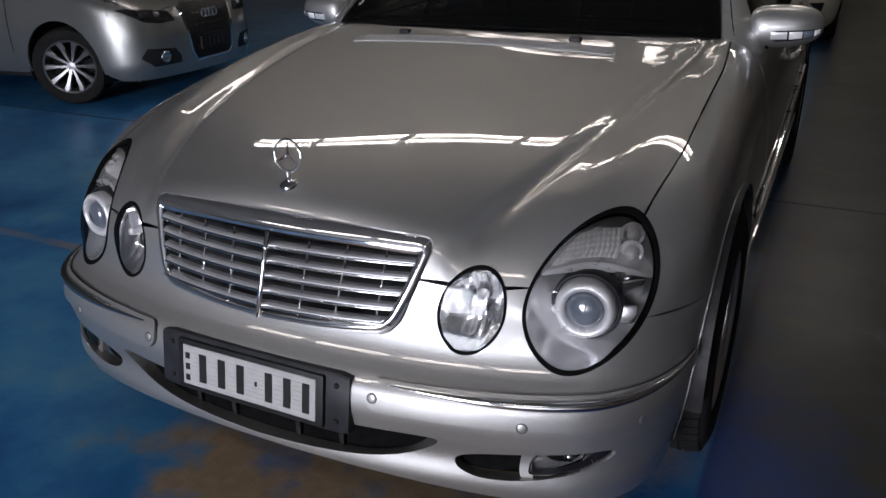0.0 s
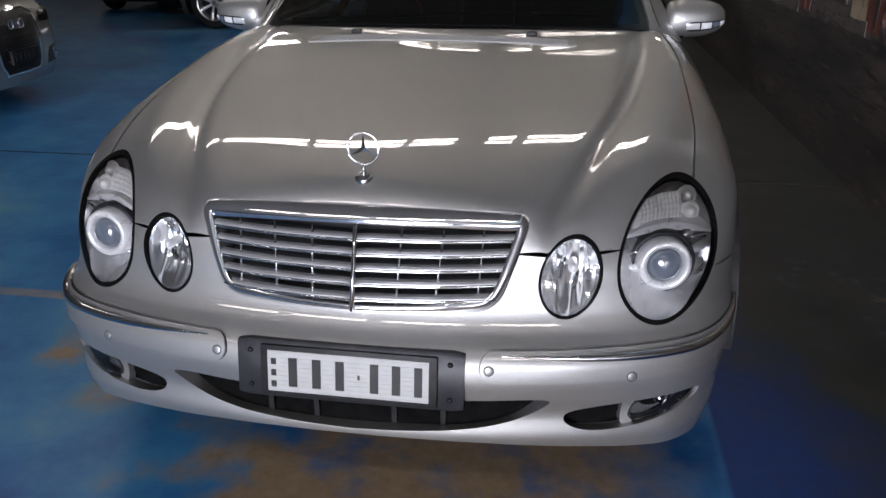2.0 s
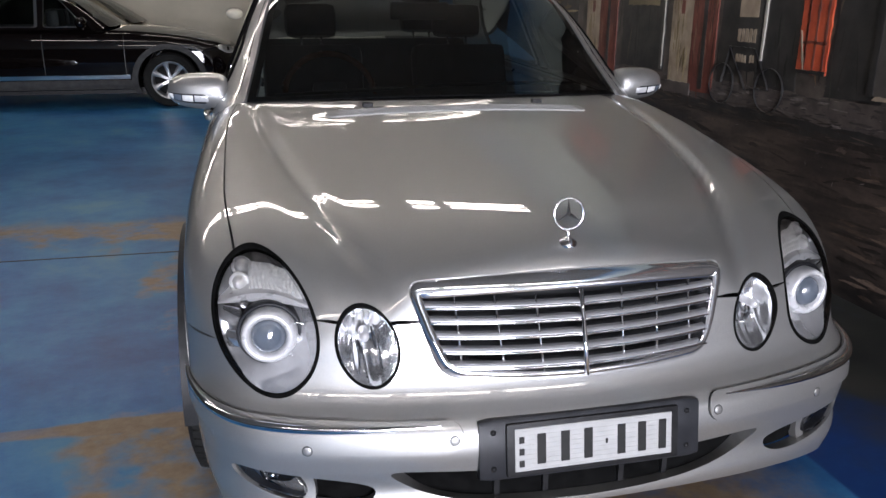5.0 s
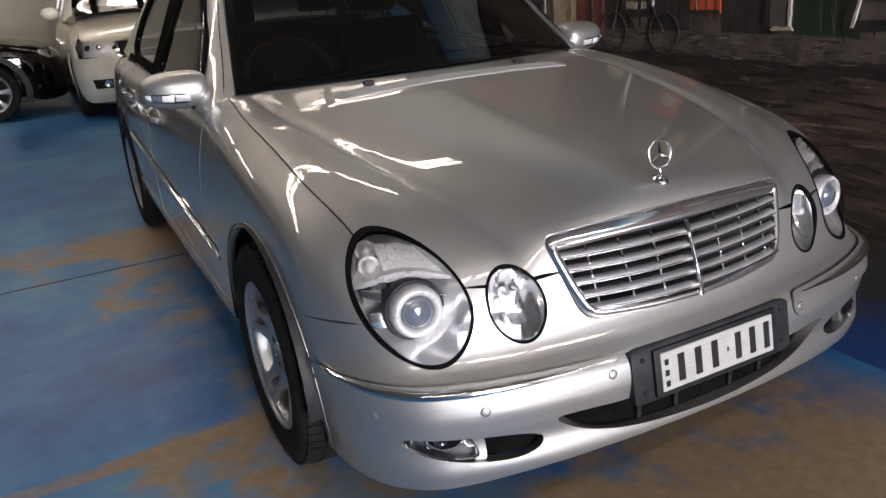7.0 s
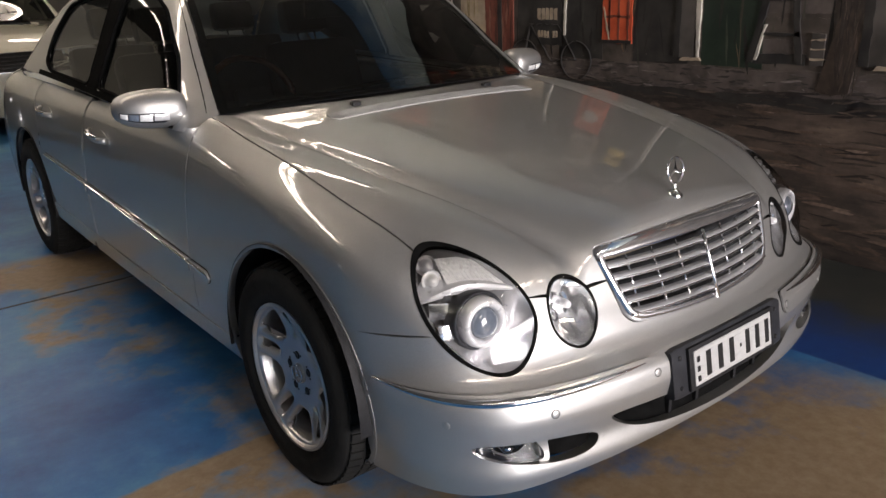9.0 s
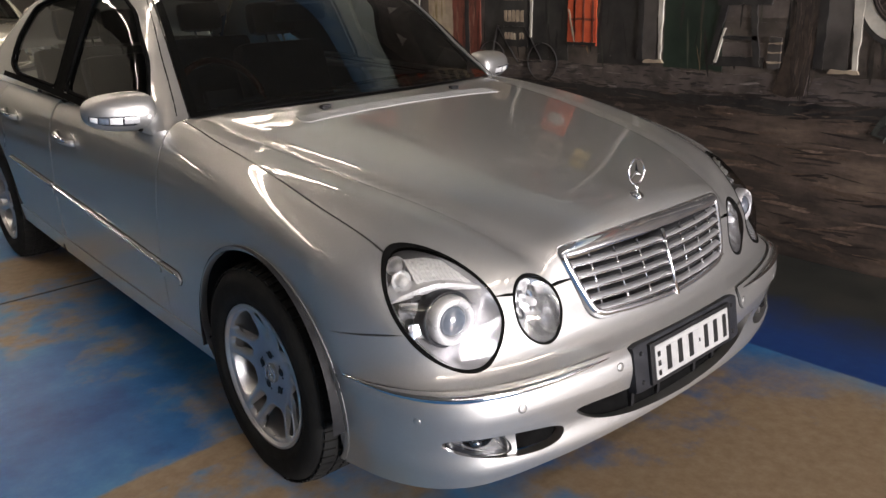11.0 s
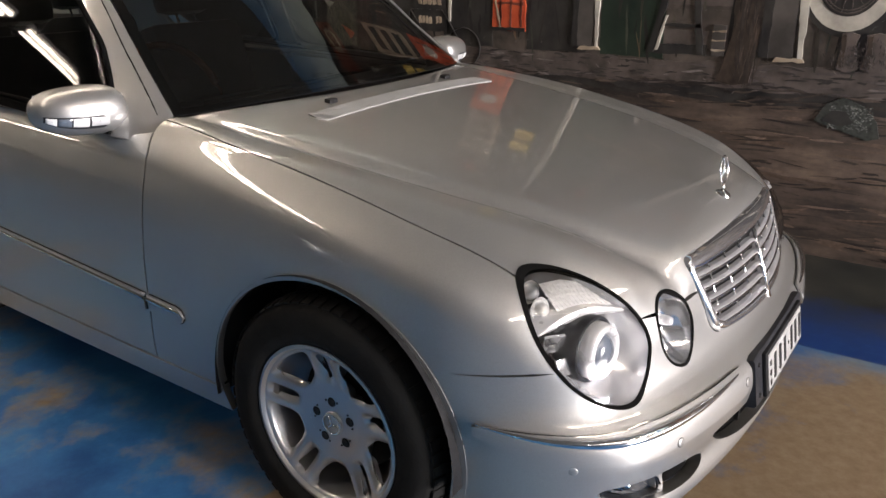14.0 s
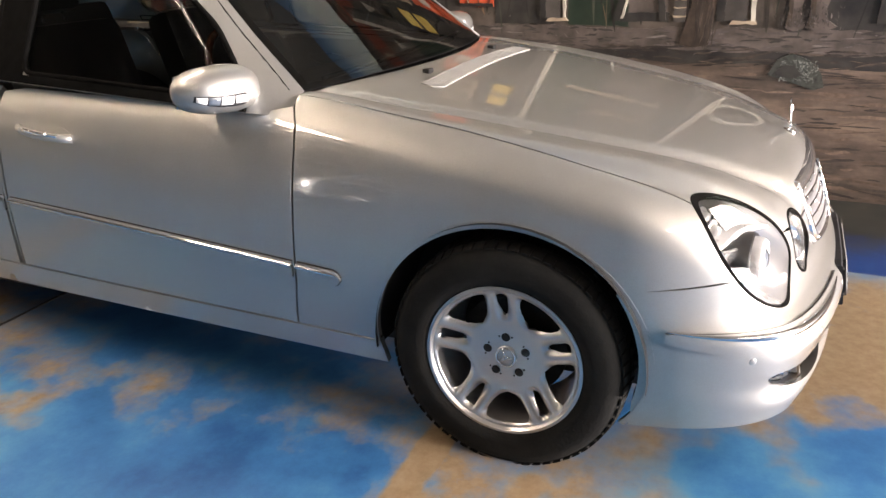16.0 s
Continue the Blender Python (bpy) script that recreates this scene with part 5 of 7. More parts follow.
        b1 = cab_flat([(0.81, y, belt_z(y) + 0.014) for y in np.linspace(1.62, 3.48, 20)])
        panel("belt_moulding", CABSIDE, b0 + b1[::-1], VOID, frame_ob, (), 0.03, 0.010, 0.015, mir)
    # cowl behind the bonnet and the wipers
    cowl = [(x, 1.33 + 0.31 * x * x) for x in np.linspace(-0.72, 0.72, 21)] + [(x, 1.47 + 0.28 * x * x) for x in np.linspace(0.74, -0.74, 21)]
    panel("cowl", TOP, cowl, DARK, car, (), 0.03, -0.012, 0.0, label="black plastic cowl panel")
    vs, fs = tube_mesh([(-0.60, 1.50, 0.985), (-0.3, 1.43, 1.005), (0.0, 1.415, 1.02), (0.3, 1.44, 1.02), (0.52, 1.50, 1.01)], 0.007, 8)
    mesh_object("wiper", vs, fs, DARK, car)


def soft_loop(w, n=5):
    """Rounds the corners of a closed outline."""
    out, m = [], len(w)
    for i in range(m):
        a, b, c = w[i - 1], w[i], w[(i + 1) % m]
        la, lc = np.linalg.norm(a - b), np.linalg.norm(c - b)
        r = min(0.045, la * 0.4, lc * 0.4)
        p, q = b + (a - b) / la * r, b + (c - b) / lc * r
        for k in range(n):
            t = k / (n - 1)
            out.append(p * (1 - t) ** 2 + b * 2 * t * (1 - t) + q * t * t)
    return np.array(out)


def seat(car, x, y, rear=False):
    st = new("rear_bench" if rear else "front_seat")
    st.parent = car
    w = 0.62 if rear else 0.25
    part("cushion", boxed(x - w, x + w, y - 0.28, y + 0.25, 0.40, 0.56, bevel=0.05), LEATHER, st, smooth=True)
    bm = bmesh.new()
    box(bm, -w, w, -0.07, 0.07, 0.0, 0.60, 0.05, pose(x, y + 0.25, 0.52, -18, 0, 0))
    part("backrest", bm, LEATHER, st, smooth=True)
    for dx in ((-0.35, 0.35) if rear else (0.0,)):
        bm = bmesh.new()
        box(bm, -0.13, 0.13, -0.05, 0.05, 0.0, 0.17, 0.045, pose(x + dx, y + 0.46, 1.13, -10, 0, 0))
        part("headrest", bm, LEATHER, st, smooth=True)
        for k in (-0.05, 0.05):
            vs, fs = tube_mesh([(x + dx + k, y + 0.43, 1.08), (x + dx + k, y + 0.46, 1.16)], 0.006, 8)
            mesh_object("headrest_post", vs, fs, CHROME, st)


def interior(car):
    for x in (-0.38, 0.38):
        seat(car, x, 2.35)
    seat(car, 0, 3.15, True)
    dash = boxed(-0.72, 0.72, 1.55, 1.90, 0.70, 0.93, bevel=0.05)
    part("dashboard", dash, LEATHER, car, smooth=True)
    part("cabin_floor", boxed(-0.78, 0.78, 1.5, 3.6, 0.20, 0.26), DARK, car)
    sw = new("steering_wheel")
    sw.parent = car
    sw["label"] = "wood-rimmed steering wheel on the right-hand side"
    m = pose(-0.37, 1.93, 0.93, 65, 0, 0)
    vs, fs = tube_mesh([m @ Vector((0.185 * math.cos(a), 0.185 * math.sin(a), 0)) for a in np.linspace(0, 2 * math.pi, 41)[:-1]], 0.015, 10, True)
    mesh_object("rim", vs, fs, WOOD, sw, "dark red wooden rim")
    bm = bmesh.new()
    box(bm, -0.07, 0.07, -0.06, 0.06, -0.03, 0.02, 0.02, m)
    part("hub", bm, LEATHER, sw, smooth=True)
    for a in (0, 180, 250, 290):
        bm = bmesh.new()
        box(bm, 0.05, 0.18, -0.014, 0.014, -0.008, 0.008, 0.005, m @ pose(0, 0, 0, 0, 0, a))
        part("spoke", bm, LEATHER, sw)
    bm = bmesh.new()
    box(bm, -0.12, 0.12, -0.015, 0.015, -0.035, 0.035, 0.012, pose(0.0, 1.90, 1.27, 12, 0, 0))
    part("rear_view_mirror", bm, DARK, car, smooth=True)
    part("roof_lining", boxed(-0.50, 0.50, 2.1, 3.4, 1.375, 1.385), LEATHER, car)


class FaceWrap:
    """Lays flat outlines on the dished face of the alloy wheel, whose axis is x; the spoke lies along y."""
    kind = 'face'
    dish = staticmethod(curve1([0.06, 0.09, 0.12, 0.15, 0.175, 0.195, 0.207], [0.0652, 0.0665, 0.072, 0.0805, 0.089, 0.0955, 0.0975]))

    def depth_at(self, u, v):
        r = np.hypot(u, v)
        rib = np.clip((r - 0.105) / 0.03, 0, 1) * np.clip((0.197 - r) / 0.012, 0, 1)
        return self.dish(r) - 0.0105 * rib * np.clip(np.abs((np.abs(v) - 0.030) / 0.018), 0, 1.3) ** 2.2

    def g(self, p):
        return p[:, 0] - self.depth_at(p[:, 1], p[:, 2])

    def lay(self, uv):
        u, v = np.atleast_2d(np.asarray(uv, float)).T
        return np.stack([self.depth_at(u, v), u, v], 1)


def wheel_spoke(rim):
    """One fifth of the wheel face: a wide spoke split by a slot."""
    def polar(r, t):
        return (r * math.cos(radians(t)), r * math.sin(radians(t)))
    half = [polar(0.078, t) for t in np.linspace(0, 36, 8)] + [polar(0.100, 36), polar(0.109, 36)]
    half += [(0.0975, 0.0590), (0.112, 0.0525), (0.132, 0.0472), (0.152, 0.0460), (0.168, 0.0480), (0.179, 0.0535), (0.1825, 0.0605)]
    half += [polar(0.1935, t) for t in np.linspace(20.5, 36, 6)] + [polar(0.207, t) for t in np.linspace(36, 0, 12)]
    outline = half + [(u, -v) for u, v in half[-2:0:-1]]
    slot = soften([(0.120, -0.004), (0.138, -0.0095), (0.165, -0.0140), (0.186, -0.0175), (0.190, 0.0), (0.186, 0.0175), (0.165, 0.0140), (0.138, 0.0095), (0.120, 0.004)], 1)
    return panel("spoke", FaceWrap(), outline, ALLOY, rim, [slot], 0.007, 0.0, 0.032)


def wheel(car, s):
    w = new("wheel")
    w.parent = car
    w["label"] = "alloy wheel with five twin spokes and black tyre"
    # outer face is +x; the hub plane is x = 0.07
    prof = [(0.205, -0.10), (0.235, -0.113), (0.28, -0.115), (0.305, -0.105), (0.319, -0.09), (0.3245, -0.06), (0.325, 0.0), (0.3245, 0.06), (0.319, 0.09), (0.305, 0.105), (0.28, 0.114), (0.262, 0.113), (0.25, 0.115), (0.235, 0.112), (0.212, 0.098), (0.205, 0.09)]
    vs, fs = lathe(prof, 72)
    ty = fix_normals(mesh_object("tyre", vs, fs, TYRE, w, "black road tyre with worn tread"))
    tv, tf = [], []
    for q in range(64):
        for x0, x1, sh in ((-0.098, -0.062, 0.3), (-0.05, -0.022, 0.0), (-0.014, 0.014, 0.5), (0.022, 0.05, 0.0), (0.062, 0.098, 0.3)):
            a0, a1 = 2 * math.pi * (q + sh) / 64, 2 * math.pi * (q + sh + 0.74) / 64
            b = len(tv)
            for a in (a0, a1):
                for x in (x0, x1):
                    r = 0.3245 if abs(x) < 0.09 else 0.3165
                    tv += [(x, r * math.cos(a), r * math.sin(a)), (x, (r + 0.0045) * math.cos(a), (r + 0.0045) * math.sin(a))]
            tf += [(b + 1, b + 3, b + 7, b + 5), (b, b + 1, b + 5, b + 4), (b + 2, b + 6, b + 7, b + 3), (b, b + 2, b + 3, b + 1), (b + 4, b + 5, b + 7, b + 6)]
    fix_normals(mesh_object("tread", tv, tf, TYRE, ty, "", False))
    vs, fs = lathe([(0.218, 0.095), (0.217, 0.104), (0.209, 0.106), (0.203, 0.100), (0.196, 0.080), (0.190, 0.03), (0.18, -0.09), (0.205, -0.10)], 72)
    rim = fix_normals(mesh_object("rim", vs, fs, ALLOY, w, "silver painted alloy rim"))
    vs, fs = lathe([(0.0, 0.0725), (0.027, 0.0725), (0.0285, 0.0715), (0.030, 0.0655), (0.0785, 0.0658), (0.0785, 0.040), (0.06, 0.02)], 48)
    fix_normals(mesh_object("hub", vs, fs, ALLOY, rim))
    sp = wheel_spoke(rim)
    for k in range(5):
        a = 2 * math.pi * k / 5
        ob = sp
        if k:
            ob = new("spoke", sp.data)
            ob.parent = rim
        ob.matrix_basis = pose(0, 0, 0, math.degrees(a), 0, 0)
        vs, fs = lathe([(0.0, 0.0672), (0.0075, 0.0676), (0.0105, 0.0684), (0.0125, 0.0665)], 16)
        mesh_object("bolt", [(x, y + 0.056 * math.cos(a), z + 0.056 * math.sin(a)) for x, y, z in vs], fs, INK, rim)
        for da in (0.30, -0.30):
            vs, fs = lathe([(0.0, 0.0672), (0.0028, 0.0672), (0.0030, 0.0655)], 8)
            mesh_object("stud", [(x, y + 0.060 * math.cos(a + da), z + 0.060 * math.sin(a + da)) for x, y, z in vs], fs, INK, rim)
    vs, fs = tube_mesh([(0.0745, 0.0265 * math.cos(q), 0.0265 * math.sin(q)) for q in np.linspace(0, 2 * math.pi, 33)[:-1]], 0.0022, 8, True)
    mesh_object("cap_ring", vs, fs, CHROME, rim, "bright ring of the centre cap")
    for k in range(3):
        q = math.radians(20 + 120 * k)
        vs, fs = taper_bar([(0.0745, 0.0, 0.0), (0.0745, 0.024 * math.cos(q), 0.024 * math.sin(q))], [0.0042, 0.0008], 6)
        mesh_object("cap_spoke", vs, fs, CHROME, rim)
    vs, fs = lathe([(0.0, 0.0), (0.15, 0.0), (0.15, -0.03), (0.0, -0.03)], 40)
    fix_normals(mesh_object("brake_disc", vs, fs, BRAKE, w, "grey brake disc behind the spokes"))
    return w


def underbody(car):
    part("underbody", boxed(-0.62, 0.62, 0.25, 4.5, 0.17, 0.22), DARK, car)
    part("engine_bay", boxed(-0.60, 0.60, 0.40, 1.40, 0.22, 0.62), DARK, car)


saloon()


# ---- the painted pictures of the mural, thin layers of paint on the east wall ----
def paint_of(name, c, c2=None, rough=0.4, scale=9.0):
    c2 = c2 or tuple(min(1, v * 1.7 + 0.01) for v in c)
    c, c2 = tuple(v * 1.3 for v in c), tuple(v * 1.3 for v in c2)
    return surface(name, c, c2, rough, 0, scale, 0.1, 0.06, 60)


def sky_paint():
    """Painted sky: pale green low down, deep blue higher, with soft clouds."""
    m, n, l, b = mat("mural_sky")
    c = n.new("ShaderNodeTexCoord")
    sep = n.new("ShaderNodeSeparateXYZ")
    l.new(c.outputs["Object"], sep.inputs[0])
    r = n.new("ShaderNodeMapRange")
    r.inputs["From Min"].default_value, r.inputs["From Max"].default_value = 3.0, 4.9
    l.new(sep.outputs["Z"], r.inputs["Value"])
    add = n.new("ShaderNodeMath")
    add.operation, add.use_clamp = 'MULTIPLY_ADD', True
    add.inputs[1].default_value, add.inputs[2].default_value = 0.9, -0.38
    l.new(noise_node(n, l, 1.3, 6, 0.6), add.inputs[0])
    mx = n.new("ShaderNodeMath")
    mx.operation, mx.use_clamp = 'ADD', True
    l.new(add.outputs[0], mx.inputs[0]), l.new(r.outputs[0], mx.inputs[1])
    l.new(ramp(n, l, mx.outputs[0], [(0.1, (0.52, 0.60, 0.55)), (0.4, (0.46, 0.55, 0.56)), (0.62, (0.16, 0.30, 0.45)), (0.9, (0.05, 0.13, 0.28))]), b.inputs["Base Color"])
    setp(b, rough=0.5)
    return m


M_RED = paint_of("mural_red", (0.065, 0.016, 0.011), (0.15, 0.042, 0.028))
M_BRIGHT = paint_of("mural_bright_red", (0.26, 0.035, 0.015), (0.45, 0.08, 0.03))
M_CREAM = paint_of("mural_cream", (0.16, 0.12, 0.085), (0.33, 0.27, 0.20))
M_WHITE = paint_of("mural_white", (0.20, 0.185, 0.16), (0.42, 0.40, 0.35))
M_COLUMN = paint_of("mural_grey_column", (0.030, 0.027, 0.025), (0.085, 0.076, 0.070), 0.4, 5.0)
M_BLACK = paint_of("mural_black", (0.008, 0.008, 0.009), (0.03, 0.028, 0.026))
M_GREEN = paint_of("mural_dark_green", (0.006, 0.013, 0.009), (0.018, 0.030, 0.021), 0.4, 5.0)
M_STONE = paint_of("mural_kerb_grey", (0.030, 0.025, 0.023), (0.10, 0.082, 0.074), 0.4, 9.0)
M_BARK = paint_of("mural_bark", (0.014, 0.011, 0.009), (0.052, 0.037, 0.029), 0.4, 12.0)
M_GREY = paint_of("mural_grey_boards", (0.018, 0.015, 0.013), (0.085, 0.07, 0.06), 0.4, 7.0)
M_YELLOW = paint_of("mural_yellow", (0.45, 0.30, 0.06), (0.60, 0.45, 0.14))
M_OCHRE = paint_of("mural_ochre", (0.085, 0.065, 0.034), (0.17, 0.135, 0.075), 0.4, 5.0)
M_NET = paint_of("mural_netting", (0.010, 0.012, 0.011), (0.045, 0.05, 0.045), 0.4, 40.0)
M_SKY = sky_paint()


def daub(parent, name, pts, material, label="", layer=1):
    """A flat painted shape on the east wall from its corners (y, z)."""
    if len(pts) <= 8:
        rnd = random.Random(int(1000 * (pts[0][0] + 7 * pts[0][1])) + layer)
        pts = [(y + rnd.uniform(-0.003, 0.003), z + rnd.uniform(-0.004, 0.004)) for y, z in dense(pts, 0.03)]
    x = WALL_X - 0.002 * layer
    n = len(pts)
    vs = [(x, y, z) for y, z in pts] + [(WALL_X - 0.0005, y, z) for y, z in pts]
    fs = [tuple(range(n)), tuple(range(2 * n - 1, n - 1, -1))] + [(i, i + n, (i + 1) % n + n, (i + 1) % n) for i in range(n)]
    return fix_normals(mesh_object(name, vs, fs, material, parent, label, False))


def rect(y0, y1, z0, z1, lean=0.0, wob=0.0):
    return [(y0, z0), (y1, z0), (y1 + lean, z1), (y0 + lean, z1)]


def blob(cy, cz, ry, rz, n=18, rough=0.15, seed=1):
    rnd = random.Random(seed)
    return [(cy + ry * math.cos(a) * (1 + rnd.uniform(-rough, rough)), cz + rz * math.sin(a) * (1 + rnd.uniform(-rough, rough))) for a in np.linspace(0, 2 * math.pi, n + 1)[:-1]]


def ragged(y0, y1, z0, z1, step=0.12, amp=0.02, seed=3):
    rnd = random.Random(seed)
    k = int((y1 - y0) / step)
    low = [(y0 + (y1 - y0) * i / k, z0 + rnd.uniform(-amp, amp)) for i in range(k + 1)]
    up = [(y0 + (y1 - y0) * i / k, z1 + rnd.uniform(-amp, amp)) for i in range(k, -1, -1)]
    return low + up


def brush(name, stops):
    """Paint whose tone changes from stroke to stroke."""
    m, n, l, b = mat(name)
    g = n.new("ShaderNodeNewGeometry")
    col = ramp(n, l, g.outputs["Random Per Island"], [(p, tuple(v * 1.3 for v in c)) for p, c in stops])
    mx = n.new("ShaderNodeMix")
    mx.data_type, mx.blend_type = 'RGBA', 'MULTIPLY'
    mx.inputs["Factor"].default_value = 0.7
    l.new(col, mx.inputs["A"])
    l.new(ramp(n, l, noise_node(n, l, 45.0, 5, 0.65), [(0.3, (0.45, 0.45, 0.45)), (0.7, (1.3, 1.3, 1.3))]), mx.inputs["B"])
    l.new(mx.outputs["Result"], b.inputs["Base Color"])
    setp(b, rough=0.45)
    return m


B_ROAD = brush("brush_road_brown", [(0.0, (0.045, 0.032, 0.025)), (0.4, (0.075, 0.052, 0.039)), (0.75, (0.100, 0.070, 0.053)), (1.0, (0.145, 0.105, 0.082))])
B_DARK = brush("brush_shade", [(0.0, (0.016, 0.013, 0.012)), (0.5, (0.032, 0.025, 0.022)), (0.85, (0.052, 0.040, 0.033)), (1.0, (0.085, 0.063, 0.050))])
B_KERB = brush("brush_kerb_grey", [(0.0, (0.020, 0.017, 0.017)), (0.5, (0.045, 0.038, 0.037)), (0.85, (0.075, 0.064, 0.062)), (1.0, (0.15, 0.13, 0.125))])
B_SHOP = brush("brush_shop_front", [(0.0, (0.006, 0.006, 0.006)), (0.5, (0.016, 0.014, 0.013)), (0.8, (0.035, 0.028, 0.022)), (0.93, (0.03, 0.04, 0.032)), (1.0, (0.13, 0.08, 0.05))])
B_NET = brush("brush_net_knots", [(0.0, (0.03, 0.035, 0.033)), (0.5, (0.08, 0.09, 0.085)), (1.0, (0.22, 0.23, 0.21))])
B_FENCE = brush("brush_ochre", [(0.0, (0.06, 0.045, 0.022)), (0.4, (0.16, 0.12, 0.06)), (0.8, (0.27, 0.21, 0.11)), (1.0, (0.40, 0.34, 0.22))])
B_RED = brush("brush_brick_red", [(0.0, (0.040, 0.013, 0.010)), (0.5, (0.085, 0.025, 0.017)), (0.85, (0.14, 0.042, 0.028)), (1.0, (0.18, 0.10, 0.07))])


def brushwork(parent, name, material, count, place, seed, layer, label="", upright=False):
    """Many loose strokes of paint on the east wall, joined in one sheet."""
    rnd = random.Random(seed)
    vs, fs = [], []
    for i in range(count):
        y, z, length, wide, tilt = place(rnd)
        a = radians(tilt + (90 if upright else 0))
        c, s, x, b = math.cos(a), math.sin(a), WALL_X - 0.002 * layer - 0.0003 * i / count, len(vs)
        for k, w in ((-0.5, 0.25), (-0.3, 0.9), (0.0, 1.0), (0.3, 0.8), (0.5, 0.2)):
            d = rnd.uniform(-0.25, 0.25) * wide
            for e in (-0.5, 0.5):
                u, v = k * length, d + e * wide * w * rnd.uniform(0.7, 1.2)
                vs.append((x, y + u * c - v * s, z + u * s + v * c))
        fs += [(b + 2 * k, b + 2 * k + 1, b + 2 * k + 3, b + 2 * k + 2) for k in range(4)]
    ob = mesh_object(name, vs, fs, material, parent, label, False)
    if count >= 250:
        ob["kind"] = "stuff"
    return ob


def mural():
    mu = thing("mural", "old street scene with shop fronts painted on the wall", "mural")
    rnd = random.Random(5)
    # shop fronts above the kerb
    daub(mu, "shop_front", ragged(-3.0, 12.0, 0.87, 3.6, 0.4, 0.01, 2), M_GREY, "dark painted shop fronts", 1)
    daub(mu, "kerb", ragged(-3.0, 5.6, 0.765, 0.885, 0.10, 0.012, 4), M_STONE, "painted grey stone kerb", 2)
    daub(mu, "gutter", ragged(-3.0, 6.0, 0.70, 0.77, 0.2, 0.012, 7), M_BLACK, "", 1)
    # dark doorways
    for y0, y1, mm in ((1.50, 1.86, M_BLACK), (2.08, 2.42, M_BLACK), (2.62, 2.78, M_BLACK), (3.42, 4.05, M_BLACK), (1.08, 1.42, M_GREEN), (-0.6, 0.28, M_BLACK), (4.9, 5.3, M_BLACK)):
        daub(mu, "doorway", rect(y0, y1, 0.89, 2.3), mm, "", 2)
    # board walls
    for i in range(7):
        daub(mu, "board", rect(0.68, 1.08, 0.95 + 0.1 * i, 1.03 + 0.1 * i), M_GREY if i % 2 else M_STONE, "", 2)
    for i in range(9):
        daub(mu, "shutter_slat", rect(5.4, 8.6, 1.02 + 0.10 * i, 1.085 + 0.10 * i), M_CREAM if i % 2 == 0 else M_BARK, "", 3)
    for y in (5.9, 6.6, 7.5, 8.3):
        daub(mu, "shutter_post", rect(y, y + 0.16, 0.86, 2.3), M_BARK, "", 4)
    # columns: cream with red beside
    for y, w in ((2.82, 0.27), (4.15, 0.30)):
        daub(mu, "red_column", rect(y, y + w, 0.80, 2.6), M_RED, "painted red column", 4)
        daub(mu, "column", rect(y + w, y + w + 0.25, 0.79, 2.6), M_CREAM, "painted cream column", 4)
        daub(mu, "column_shade", rect(y + w * 0.4, y + w * 0.55, 0.82, 2.6), M_BLACK, "", 5)
        daub(mu, "column_foot", rect(y + w - 0.03, y + w + 0.28, 0.77, 0.84), M_STONE, "", 5)
        for k in range(3):
            daub(mu, "bar", rect(y + w + 0.10, y + w + 0.14, 1.25 + 0.14 * k, 1.33 + 0.14 * k), M_RED, "", 5)
    # red petrol pumps
    for y, z in ((1.87, 0.985),):
        daub(mu, "red_pump", rect(y, y + 0.21, z, z + 0.66), M_BRIGHT, "painted red petrol pump", 5)
        daub(mu, "pump_edge", rect(y + 0.155, y + 0.165, z + 0.02, z + 0.62), M_RED, "", 6)
        daub(mu, "pump_band", rect(y + 0.01, y + 0.20, z + 0.14, z + 0.155), M_RED, "", 6)
        daub(mu, "pump_dial", blob(y + 0.105, z + 0.48, 0.07, 0.07, 16, 0.0), M_WHITE, "", 6)
        for k in range(3):
            daub(mu, "pump_shade", rect(y + 0.02 + 0.065 * k, y + 0.034 + 0.065 * k, z + 0.02, z + 0.36), M_RED, "", 6)
        daub(mu, "pump_brace", [(y + 0.15, z + 0.01), (y + 0.158, z + 0.01), (y + 0.205, z + 0.20), (y + 0.197, z + 0.20)], M_CREAM, "", 7)
        daub(mu, "pump_foot", rect(y, y + 0.21, z, z + 0.02), M_BLACK, "", 7)
    # upright dark sign with a cream shield and two lines of cream bars, and a bent pale pipe beside it
    daub(mu, "sign", rect(2.40, 2.63, 0.96, 1.90), M_BLACK, "painted dark upright sign with a cream shield", 5)
    daub(mu, "sign_shield", [(2.43, 1.24), (2.60, 1.24), (2.60, 1.42), (2.575, 1.50), (2.55, 1.47), (2.515, 1.54), (2.48, 1.47), (2.455, 1.50), (2.43, 1.42)], M_CREAM, "", 6)
    for k in range(5):
        daub(mu, "bar", rect(2.432 + 0.035 * k, 2.458 + 0.035 * k, 1.11, 1.18), M_CREAM, "", 6)
    for k in range(7):
        if k != 2:
            daub(mu, "bar", rect(2.428 + 0.025 * k, 2.446 + 0.025 * k, 1.005, 1.045), M_CREAM, "", 6)
    daub(mu, "pale_pipe", [(2.365, 1.02), (2.382, 1.02), (2.372, 1.45), (2.345, 1.75), (2.325, 1.75), (2.355, 1.45)], M_WHITE, "", 6)
    # ochre slats of a shutter between the columns
    for k in range(7):
        daub(mu, "ochre_slat", rect(3.52, 3.98, 1.30 + 0.135 * k, 1.41 + 0.135 * k), M_OCHRE, "painted ochre slat", 3)
    daub(mu, "pole", rect(3.44, 3.475, 0.90, 2.6), M_COLUMN, "", 4)
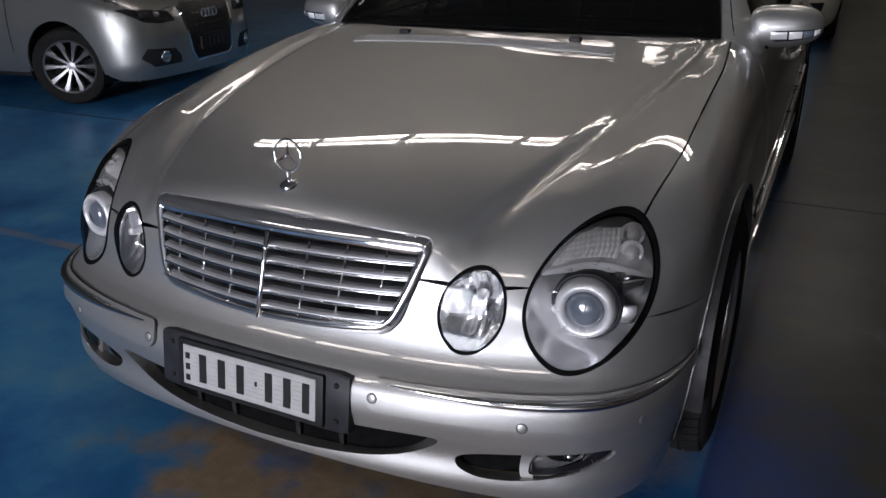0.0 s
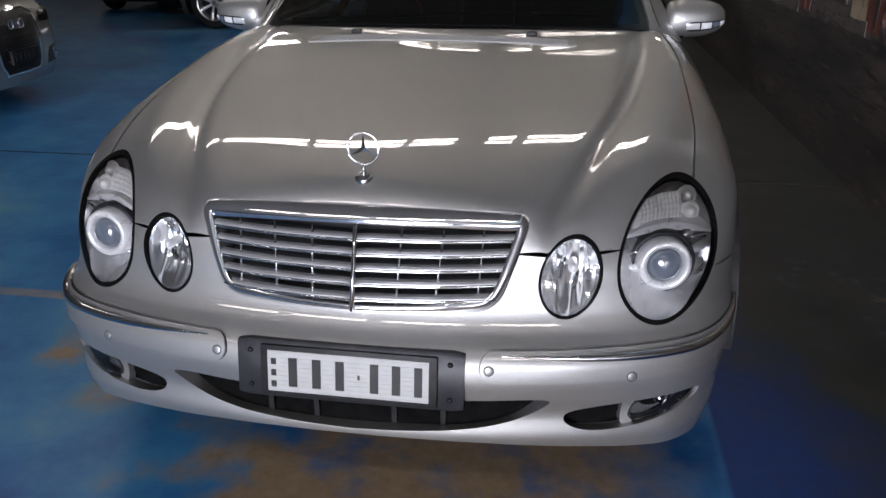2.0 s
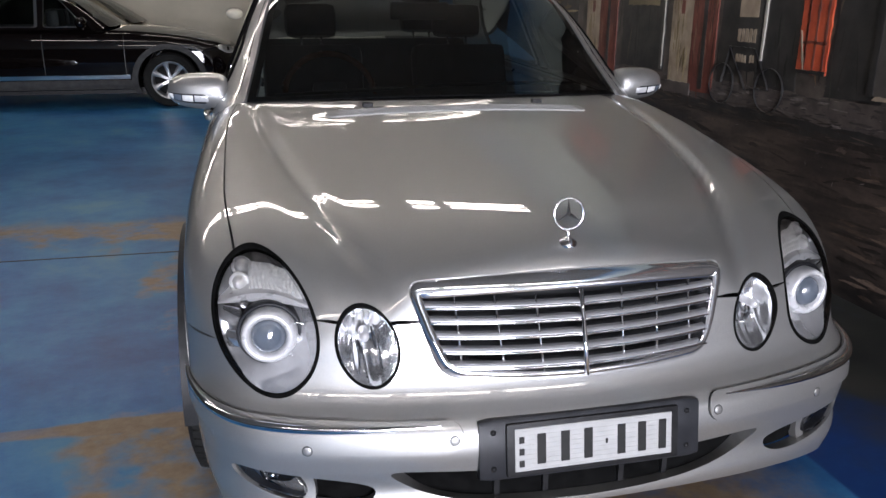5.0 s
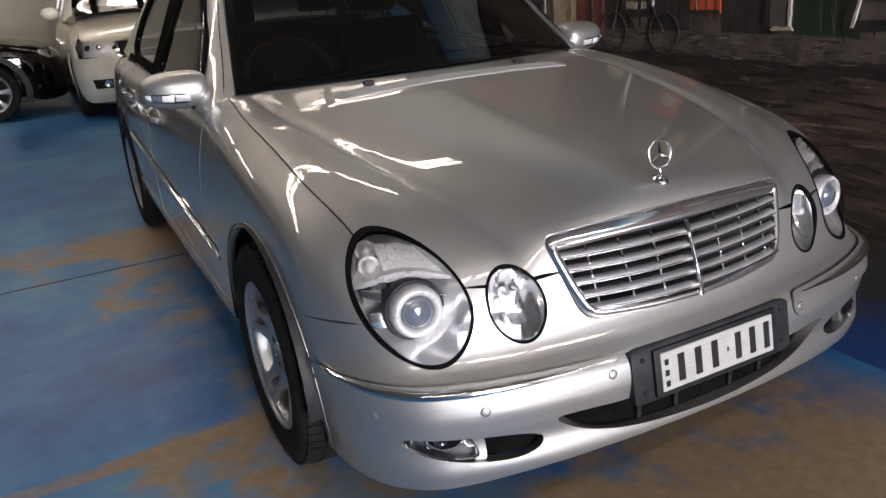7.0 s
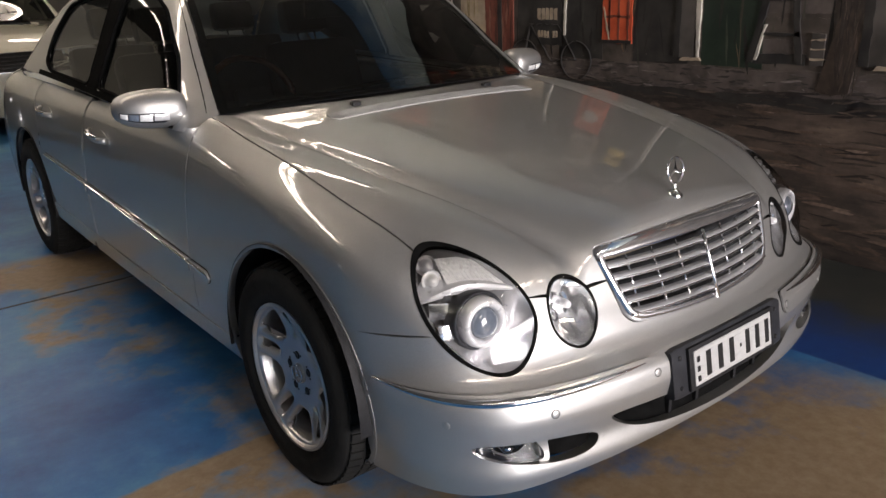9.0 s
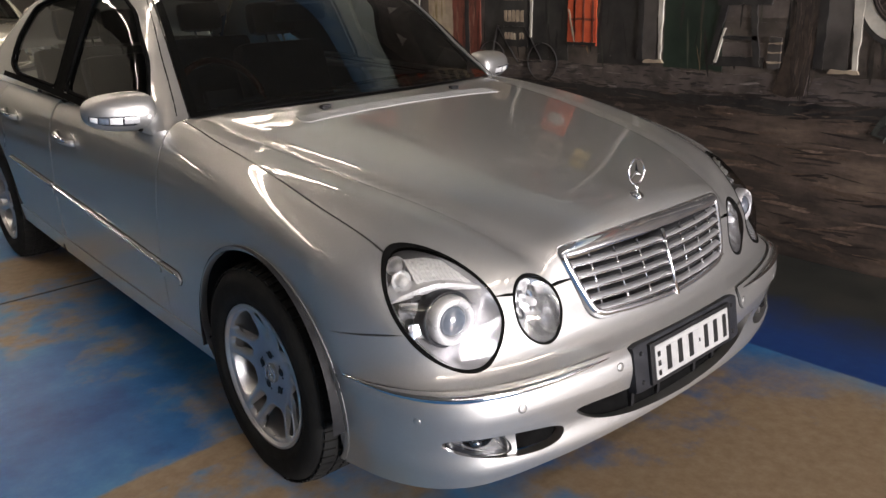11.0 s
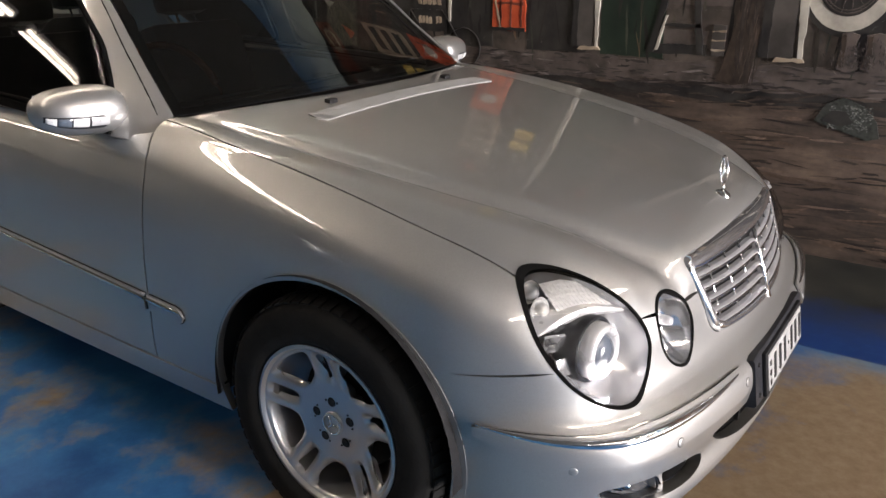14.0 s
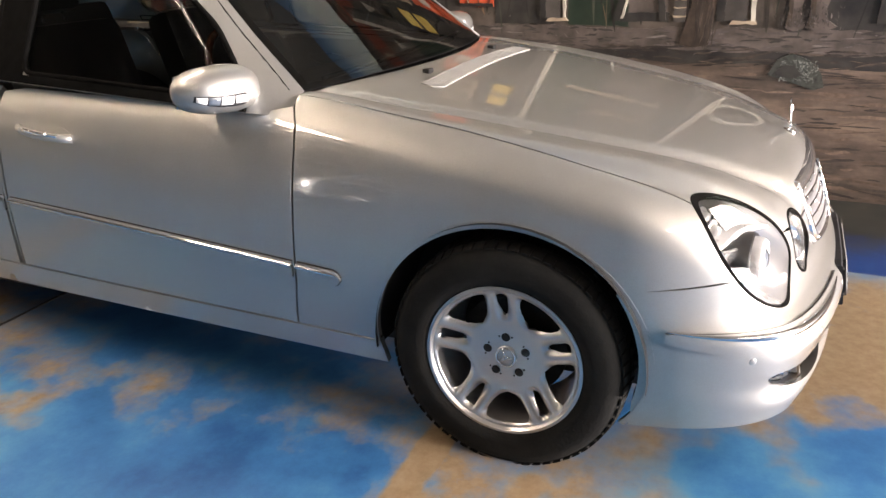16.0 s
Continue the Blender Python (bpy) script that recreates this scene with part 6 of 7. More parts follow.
    daub(mu, "pole_light", rect(3.435, 3.445, 0.92, 2.6), M_WHITE, "", 5)
    # grey columns with a white lit edge and a small foot
    for y, w, c in ((1.43, 0.032, 0.12), (0.42, 0.045, 0.15), (-0.34, 0.045, 0.15)):
        daub(mu, "column_shade", rect(y + w, y + w + c, 0.925, 3.0), M_COLUMN, "painted dark grey column", 6)
        daub(mu, "column_dark_edge", rect(y + w + c * 0.72, y + w + c, 0.925, 3.0), M_BLACK, "", 7)
        daub(mu, "post", [(y + 0.004, 0.930), (y + w * 0.5, 0.930), (y + w, 1.25), (y + w, 3.0), (y, 3.0), (y, 1.25)], M_WHITE, "painted white lit edge of a column", 7)
        daub(mu, "post_foot", [(y - 0.012, 0.912), (y + w + 0.085, 0.908), (y + w + 0.07, 0.926), (y, 0.930)], M_CREAM, "", 8)
    # leaning trunk and chair
    daub(mu, "trunk", [(0.645, 0.80), (0.72, 0.785), (0.80, 0.80), (0.76, 0.95), (0.72, 1.15), (0.675, 1.4), (0.62, 2.4), (0.47, 2.4), (0.555, 1.4), (0.60, 1.15), (0.625, 0.95)], M_BARK, "painted dark leaning tree trunk", 6)
    daub(mu, "stool_shade", rect(0.86, 1.16, 0.915, 0.965), M_BLACK, "", 4)
    for y0, y2, mm in ((1.125, 1.06, M_BLACK), (0.875, 0.915, M_BLACK)):
        daub(mu, "stool_leg", [(y0, 0.92), (y0 + 0.035, 0.92), (y2 + 0.032, 1.22), (y2, 1.22)], mm, "", 6)
    daub(mu, "stool_leg_light", [(1.105, 0.93), (1.120, 0.93), (1.078, 1.10), (1.066, 1.10)], M_WHITE, "painted white light on a stool leg", 7)
    daub(mu, "stool_rung", rect(0.90, 1.09, 1.045, 1.065), M_BLACK, "", 6)
    daub(mu, "stool_seat", rect(0.84, 1.12, 1.21, 1.26), M_BLACK, "painted dark stool", 7)
    daub(mu, "stool_top", rect(0.80, 1.02, 1.26, 1.285), M_CREAM, "", 7)
    daub(mu, "jar", rect(0.775, 0.835, 0.915, 1.06), M_COLUMN, "painted grey jar", 7)
    for z in (0.94, 0.985, 1.03):
        daub(mu, "jar_band", rect(0.772, 0.838, z, z + 0.008), M_CREAM, "", 8)
    # white-walled wheel
    for r0, mm, ly in ((0.27, M_BLACK, 5), (0.245, M_WHITE, 6), (0.180, M_BLACK, 7), (0.045, M_STONE, 9)):
        daub(mu, "painted_wheel", blob(0.265, 1.30, r0 * 0.78, r0, 36, 0.008, 4), mm, "painted white-walled wheel" if ly == 6 else "", ly)
    for r in (0.155, 0.168):
        daub(mu, "wheel_rim", [(0.265 + q * 0.78 * math.cos(a), 1.30 + q * math.sin(a)) for q, aa in ((r, np.linspace(0, 2 * math.pi, 33)), (r - 0.005, np.linspace(2 * math.pi, 0, 33))) for a in aa], M_STONE, "", 8)
    for k in range(18):
        a = 2 * math.pi * k / 18
        c, s = math.cos(a), math.sin(a)
        daub(mu, "wheel_spoke", [(0.265 + 0.03 * c - 0.005 * s, 1.30 + 0.04 * s + 0.005 * c), (0.265 + 0.03 * c + 0.005 * s, 1.30 + 0.04 * s - 0.005 * c), (0.265 + 0.124 * c, 1.30 + 0.16 * s)], M_STONE, "", 8)
    # two grey stumps under the wheel
    for y, w, k in ((0.235, 0.085, 0), (0.125, 0.105, 1)):
        rnd = random.Random(8 + k)
        edge = [(-0.5, 0.89), (-0.62 - 0.25 * k, 0.905), (-0.42, 0.94), (-0.36, 1.00), (-0.46, 1.045), (0.0, 1.058), (0.42, 1.045), (0.36, 0.99), (0.46, 0.93), (0.5, 0.895), (0.0, 0.885)]
        pts = [(y + w * u + rnd.uniform(-0.004, 0.004), z + rnd.uniform(-0.004, 0.004)) for u, z in edge]
        daub(mu, "stump", pts, M_STONE, "painted grey stump", 9)
        daub(mu, "stump_shade", [(y + w * u, z) for u, z in ((0.1, 0.90), (0.46, 0.91), (0.34, 0.99), (0.38, 1.04), (0.16, 1.045))], M_BARK, "", 10)
    # bundle of netting on the painted road
    daub(mu, "netting", [(0.33, 0.655), (0.28, 0.64), (0.21, 0.62), (0.10, 0.585), (0.05, 0.60), (0.07, 0.67), (0.13, 0.735), (0.22, 0.77), (0.29, 0.735)], M_NET, "painted grey bundle of netting", 4)
    daub(mu, "netting_shade", [(0.30, 0.655), (0.21, 0.64), (0.16, 0.66), (0.20, 0.71), (0.26, 0.71)], M_BLACK, "", 5)
    # brushwork of the painted road, kerb, shop fronts and far fence
    def spread(y0, y1, z0, z1, l0, l1, w0, w1, tilt=5.0):
        return lambda r: (r.uniform(y0, y1), r.uniform(z0, z1), r.uniform(l0, l1), r.uniform(w0, w1), r.gauss(0, tilt))
    brushwork(mu, "stump_brushwork", B_KERB, 150, lambda r: (0.17 + r.gauss(0, 0.065), 0.955 + r.gauss(0, 0.035), r.uniform(0.008, 0.025), r.uniform(0.003, 0.006), r.gauss(70, 25)), 24, 10.4)
    brushwork(mu, "road_brushwork", B_ROAD, 330, spread(-3.0, 1.6, 0.02, 0.70, 0.05, 0.30, 0.006, 0.022), 11, 1.0, "loose brown brushwork of the painted road")
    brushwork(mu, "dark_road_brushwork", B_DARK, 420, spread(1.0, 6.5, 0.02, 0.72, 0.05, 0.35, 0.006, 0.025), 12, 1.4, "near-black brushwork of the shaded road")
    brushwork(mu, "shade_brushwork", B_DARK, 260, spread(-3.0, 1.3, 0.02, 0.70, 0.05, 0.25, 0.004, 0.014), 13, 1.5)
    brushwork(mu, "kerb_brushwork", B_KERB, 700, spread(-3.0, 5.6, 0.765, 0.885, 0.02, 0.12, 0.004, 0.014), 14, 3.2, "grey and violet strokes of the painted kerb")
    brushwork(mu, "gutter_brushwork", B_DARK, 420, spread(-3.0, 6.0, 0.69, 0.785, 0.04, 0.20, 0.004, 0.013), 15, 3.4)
    brushwork(mu, "shop_brushwork", B_SHOP, 500, spread(-2.0, 5.3, 0.92, 2.3, 0.04, 0.28, 0.005, 0.02, 7.0), 16, 2.1, "dark upright strokes of the painted shop fronts", True)
    brushwork(mu, "fence_brushwork", B_FENCE, 800, spread(4.9, 9.5, 1.15, 2.4, 0.08, 0.5, 0.012, 0.04), 17, 3.2, "ochre strokes of the painted fence")
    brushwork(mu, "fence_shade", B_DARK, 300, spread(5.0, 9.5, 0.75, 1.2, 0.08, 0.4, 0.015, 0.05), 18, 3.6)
    for y, w in ((2.82, 0.27), (4.15, 0.30)):
        brushwork(mu, "column_brushwork", B_RED, 120, spread(y + 0.01, y + w, 0.85, 2.5, 0.08, 0.3, 0.006, 0.022, 3.0), 19, 4.2, "", True)
        brushwork(mu, "column_brushwork", B_FENCE, 90, spread(y + w + 0.02, y + w + 0.23, 0.85, 2.5, 0.06, 0.25, 0.005, 0.02, 3.0), 20, 4.2, "", True)
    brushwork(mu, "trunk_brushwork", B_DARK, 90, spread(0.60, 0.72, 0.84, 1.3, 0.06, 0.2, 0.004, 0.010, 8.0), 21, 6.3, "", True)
    brushwork(mu, "splash", B_KERB, 340, spread(0.6, 3.0, 0.50, 0.95, 0.003, 0.03, 0.0015, 0.005, 50.0), 22, 3.8, "pale flecks splashed over the painted road")["kind"] = "stuff"
    brushwork(mu, "netting_knots", B_NET, 240, spread(0.09, 0.27, 0.625, 0.735, 0.006, 0.013, 0.004, 0.007, 60.0), 23, 4.6)
    # faint bicycle against the shop front
    for y in (2.28, 2.72):
        ring = [(y + r * math.cos(a), 0.875 + r * 0.95 * math.sin(a)) for r, aa in ((0.12, np.linspace(0, 2 * math.pi, 41)), (0.116, np.linspace(2 * math.pi, 0, 41))) for a in aa]
        daub(mu, "bicycle_wheel", ring, M_BLACK, "faint painted bicycle wheel", 7)
    for p, q in (((2.28, 0.88), (2.42, 1.08)), ((2.42, 1.08), (2.66, 1.08)), ((2.66, 1.08), (2.72, 0.88)), ((2.48, 0.86), (2.66, 1.08)), ((2.28, 0.88), (2.48, 0.86))):
        daub(mu, "bicycle_frame", [p, q, (q[0] + 0.005, q[1] + 0.005), (p[0] + 0.005, p[1] + 0.005)], M_BLACK, "", 8)
    # painted sky above the roofs, the red fascia, bunting and upper signs
    sky_low = [(-6.0, 3.35), (0.9, 3.28), (1.6, 3.20), (2.1, 3.02), (2.5, 2.86), (3.2, 2.74), (5.0, 2.70), (9.5, 2.66)]
    edge_pts = [(y + 0.0, float(np.interp(y, *zip(*sky_low))) + 0.03 * math.sin(9 * y) + 0.02 * math.sin(23 * y)) for y in np.linspace(-6.0, 9.5, 120)]
    daub(mu, "painted_sky", edge_pts + [(9.5, 4.28), (-6.0, 4.28)], M_SKY, "pale green and blue painted sky", 2)
    daub(mu, "roof_edge", [(y, z + 0.02) for y, z in edge_pts] + [(y, z - 0.07) for y, z in edge_pts[::-1]], M_BLACK, "", 3)
    daub(mu, "red_fascia", ragged(-1.6, 2.0, 2.80, 3.04, 0.3, 0.006, 33), M_RED, "painted red fascia board", 4)
    for k in range(9):
        y = 1.85 - 0.36 * k
        outer = [(y + r * math.cos(a), 2.92 + r * math.sin(a)) for r, aa in ((0.085, np.linspace(0, 2 * math.pi, 25)), (0.055, np.linspace(2 * math.pi, 0, 25))) for a in aa]
        if k % 3 == 0:
            daub(mu, "fascia_ring", outer, M_CREAM, "", 5)
        else:
            daub(mu, "bar", rect(y - 0.035, y + 0.035, 2.84, 2.99), M_CREAM, "", 5)
    for k in range(15):
        y = 2.5 - 0.31 * k
        daub(mu, "pennant", [(y, 2.58), (y + 0.12, 2.58), (y + 0.06, 2.45)], (M_WHITE, M_WHITE, M_BRIGHT)[k % 3], "", 5)
    daub(mu, "sign_board", rect(1.84, 2.06, 1.72, 2.24), M_CREAM, "painted cream upright sign", 5)
    for k in range(3):
        daub(mu, "bar", rect(1.87, 2.03, 1.78 + 0.15 * k, 1.87 + 0.15 * k), M_BLACK, "", 6)
    daub(mu, "dark_window", rect(1.46, 1.80, 1.66, 2.14), M_BLACK, "", 5)
    for z in (1.72, 1.90):
        daub(mu, "lit_pane", rect(1.54, 1.72, z, z + 0.14), M_YELLOW, "painted yellow window pane", 6)
    for y0, y1, z in ((0.70, 1.28, 1.50), (0.68, 1.05, 1.80)):
        daub(mu, "pale_board", rect(y0, y1, z, z + 0.05), M_CREAM, "", 6)
    for y, z, w, h, mm in ((2.95, 2.3, 0.4, 0.3, M_CREAM), (3.6, 2.2, 0.8, 0.35, M_BRIGHT), (-0.6, 2.3, 0.6, 0.35, M_CREAM), (4.6, 2.3, 0.6, 0.3, M_WHITE)):
        daub(mu, "painted_sign", rect(y, y + w, z, z + h), mm, "", 5)
        daub(mu, "bar", rect(y + 0.06, y + w - 0.06, z + h * 0.4, z + h * 0.6), M_BLACK, "", 6)


mural()


# ---- the other cars ----
def parked_car(name, label, paint, at, L=4.6, W=0.90, nose_pts=((0.15, 0.10), (0.3, 0.02), (0.5, 0.0), (0.62, 0.03), (0.75, 0.10), (0.9, 0.3)),
               hood=((0, 0.68), (0.15, 0.76), (0.4, 0.84), (1.0, 0.94), (1.6, 0.98)), roof=((1.05, 0.90), (1.2, 1.0), (1.95, 1.40), (2.6, 1.46), (3.4, 1.42), (4.2, 1.0)),
               axle=0.85, base=2.7, tyre_r=0.32, belt=0.93, clad=None, lamps=None, grille_box=None, fog=None, round_lamps=False, chrome_line=False, rails=False, sillbar=False, steer=0):
    car = thing(name, label, "car", at=at)
    hc, rc = curve1(*zip(*(hood + ((L, hood[-1][1] + 0.02),)))), curve1(*zip(*roof))
    ns = curve1(*zip(*nose_pts))
    sin_ = curve1([0.1, 0.2, 0.32, 0.55, 0.75, 0.95, 1.1], [-0.10, -0.05, -0.015, 0.0, -0.012, -0.06, -0.16])

    def solid(p):
        x, y, z = np.abs(p[:, 0]), p[:, 1], p[:, 2]
        wy = W - 0.09 * np.clip((0.6 - y) / 0.6, 0, 1) ** 2 - 0.10 * np.clip((y - L + 0.8) / 0.8, 0, 1) ** 2
        g = smax(x - wy - sin_(z), 0.9 * (ns(z) + 0.17 * x ** 2 + 0.3 * x ** 8 - y), 0.18)
        g = smax(g, 0.9 * (y - L + 0.15 * x ** 2 + 0.15 * np.abs(z - 0.6)), 0.18)
        return smax(g, z - hc(y) + 0.09 * x ** 2, 0.09)

    def upper(p):
        x, y, z = np.abs(p[:, 0]), p[:, 1], p[:, 2]
        yy = y - 0.25 * x ** 2 * np.clip((2.2 - y) / 0.6, 0, 1)
        return smax(0.85 * (z - rc(yy) + 0.06 * x ** 2), x - (W - 0.06) + 0.42 * (z - belt), 0.10)
    side, front, top, ahead = Wrap(solid, 'side', 0.35, 0.5), Wrap(solid, 'front', 0.95), Wrap(solid, 'top', 0, 0.45), Wrap(solid, 'ahead', 0.95)
    ctop, cside = Wrap(upper, 'top', 0, 0.6), Wrap(upper, 'side', 0.1, 0.85)
    r = tyre_r + 0.055

    def arch(y, t0, t1, rr=r, n=18):
        return [(W, y + rr * math.cos(radians(a)), tyre_r + rr * math.sin(radians(a))) for a in np.linspace(t0, t1, n)]
    sf = lambda pts: [tuple(q) for q in side.flat(np.array(pts))]
    cf = lambda pts: [tuple(q) for q in cside.flat(np.array(pts))]
    ya, yb = axle, axle + base
    fx = W * 0.80
    for mir in (False, True):
        loop = [tuple(q) for q in top.lay([(W * 0.84, y) for y in np.linspace(0.40, L - 0.5, 22)])]
        tail = [(W * 0.86, L - 0.3, 0.8), (W * 0.86, L - 0.3, 0.28)]
        body_low = [(W, L - 0.45, 0.22)] + arch(yb, -10, 190) + [(W, y, 0.22) for y in np.linspace(yb - r - 0.05, ya + r + 0.05, 8)] + arch(ya, -10, 190)
        nose_e = [(W * 0.95, max(0.30, ya - r - 0.08), 0.24), (W * 0.9, 0.30, 0.5), (W * 0.88, 0.33, 0.68)]
        b = panel("side_body", side, sf(loop + tail + body_low + nose_e), paint, car, (), 0.045, 0, 0.02, mir)
        panel("wing_corner", side, sf([(W * 0.88, 0.27, 0.60), (W, 0.60, 0.60), (W, 0.60, 0.80), (W * 0.86, 0.30, 0.78)]), paint, b, (), 0.05, -0.004, 0.0, mir)
        s = -1 if mir else 1
        for y in (ya, yb):
            vs = [(s * x, y + (r + 0.01) * math.cos(radians(a)), tyre_r + (r + 0.01) * math.sin(radians(a))) for a in np.linspace(-20, 200, 20) for x in (0.5, W - 0.02)]
            mesh_object("wheel_liner", vs, [(2 * i, 2 * i + 1, 2 * i + 3, 2 * i + 2) for i in range(19)], DARK, b)
            if clad:
                panel("arch_trim", side, sf(arch(y, 205, -25, r + 0.065, 26) + arch(y, -25, 205, r - 0.004, 26)), clad, b, (), 0.04, 0.012, 0.02, mir, "grey plastic wheel-arch trim")
        if clad:
            panel("sill_trim", side, sf([(W, y, 0.235) for y in np.linspace(ya + r, yb - r, 8)] + [(W, y, 0.36) for y in np.linspace(yb - r, ya + r, 8)]), clad, b, (), 0.05, 0.012, 0.02, mir)
        if sillbar:
            panel("sill_bar", side, sf([(W, y, 0.375) for y in np.linspace(ya + r + 0.08, yb - r - 0.05, 8)] + [(W, y, 0.425) for y in np.linspace(yb - r - 0.05, ya + r + 0.08, 8)]), CHROME, b, (), 0.05, 0.022, 0.02, mir, "bright metal sill bar")
        ymid = (ya + yb) / 2 + 0.05
        for y in (ya + r + 0.12, ymid, yb - r + 0.18):
            q = [(W, y, z) for z in np.linspace(0.40 if y < ymid + 0.1 else 0.62, belt - 0.03, 6)]
            panel("door_gap", side, sf(q + [(a, bb + 0.008, c) for a, bb, c in q[::-1]]), INK, b, (), 0.05, 0.002, 0.0, mir)
        for y in (ymid - 0.22, yb - r + 0.02):
            panel("door_handle", side, sf([(W, y, 0.80), (W, y + 0.16, 0.805), (W, y + 0.16, 0.83), (W, y, 0.825)]), paint, b, (), 0.03, 0.025, 0.02, mir)
        # glass house
        y0, y1 = roof[1][0] + 0.22, roof[-1][0] - 0.05
        roof_edge = [(W * 0.66, y, float(rc(y)) - 0.03) for y in np.linspace(roof[2][0], roof[-2][0], 12)]
        low = [(W - 0.06, y, belt - 0.02) for y in np.linspace(y1, y0, 12)]
        pil = [(W * 0.78, roof[1][0] + 0.18, belt + 0.02)]
        wins = [[(W, y0 + 0.18, belt + 0.03), (W, ymid - 0.03, belt + 0.03), (0.6, ymid - 0.05, float(rc(ymid)) - 0.10), (0.6, roof[2][0] + 0.22, float(rc(roof[2][0] + 0.22)) - 0.10), (0.65, roof[2][0] - 0.05, float(rc(roof[2][0])) - 0.14)],
                [(W, ymid + 0.05, belt + 0.03), (W, yb - 0.12, belt + 0.03), (0.62, yb - 0.12, float(rc(yb - 0.1)) - 0.11), (0.6, ymid + 0.05, float(rc(ymid)) - 0.10)]]
        if rails:
            wins.append([(W, yb - 0.05, belt + 0.04), (W, y1 - 0.35, belt + 0.08), (0.62, y1 - 0.62, float(rc(y1 - 0.6)) - 0.12), (0.62, yb - 0.05, float(rc(yb)) - 0.11)])
        wl = [cf(soft_loop(np.array(w))) for w in wins]
        fr = panel("door_frames", cside, cf(roof_edge + low + pil), paint, car, wl, 0.05, 0.002, 0.015, mir)
        for w in wl:
            g = panel("side_window", cside, w, SIDEGLASS, fr, (), 0.07, -0.006, 0.0, mir)
            if chrome_line:
                c = np.mean(np.array(w), 0)
                panel("window_trim", cside, [tuple(c + (np.array(q) - c) * 1.03) for q in w], CHROME, g, [[tuple(c + (np.array(q) - c) * 0.97) for q in w]], 0.04, 0.006, 0.008, mir)
        if rails:
            vs, fs = tube_mesh([(s * 0.56, y, float(rc(y)) + 0.02 + 0.03 * math.sin(math.pi * i / 9)) for i, y in enumerate(np.linspace(roof[2][0] + 0.25, roof[-2][0] - 0.05, 10))], 0.016, 8)
            mesh_object("roof_rail", vs, fs, CHROME, fr)
        # door mirror
        bm = bmesh.new()
        bmesh.ops.create_icosphere(bm, subdivisions=3, radius=1.0, matrix=pose(s * (W + 0.06), y0 + 0.22, belt + 0.07) @ Matrix.Diagonal((0.11, 0.07, 0.075, 1)))
        part("door_mirror", bm, paint, car, smooth=True)
        # lamps
        if lamps:
            base_l = panel("headlamp", ahead, lamps, HOLDER if steer else LAMPGREY, car, (), 0.03, 0.003, 0.01, mir)
            panel("lens", ahead, [tuple(np.mean(np.array(lamps), 0) + (np.array(q) - np.mean(np.array(lamps), 0)) * 0.97) for q in lamps], LENS, base_l, (), 0.03, 0.012, 0.008, mir)
            c = np.mean(np.array(lamps), 0)
            for k in (-0.06, 0.05):
                q = ahead.lay([(c[0] + k, c[1])])[0]
                disc_along("bulb", (q[0], q[1] - 0.004, q[2]), (0.2, -1, 0.05), [(0.0, 0.012), (0.02, 0.010), (0.032, 0.002), (0.036, -0.01)], CHROME if k < 0 else DARK, base_l, mir, "", 16)
        corner = ahead.lay([(0.60, 0.60), (W - 0.05, 0.60), (W - 0.05, 0.775), (0.60, 0.775)]) if steer else None
        if steer:
            panel("lamp_corner", front, [tuple(q) for q in front.flat(corner)], paint, base_l, (), 0.04, -0.006, 0.0, mir)
        if fog:
            pk = panel("fog_recess", ahead, fog, DARK, car, (), 0.04, 0.004, 0.01, mir)
            c = ahead.lay([tuple(np.mean(np.array(fog), 0))])[0]
            disc_along("fog_lamp", (c[0], c[1] - 0.005, c[2]), (0.25, -1, 0), [(0.0, 0.004), (0.034, 0.004), (0.040, 0.010), (0.045, 0.002)], CHROME, pk, mir, "", 20)
        if round_lamps:
            for xx in (0.48, 0.66):
                c = ahead.lay([(xx, 0.66)])[0]
                disc_along("headlamp", (c[0], c[1] - 0.01, c[2]), (0.05, -1, 0), [(0.0, 0.02), (0.05, 0.015), (0.075, 0.004), (0.085, 0.012), (0.092, 0.0)], LAMPGREY, car, mir, "", 24)
        panel("tail_lamp", side, sf([(W * 0.9, L - 0.62, 0.78), (W * 0.9, L - 0.33, 0.76), (W * 0.86, L - 0.33, 0.90), (W * 0.86, L - 0.52, 0.93)]), TAIL, car, (), 0.04, 0.006, 0.01, mir)
    half = [(0, float(hc(0.10)) - 0.055), (0.3, float(hc(0.10)) - 0.06), (fx * 0.8, 0.70), (fx, 0.69)]
    f3 = ahead.lay(half)
    edge = np.concatenate([f3, np.array([(W * 0.88, 0.375, 0.69), (W * 0.9, 0.345, 0.5), (W * 0.95, max(0.345, ya - r - 0.045), 0.24)])])
    fu = [tuple(q) for q in front.flat(edge)]
    panel("front_bumper", front, mirror_loop(fu + [(fu[-1][0] * k, 0.20) for k in (0.9, 0.6, 0.3, 0.0)]), paint, car, (), 0.045, 0.002, 0.02)
    hoodl = [(q[0], q[1]) for q in f3] + [(W * 0.87, 0.33), (W * 0.87, 0.39)] + [(W * 0.855, y) for y in np.linspace(0.45, roof[1][0] + 0.15, 8)] + [(x, roof[1][0] - 0.02 + 0.25 * x * x) for x in np.linspace(W * 0.78, 0, 6)]
    panel("bonnet", top, mirror_loop(hoodl), paint, car, (), 0.05, 0.001, 0.02)
    sy = roof[1][0]
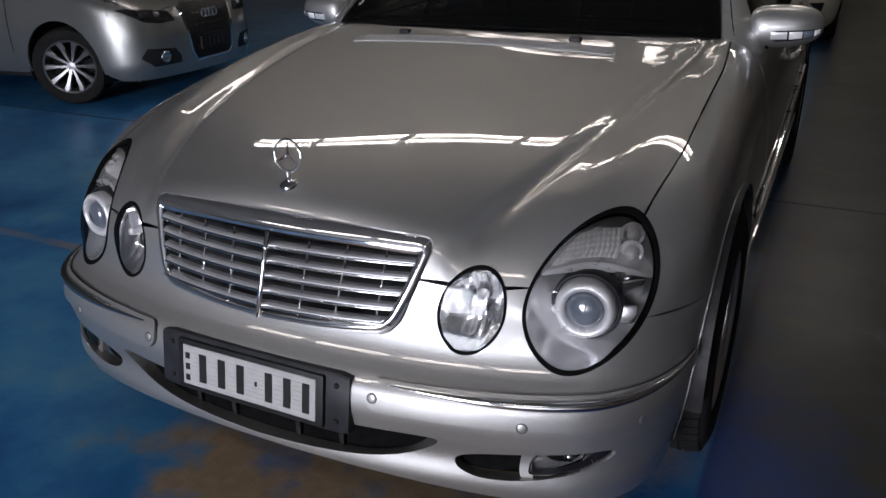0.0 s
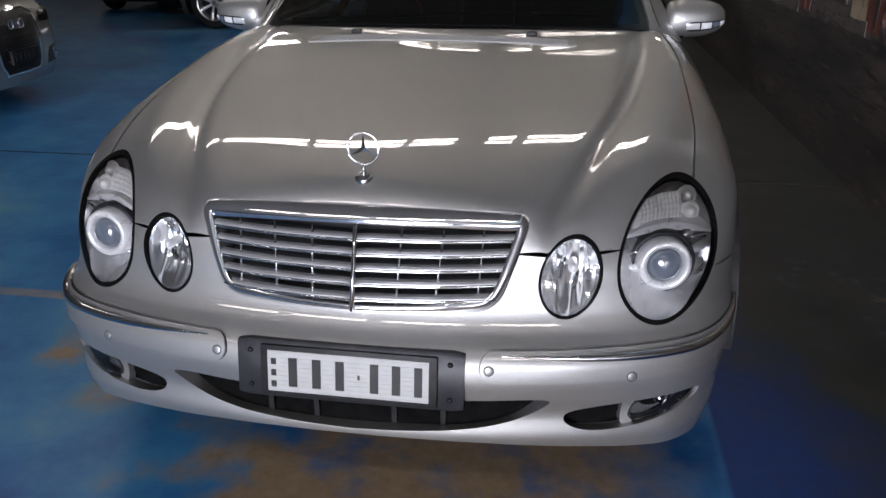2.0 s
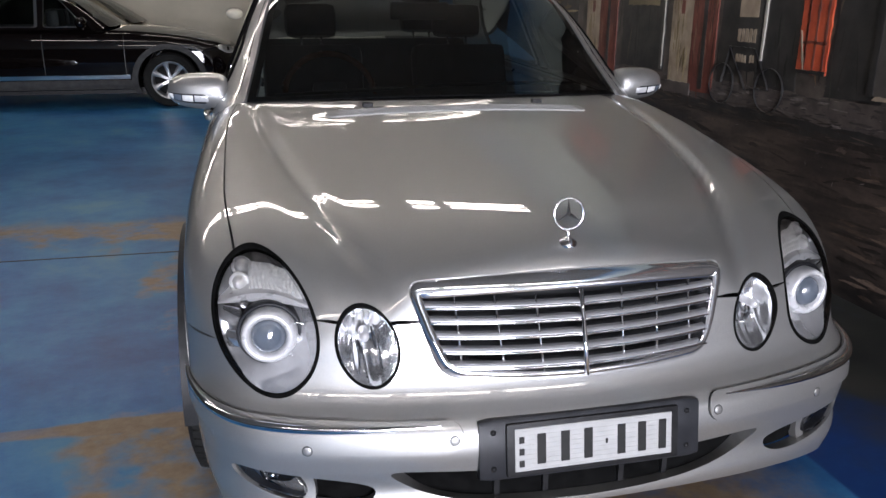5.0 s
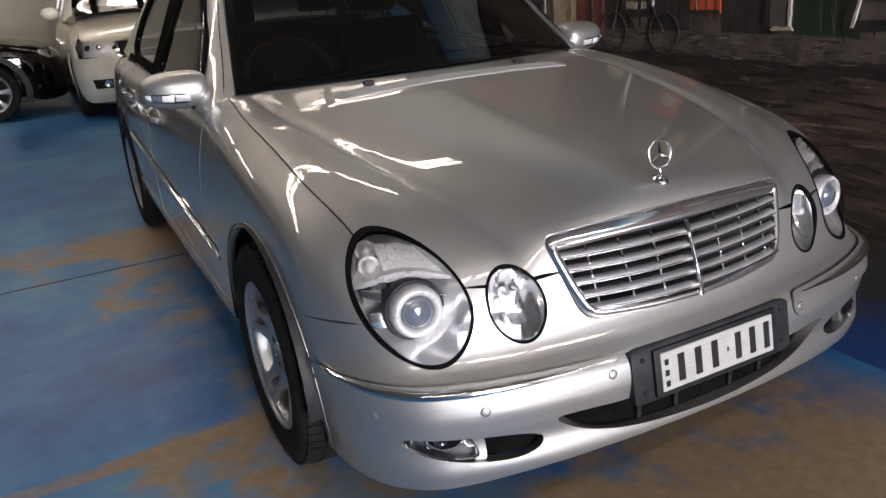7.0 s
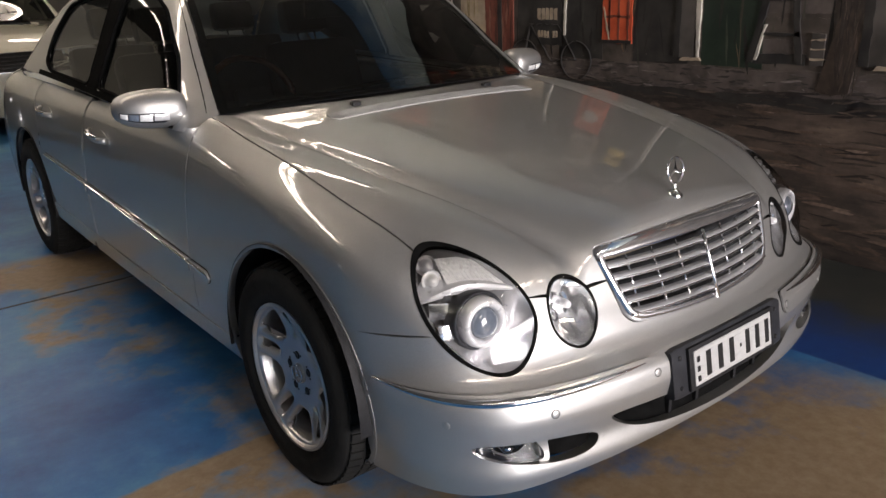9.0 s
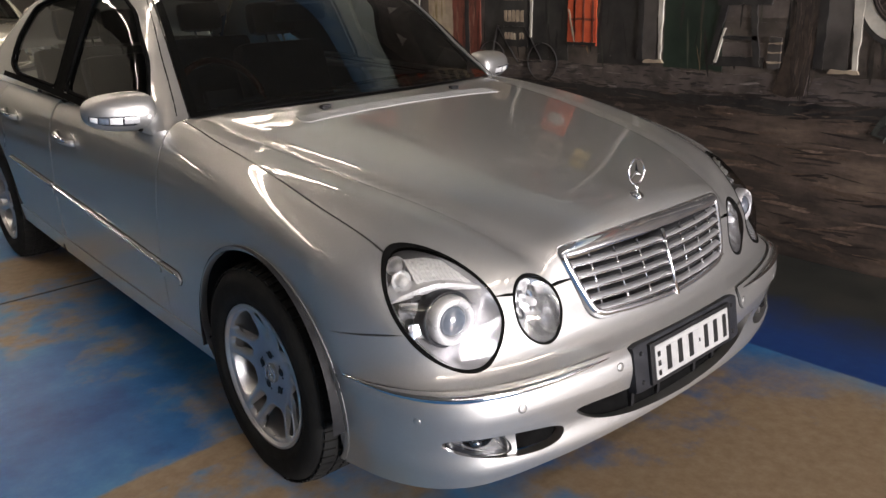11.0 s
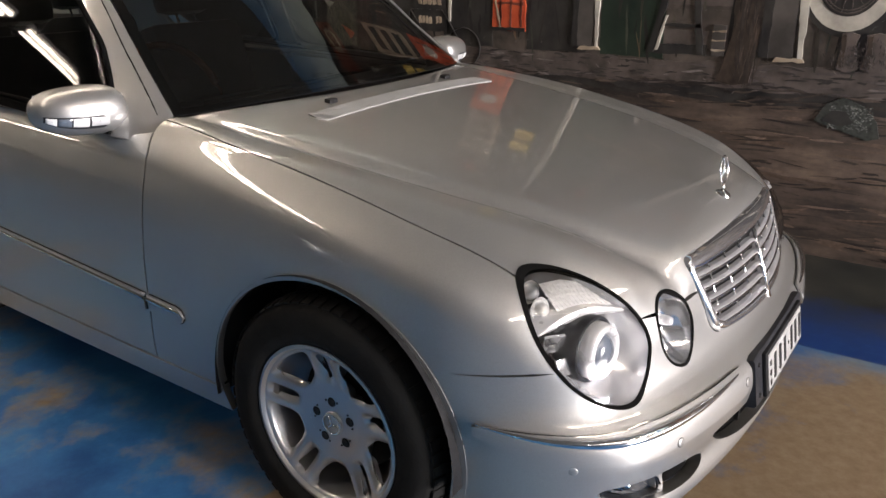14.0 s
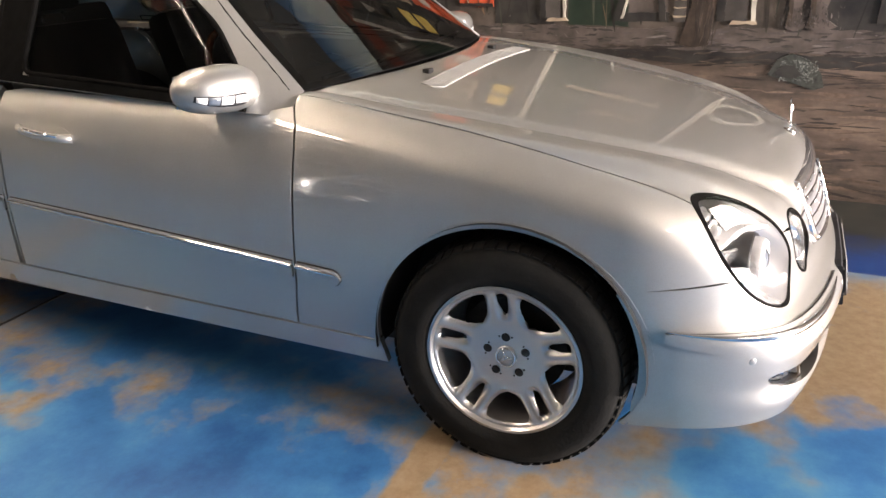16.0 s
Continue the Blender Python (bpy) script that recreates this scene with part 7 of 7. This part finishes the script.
    scr = [(x, sy + 0.02 + 0.24 * x * x) for x in np.linspace(-W * 0.8, W * 0.8, 13)] + [(x, roof[2][0] + 0.12 * x * x) for x in np.linspace(W * 0.64, -W * 0.64, 13)]
    panel("windscreen", ctop, scr, SCREEN, car, (), 0.08, -0.002, 0.0)
    re = roof[-2][0]
    panel("roof", ctop, [(x, roof[2][0] + 0.01 + 0.12 * x * x) for x in np.linspace(-W * 0.65, W * 0.65, 11)] + [(W * 0.66, re), (0, re + 0.05), (-W * 0.66, re)], paint, car, (), 0.07, 0.001, 0.015)
    panel("rear_window", ctop, [(-W * 0.62, re + 0.03), (W * 0.62, re + 0.03), (W * 0.72, roof[-1][0] - 0.05), (-W * 0.72, roof[-1][0] - 0.05)], SCREEN, car, (), 0.09, -0.002, 0.0)
    part("dark_cabin", boxed(-W * 0.62, W * 0.62, sy + 0.7, L - 0.6, 0.3, belt + 0.02, bevel=0.03), LEATHER, car)
    part("underbody", boxed(-W * 0.75, W * 0.75, 0.25, L - 0.3, 0.17, 0.24), DARK, car)
    for x in (-0.36, 0.36):
        part("seat", boxed(x - 0.22, x + 0.22, 2.25, 2.42, 0.5, 1.22, bevel=0.06), LEATHER, car, smooth=True)
    if grille_box:
        gl = panel("grille", ahead, grille_box, DARK, car, (), 0.03, 0.006, 0.012, label="black grille in a slim bright frame")
        c = np.mean(np.array(grille_box), 0)
        panel("grille_frame", ahead, [tuple(c + (np.array(q) - c) * 1.05) for q in grille_box], CHROME, gl, [[tuple(c + (np.array(q) - c) * 0.985) for q in grille_box]], 0.03, 0.010, 0.015)
        z0, z1 = min(q[1] for q in grille_box), max(q[1] for q in grille_box)
        for k in range(4):
            z = z0 + (z1 - z0) * (0.2 + 0.2 * k)
            w = min(abs(q[0]) for q in grille_box if abs(q[0]) > 0.05) * 0.9
            panel("grille_bar", ahead, [(-w, z), (w, z), (w, z + 0.012), (-w, z + 0.012)], HOLDER, gl, (), 0.05, 0.014, 0.01)
        c3 = ahead.lay([(0, z1 - 0.09)])[0]
        for k in range(4):
            vs, fs = tube_mesh([(-0.072 + 0.048 * k + 0.033 * math.cos(a), c3[1] - 0.022, c3[2] + 0.033 * math.sin(a)) for a in np.linspace(0, 2 * math.pi, 21)[:-1]], 0.0045, 6, True)
            if name == "hatchback":
                mesh_object("badge_ring", vs, fs, CHROME, gl)
    plate_y = ahead.lay([(0, 0.42)])[0][1]
    pl = part("number_plate", boxed(-0.19, 0.19, plate_y - 0.03, plate_y - 0.008, 0.37, 0.47, bevel=0.003), M_WHITE if name != "hatchback" else DARK, car)
    for k in range(5):
        part("bar", boxed(-0.15 + 0.06 * k, -0.115 + 0.06 * k, plate_y - 0.033, plate_y - 0.028, 0.39, 0.45), INK, pl)
    w0 = simple_wheel(car, tyre_r, 10 if steer else 7)
    first = True
    for s in (1, -1):
        for y in (ya, yb):
            m = pose(s * (W - 0.12), y, tyre_r, 0, 0, (0 if s > 0 else 180) + (steer if y == ya else 0))
            if first:
                w0.matrix_basis, first = m, False
            else:
                copy_thing(w0, m)
    return car


TAIL = surface("red_tail_lamp", (0.07, 0.006, 0.006), (0.12, 0.012, 0.010), 0.15, 0, 20, 0.05, 0, coat=1.0)


GREYALLOY = surface("grey_alloy", (0.16, 0.16, 0.165), (0.22, 0.22, 0.22), 0.3, 0.8, 10, 0.05, 0.0)


def simple_wheel(car, tr, count=7):
    w = new("wheel")
    w.parent = car
    k = tr / 0.325
    vs, fs = lathe([(0.21 * k, -0.09), (0.25 * k, -0.11), (0.305 * k, -0.10), (0.322 * k, -0.07), (0.325 * k, 0.0), (0.322 * k, 0.07), (0.305 * k, 0.10), (0.25 * k, 0.11), (0.225 * k, 0.10)], 40)
    fix_normals(mesh_object("tyre", vs, fs, TYRE, w))
    vs, fs = lathe([(0.228 * k, 0.098), (0.222 * k, 0.103), (0.21 * k, 0.098), (0.20 * k, 0.07), (0.18 * k, -0.08)], 40)
    rim = fix_normals(mesh_object("rim", vs, fs, ALLOY if count == 7 else GREYALLOY, w, "silver alloy rim"))
    vs, fs = lathe([(0.0, 0.068), (0.030, 0.066), (0.034, 0.06), (0.05, 0.055), (0.055, 0.02)], 24)
    fix_normals(mesh_object("hub", vs, fs, GREYALLOY, rim))
    slim = 7 / count
    for q in range(count):
        a = 2 * math.pi * q / count
        vs2, fs2 = [], []
        for r, half, xo in ((0.03, 0.022, 0.066), (0.10 * k, 0.022, 0.074), (0.16 * k, 0.030, 0.084), (0.213 * k, 0.042, 0.097)):
            for t, xx in ((-half * slim, xo - 0.012), (-half * 0.6 * slim, xo), (half * 0.6 * slim, xo), (half * slim, xo - 0.012), (half * 0.7 * slim, xo - 0.04), (-half * 0.7 * slim, xo - 0.04)):
                vs2.append((xx, r * math.cos(a) - t * math.sin(a), r * math.sin(a) + t * math.cos(a)))
        for i in range(3):
            for c in range(6):
                fs2.append((i * 6 + c, i * 6 + (c + 1) % 6, (i + 1) * 6 + (c + 1) % 6, (i + 1) * 6 + c))
        fix_normals(mesh_object("spoke", vs2, fs2, ALLOY if count == 7 else GREYALLOY, rim))
    vs, fs = lathe([(0.0, 0.0), (0.19 * k, 0.0), (0.19 * k, -0.02)], 30)
    mesh_object("brake_disc", vs, fs, DARK, w)
    return w


SILVER2 = car_paint("pale_silver_paint", (0.30, 0.30, 0.285), 0.85, 0.38)
BLACKP = car_paint("black_brown_paint", (0.003, 0.002, 0.002), 0.0, 0.5, 0.0, 1.42, 0.0)
NAVY = car_paint("dark_blue_paint", (0.004, 0.005, 0.010), 0.0, 0.5, 0.0, 1.42, 0.0)
CREAMP = car_paint("cream_white_paint", (0.72, 0.68, 0.56), 0.0, 0.35, 0.0)
GOLD = car_paint("beige_metallic_paint", (0.34, 0.30, 0.22), 0.6, 0.38)
CLAD = surface("grey_plastic_cladding", (0.025, 0.025, 0.026), (0.045, 0.045, 0.044), 0.6, 0, 12, 0.1, 0.2, 250)

CLAD.node_tree.nodes["Principled BSDF"].inputs["Specular IOR Level"].default_value = 0.2
parked_car("hatchback", "pale silver small hatchback with black grille, parked askew", SILVER2, pose(-3.72, 4.10, 0, 0, 0, 97), L=3.95, W=0.87, steer=22,
           nose_pts=((0.12, 0.12), (0.2, 0.05), (0.35, 0.0), (0.5, 0.0), (0.62, 0.02), (0.74, 0.07), (0.9, 0.25)),
           hood=((0, 0.74), (0.12, 0.80), (0.35, 0.87), (0.9, 0.97), (1.4, 1.0)), roof=((0.95, 0.92), (1.1, 1.02), (1.8, 1.36), (2.4, 1.42), (3.2, 1.38), (3.85, 1.0)),
           axle=0.80, base=2.47, tyre_r=0.30, belt=0.97,
           lamps=[(0.40, 0.625), (0.44, 0.695), (0.60, 0.715), (0.76, 0.735), (0.795, 0.73), (0.74, 0.68), (0.68, 0.635), (0.55, 0.615)],
           grille_box=[(-0.33, 0.70), (-0.24, 0.74), (0.24, 0.74), (0.33, 0.70), (0.27, 0.36), (0.22, 0.30), (-0.22, 0.30), (-0.27, 0.36)],
           fog=[(0.40, 0.30), (0.66, 0.30), (0.74, 0.37), (0.70, 0.44), (0.46, 0.42), (0.41, 0.36)])
parked_car("estate_car", "black estate car with grey arch trims and bright sill bars", BLACKP, pose(-0.84, 10.4, 0, 0, 0, 91.7), L=4.93, W=0.92,
           roof=((1.35, 0.92), (1.5, 1.02), (2.25, 1.42), (2.9, 1.49), (4.2, 1.44), (4.85, 1.0)), axle=0.96, base=2.83, tyre_r=0.345, belt=0.99,
           hood=((0, 0.72), (0.15, 0.80), (0.4, 0.88), (1.0, 0.98), (1.6, 1.02)), clad=CLAD, chrome_line=True, rails=True, sillbar=True,
           lamps=[(0.50, 0.66), (0.52, 0.74), (0.66, 0.76), (0.80, 0.78), (0.84, 0.74), (0.80, 0.68)])
parked_car("off_road_car", "cream-white off-road car with clear headlamps, facing the room", CREAMP, pose(0.06, 8.2, 0, 0, 0, 0), L=4.6, W=0.92,
           nose_pts=((0.15, 0.14), (0.3, 0.04), (0.5, 0.0), (0.7, 0.02), (0.85, 0.08), (1.0, 0.25)),
           hood=((0, 0.88), (0.15, 0.96), (0.4, 1.03), (1.0, 1.10), (1.6, 1.12)), roof=((1.0, 1.02), (1.15, 1.14), (1.8, 1.60), (2.5, 1.70), (4.0, 1.66), (4.5, 1.15)),
           axle=0.85, base=2.65, tyre_r=0.36, belt=1.10, lamps=[(0.50, 0.70), (0.50, 0.84), (0.66, 0.86), (0.82, 0.87), (0.86, 0.80), (0.80, 0.70)],
           grille_box=[(-0.44, 0.84), (0.44, 0.84), (0.44, 0.70), (0.36, 0.66), (-0.36, 0.66), (-0.44, 0.70)],
           fog=[(0.46, 0.36), (0.74, 0.36), (0.76, 0.46), (0.48, 0.46)])
parked_car("old_saloon", "dark blue older saloon with round headlamps and chrome grille", NAVY, pose(-6.9, 11.3, 0, 0, 0, 4), L=4.6, W=0.88, round_lamps=True,
           grille_box=[(-0.22, 0.76), (0.22, 0.76), (0.22, 0.52), (-0.22, 0.52)])
parked_car("beige_saloon", "beige metallic saloon parked behind the black estate", GOLD, pose(-1.3, 13.7, 0, 0, 0, 90), L=4.5, W=0.88,
           lamps=[(0.50, 0.62), (0.52, 0.70), (0.66, 0.72), (0.80, 0.72), (0.80, 0.64)], grille_box=[(-0.35, 0.70), (0.35, 0.70), (0.3, 0.60), (-0.3, 0.60)])
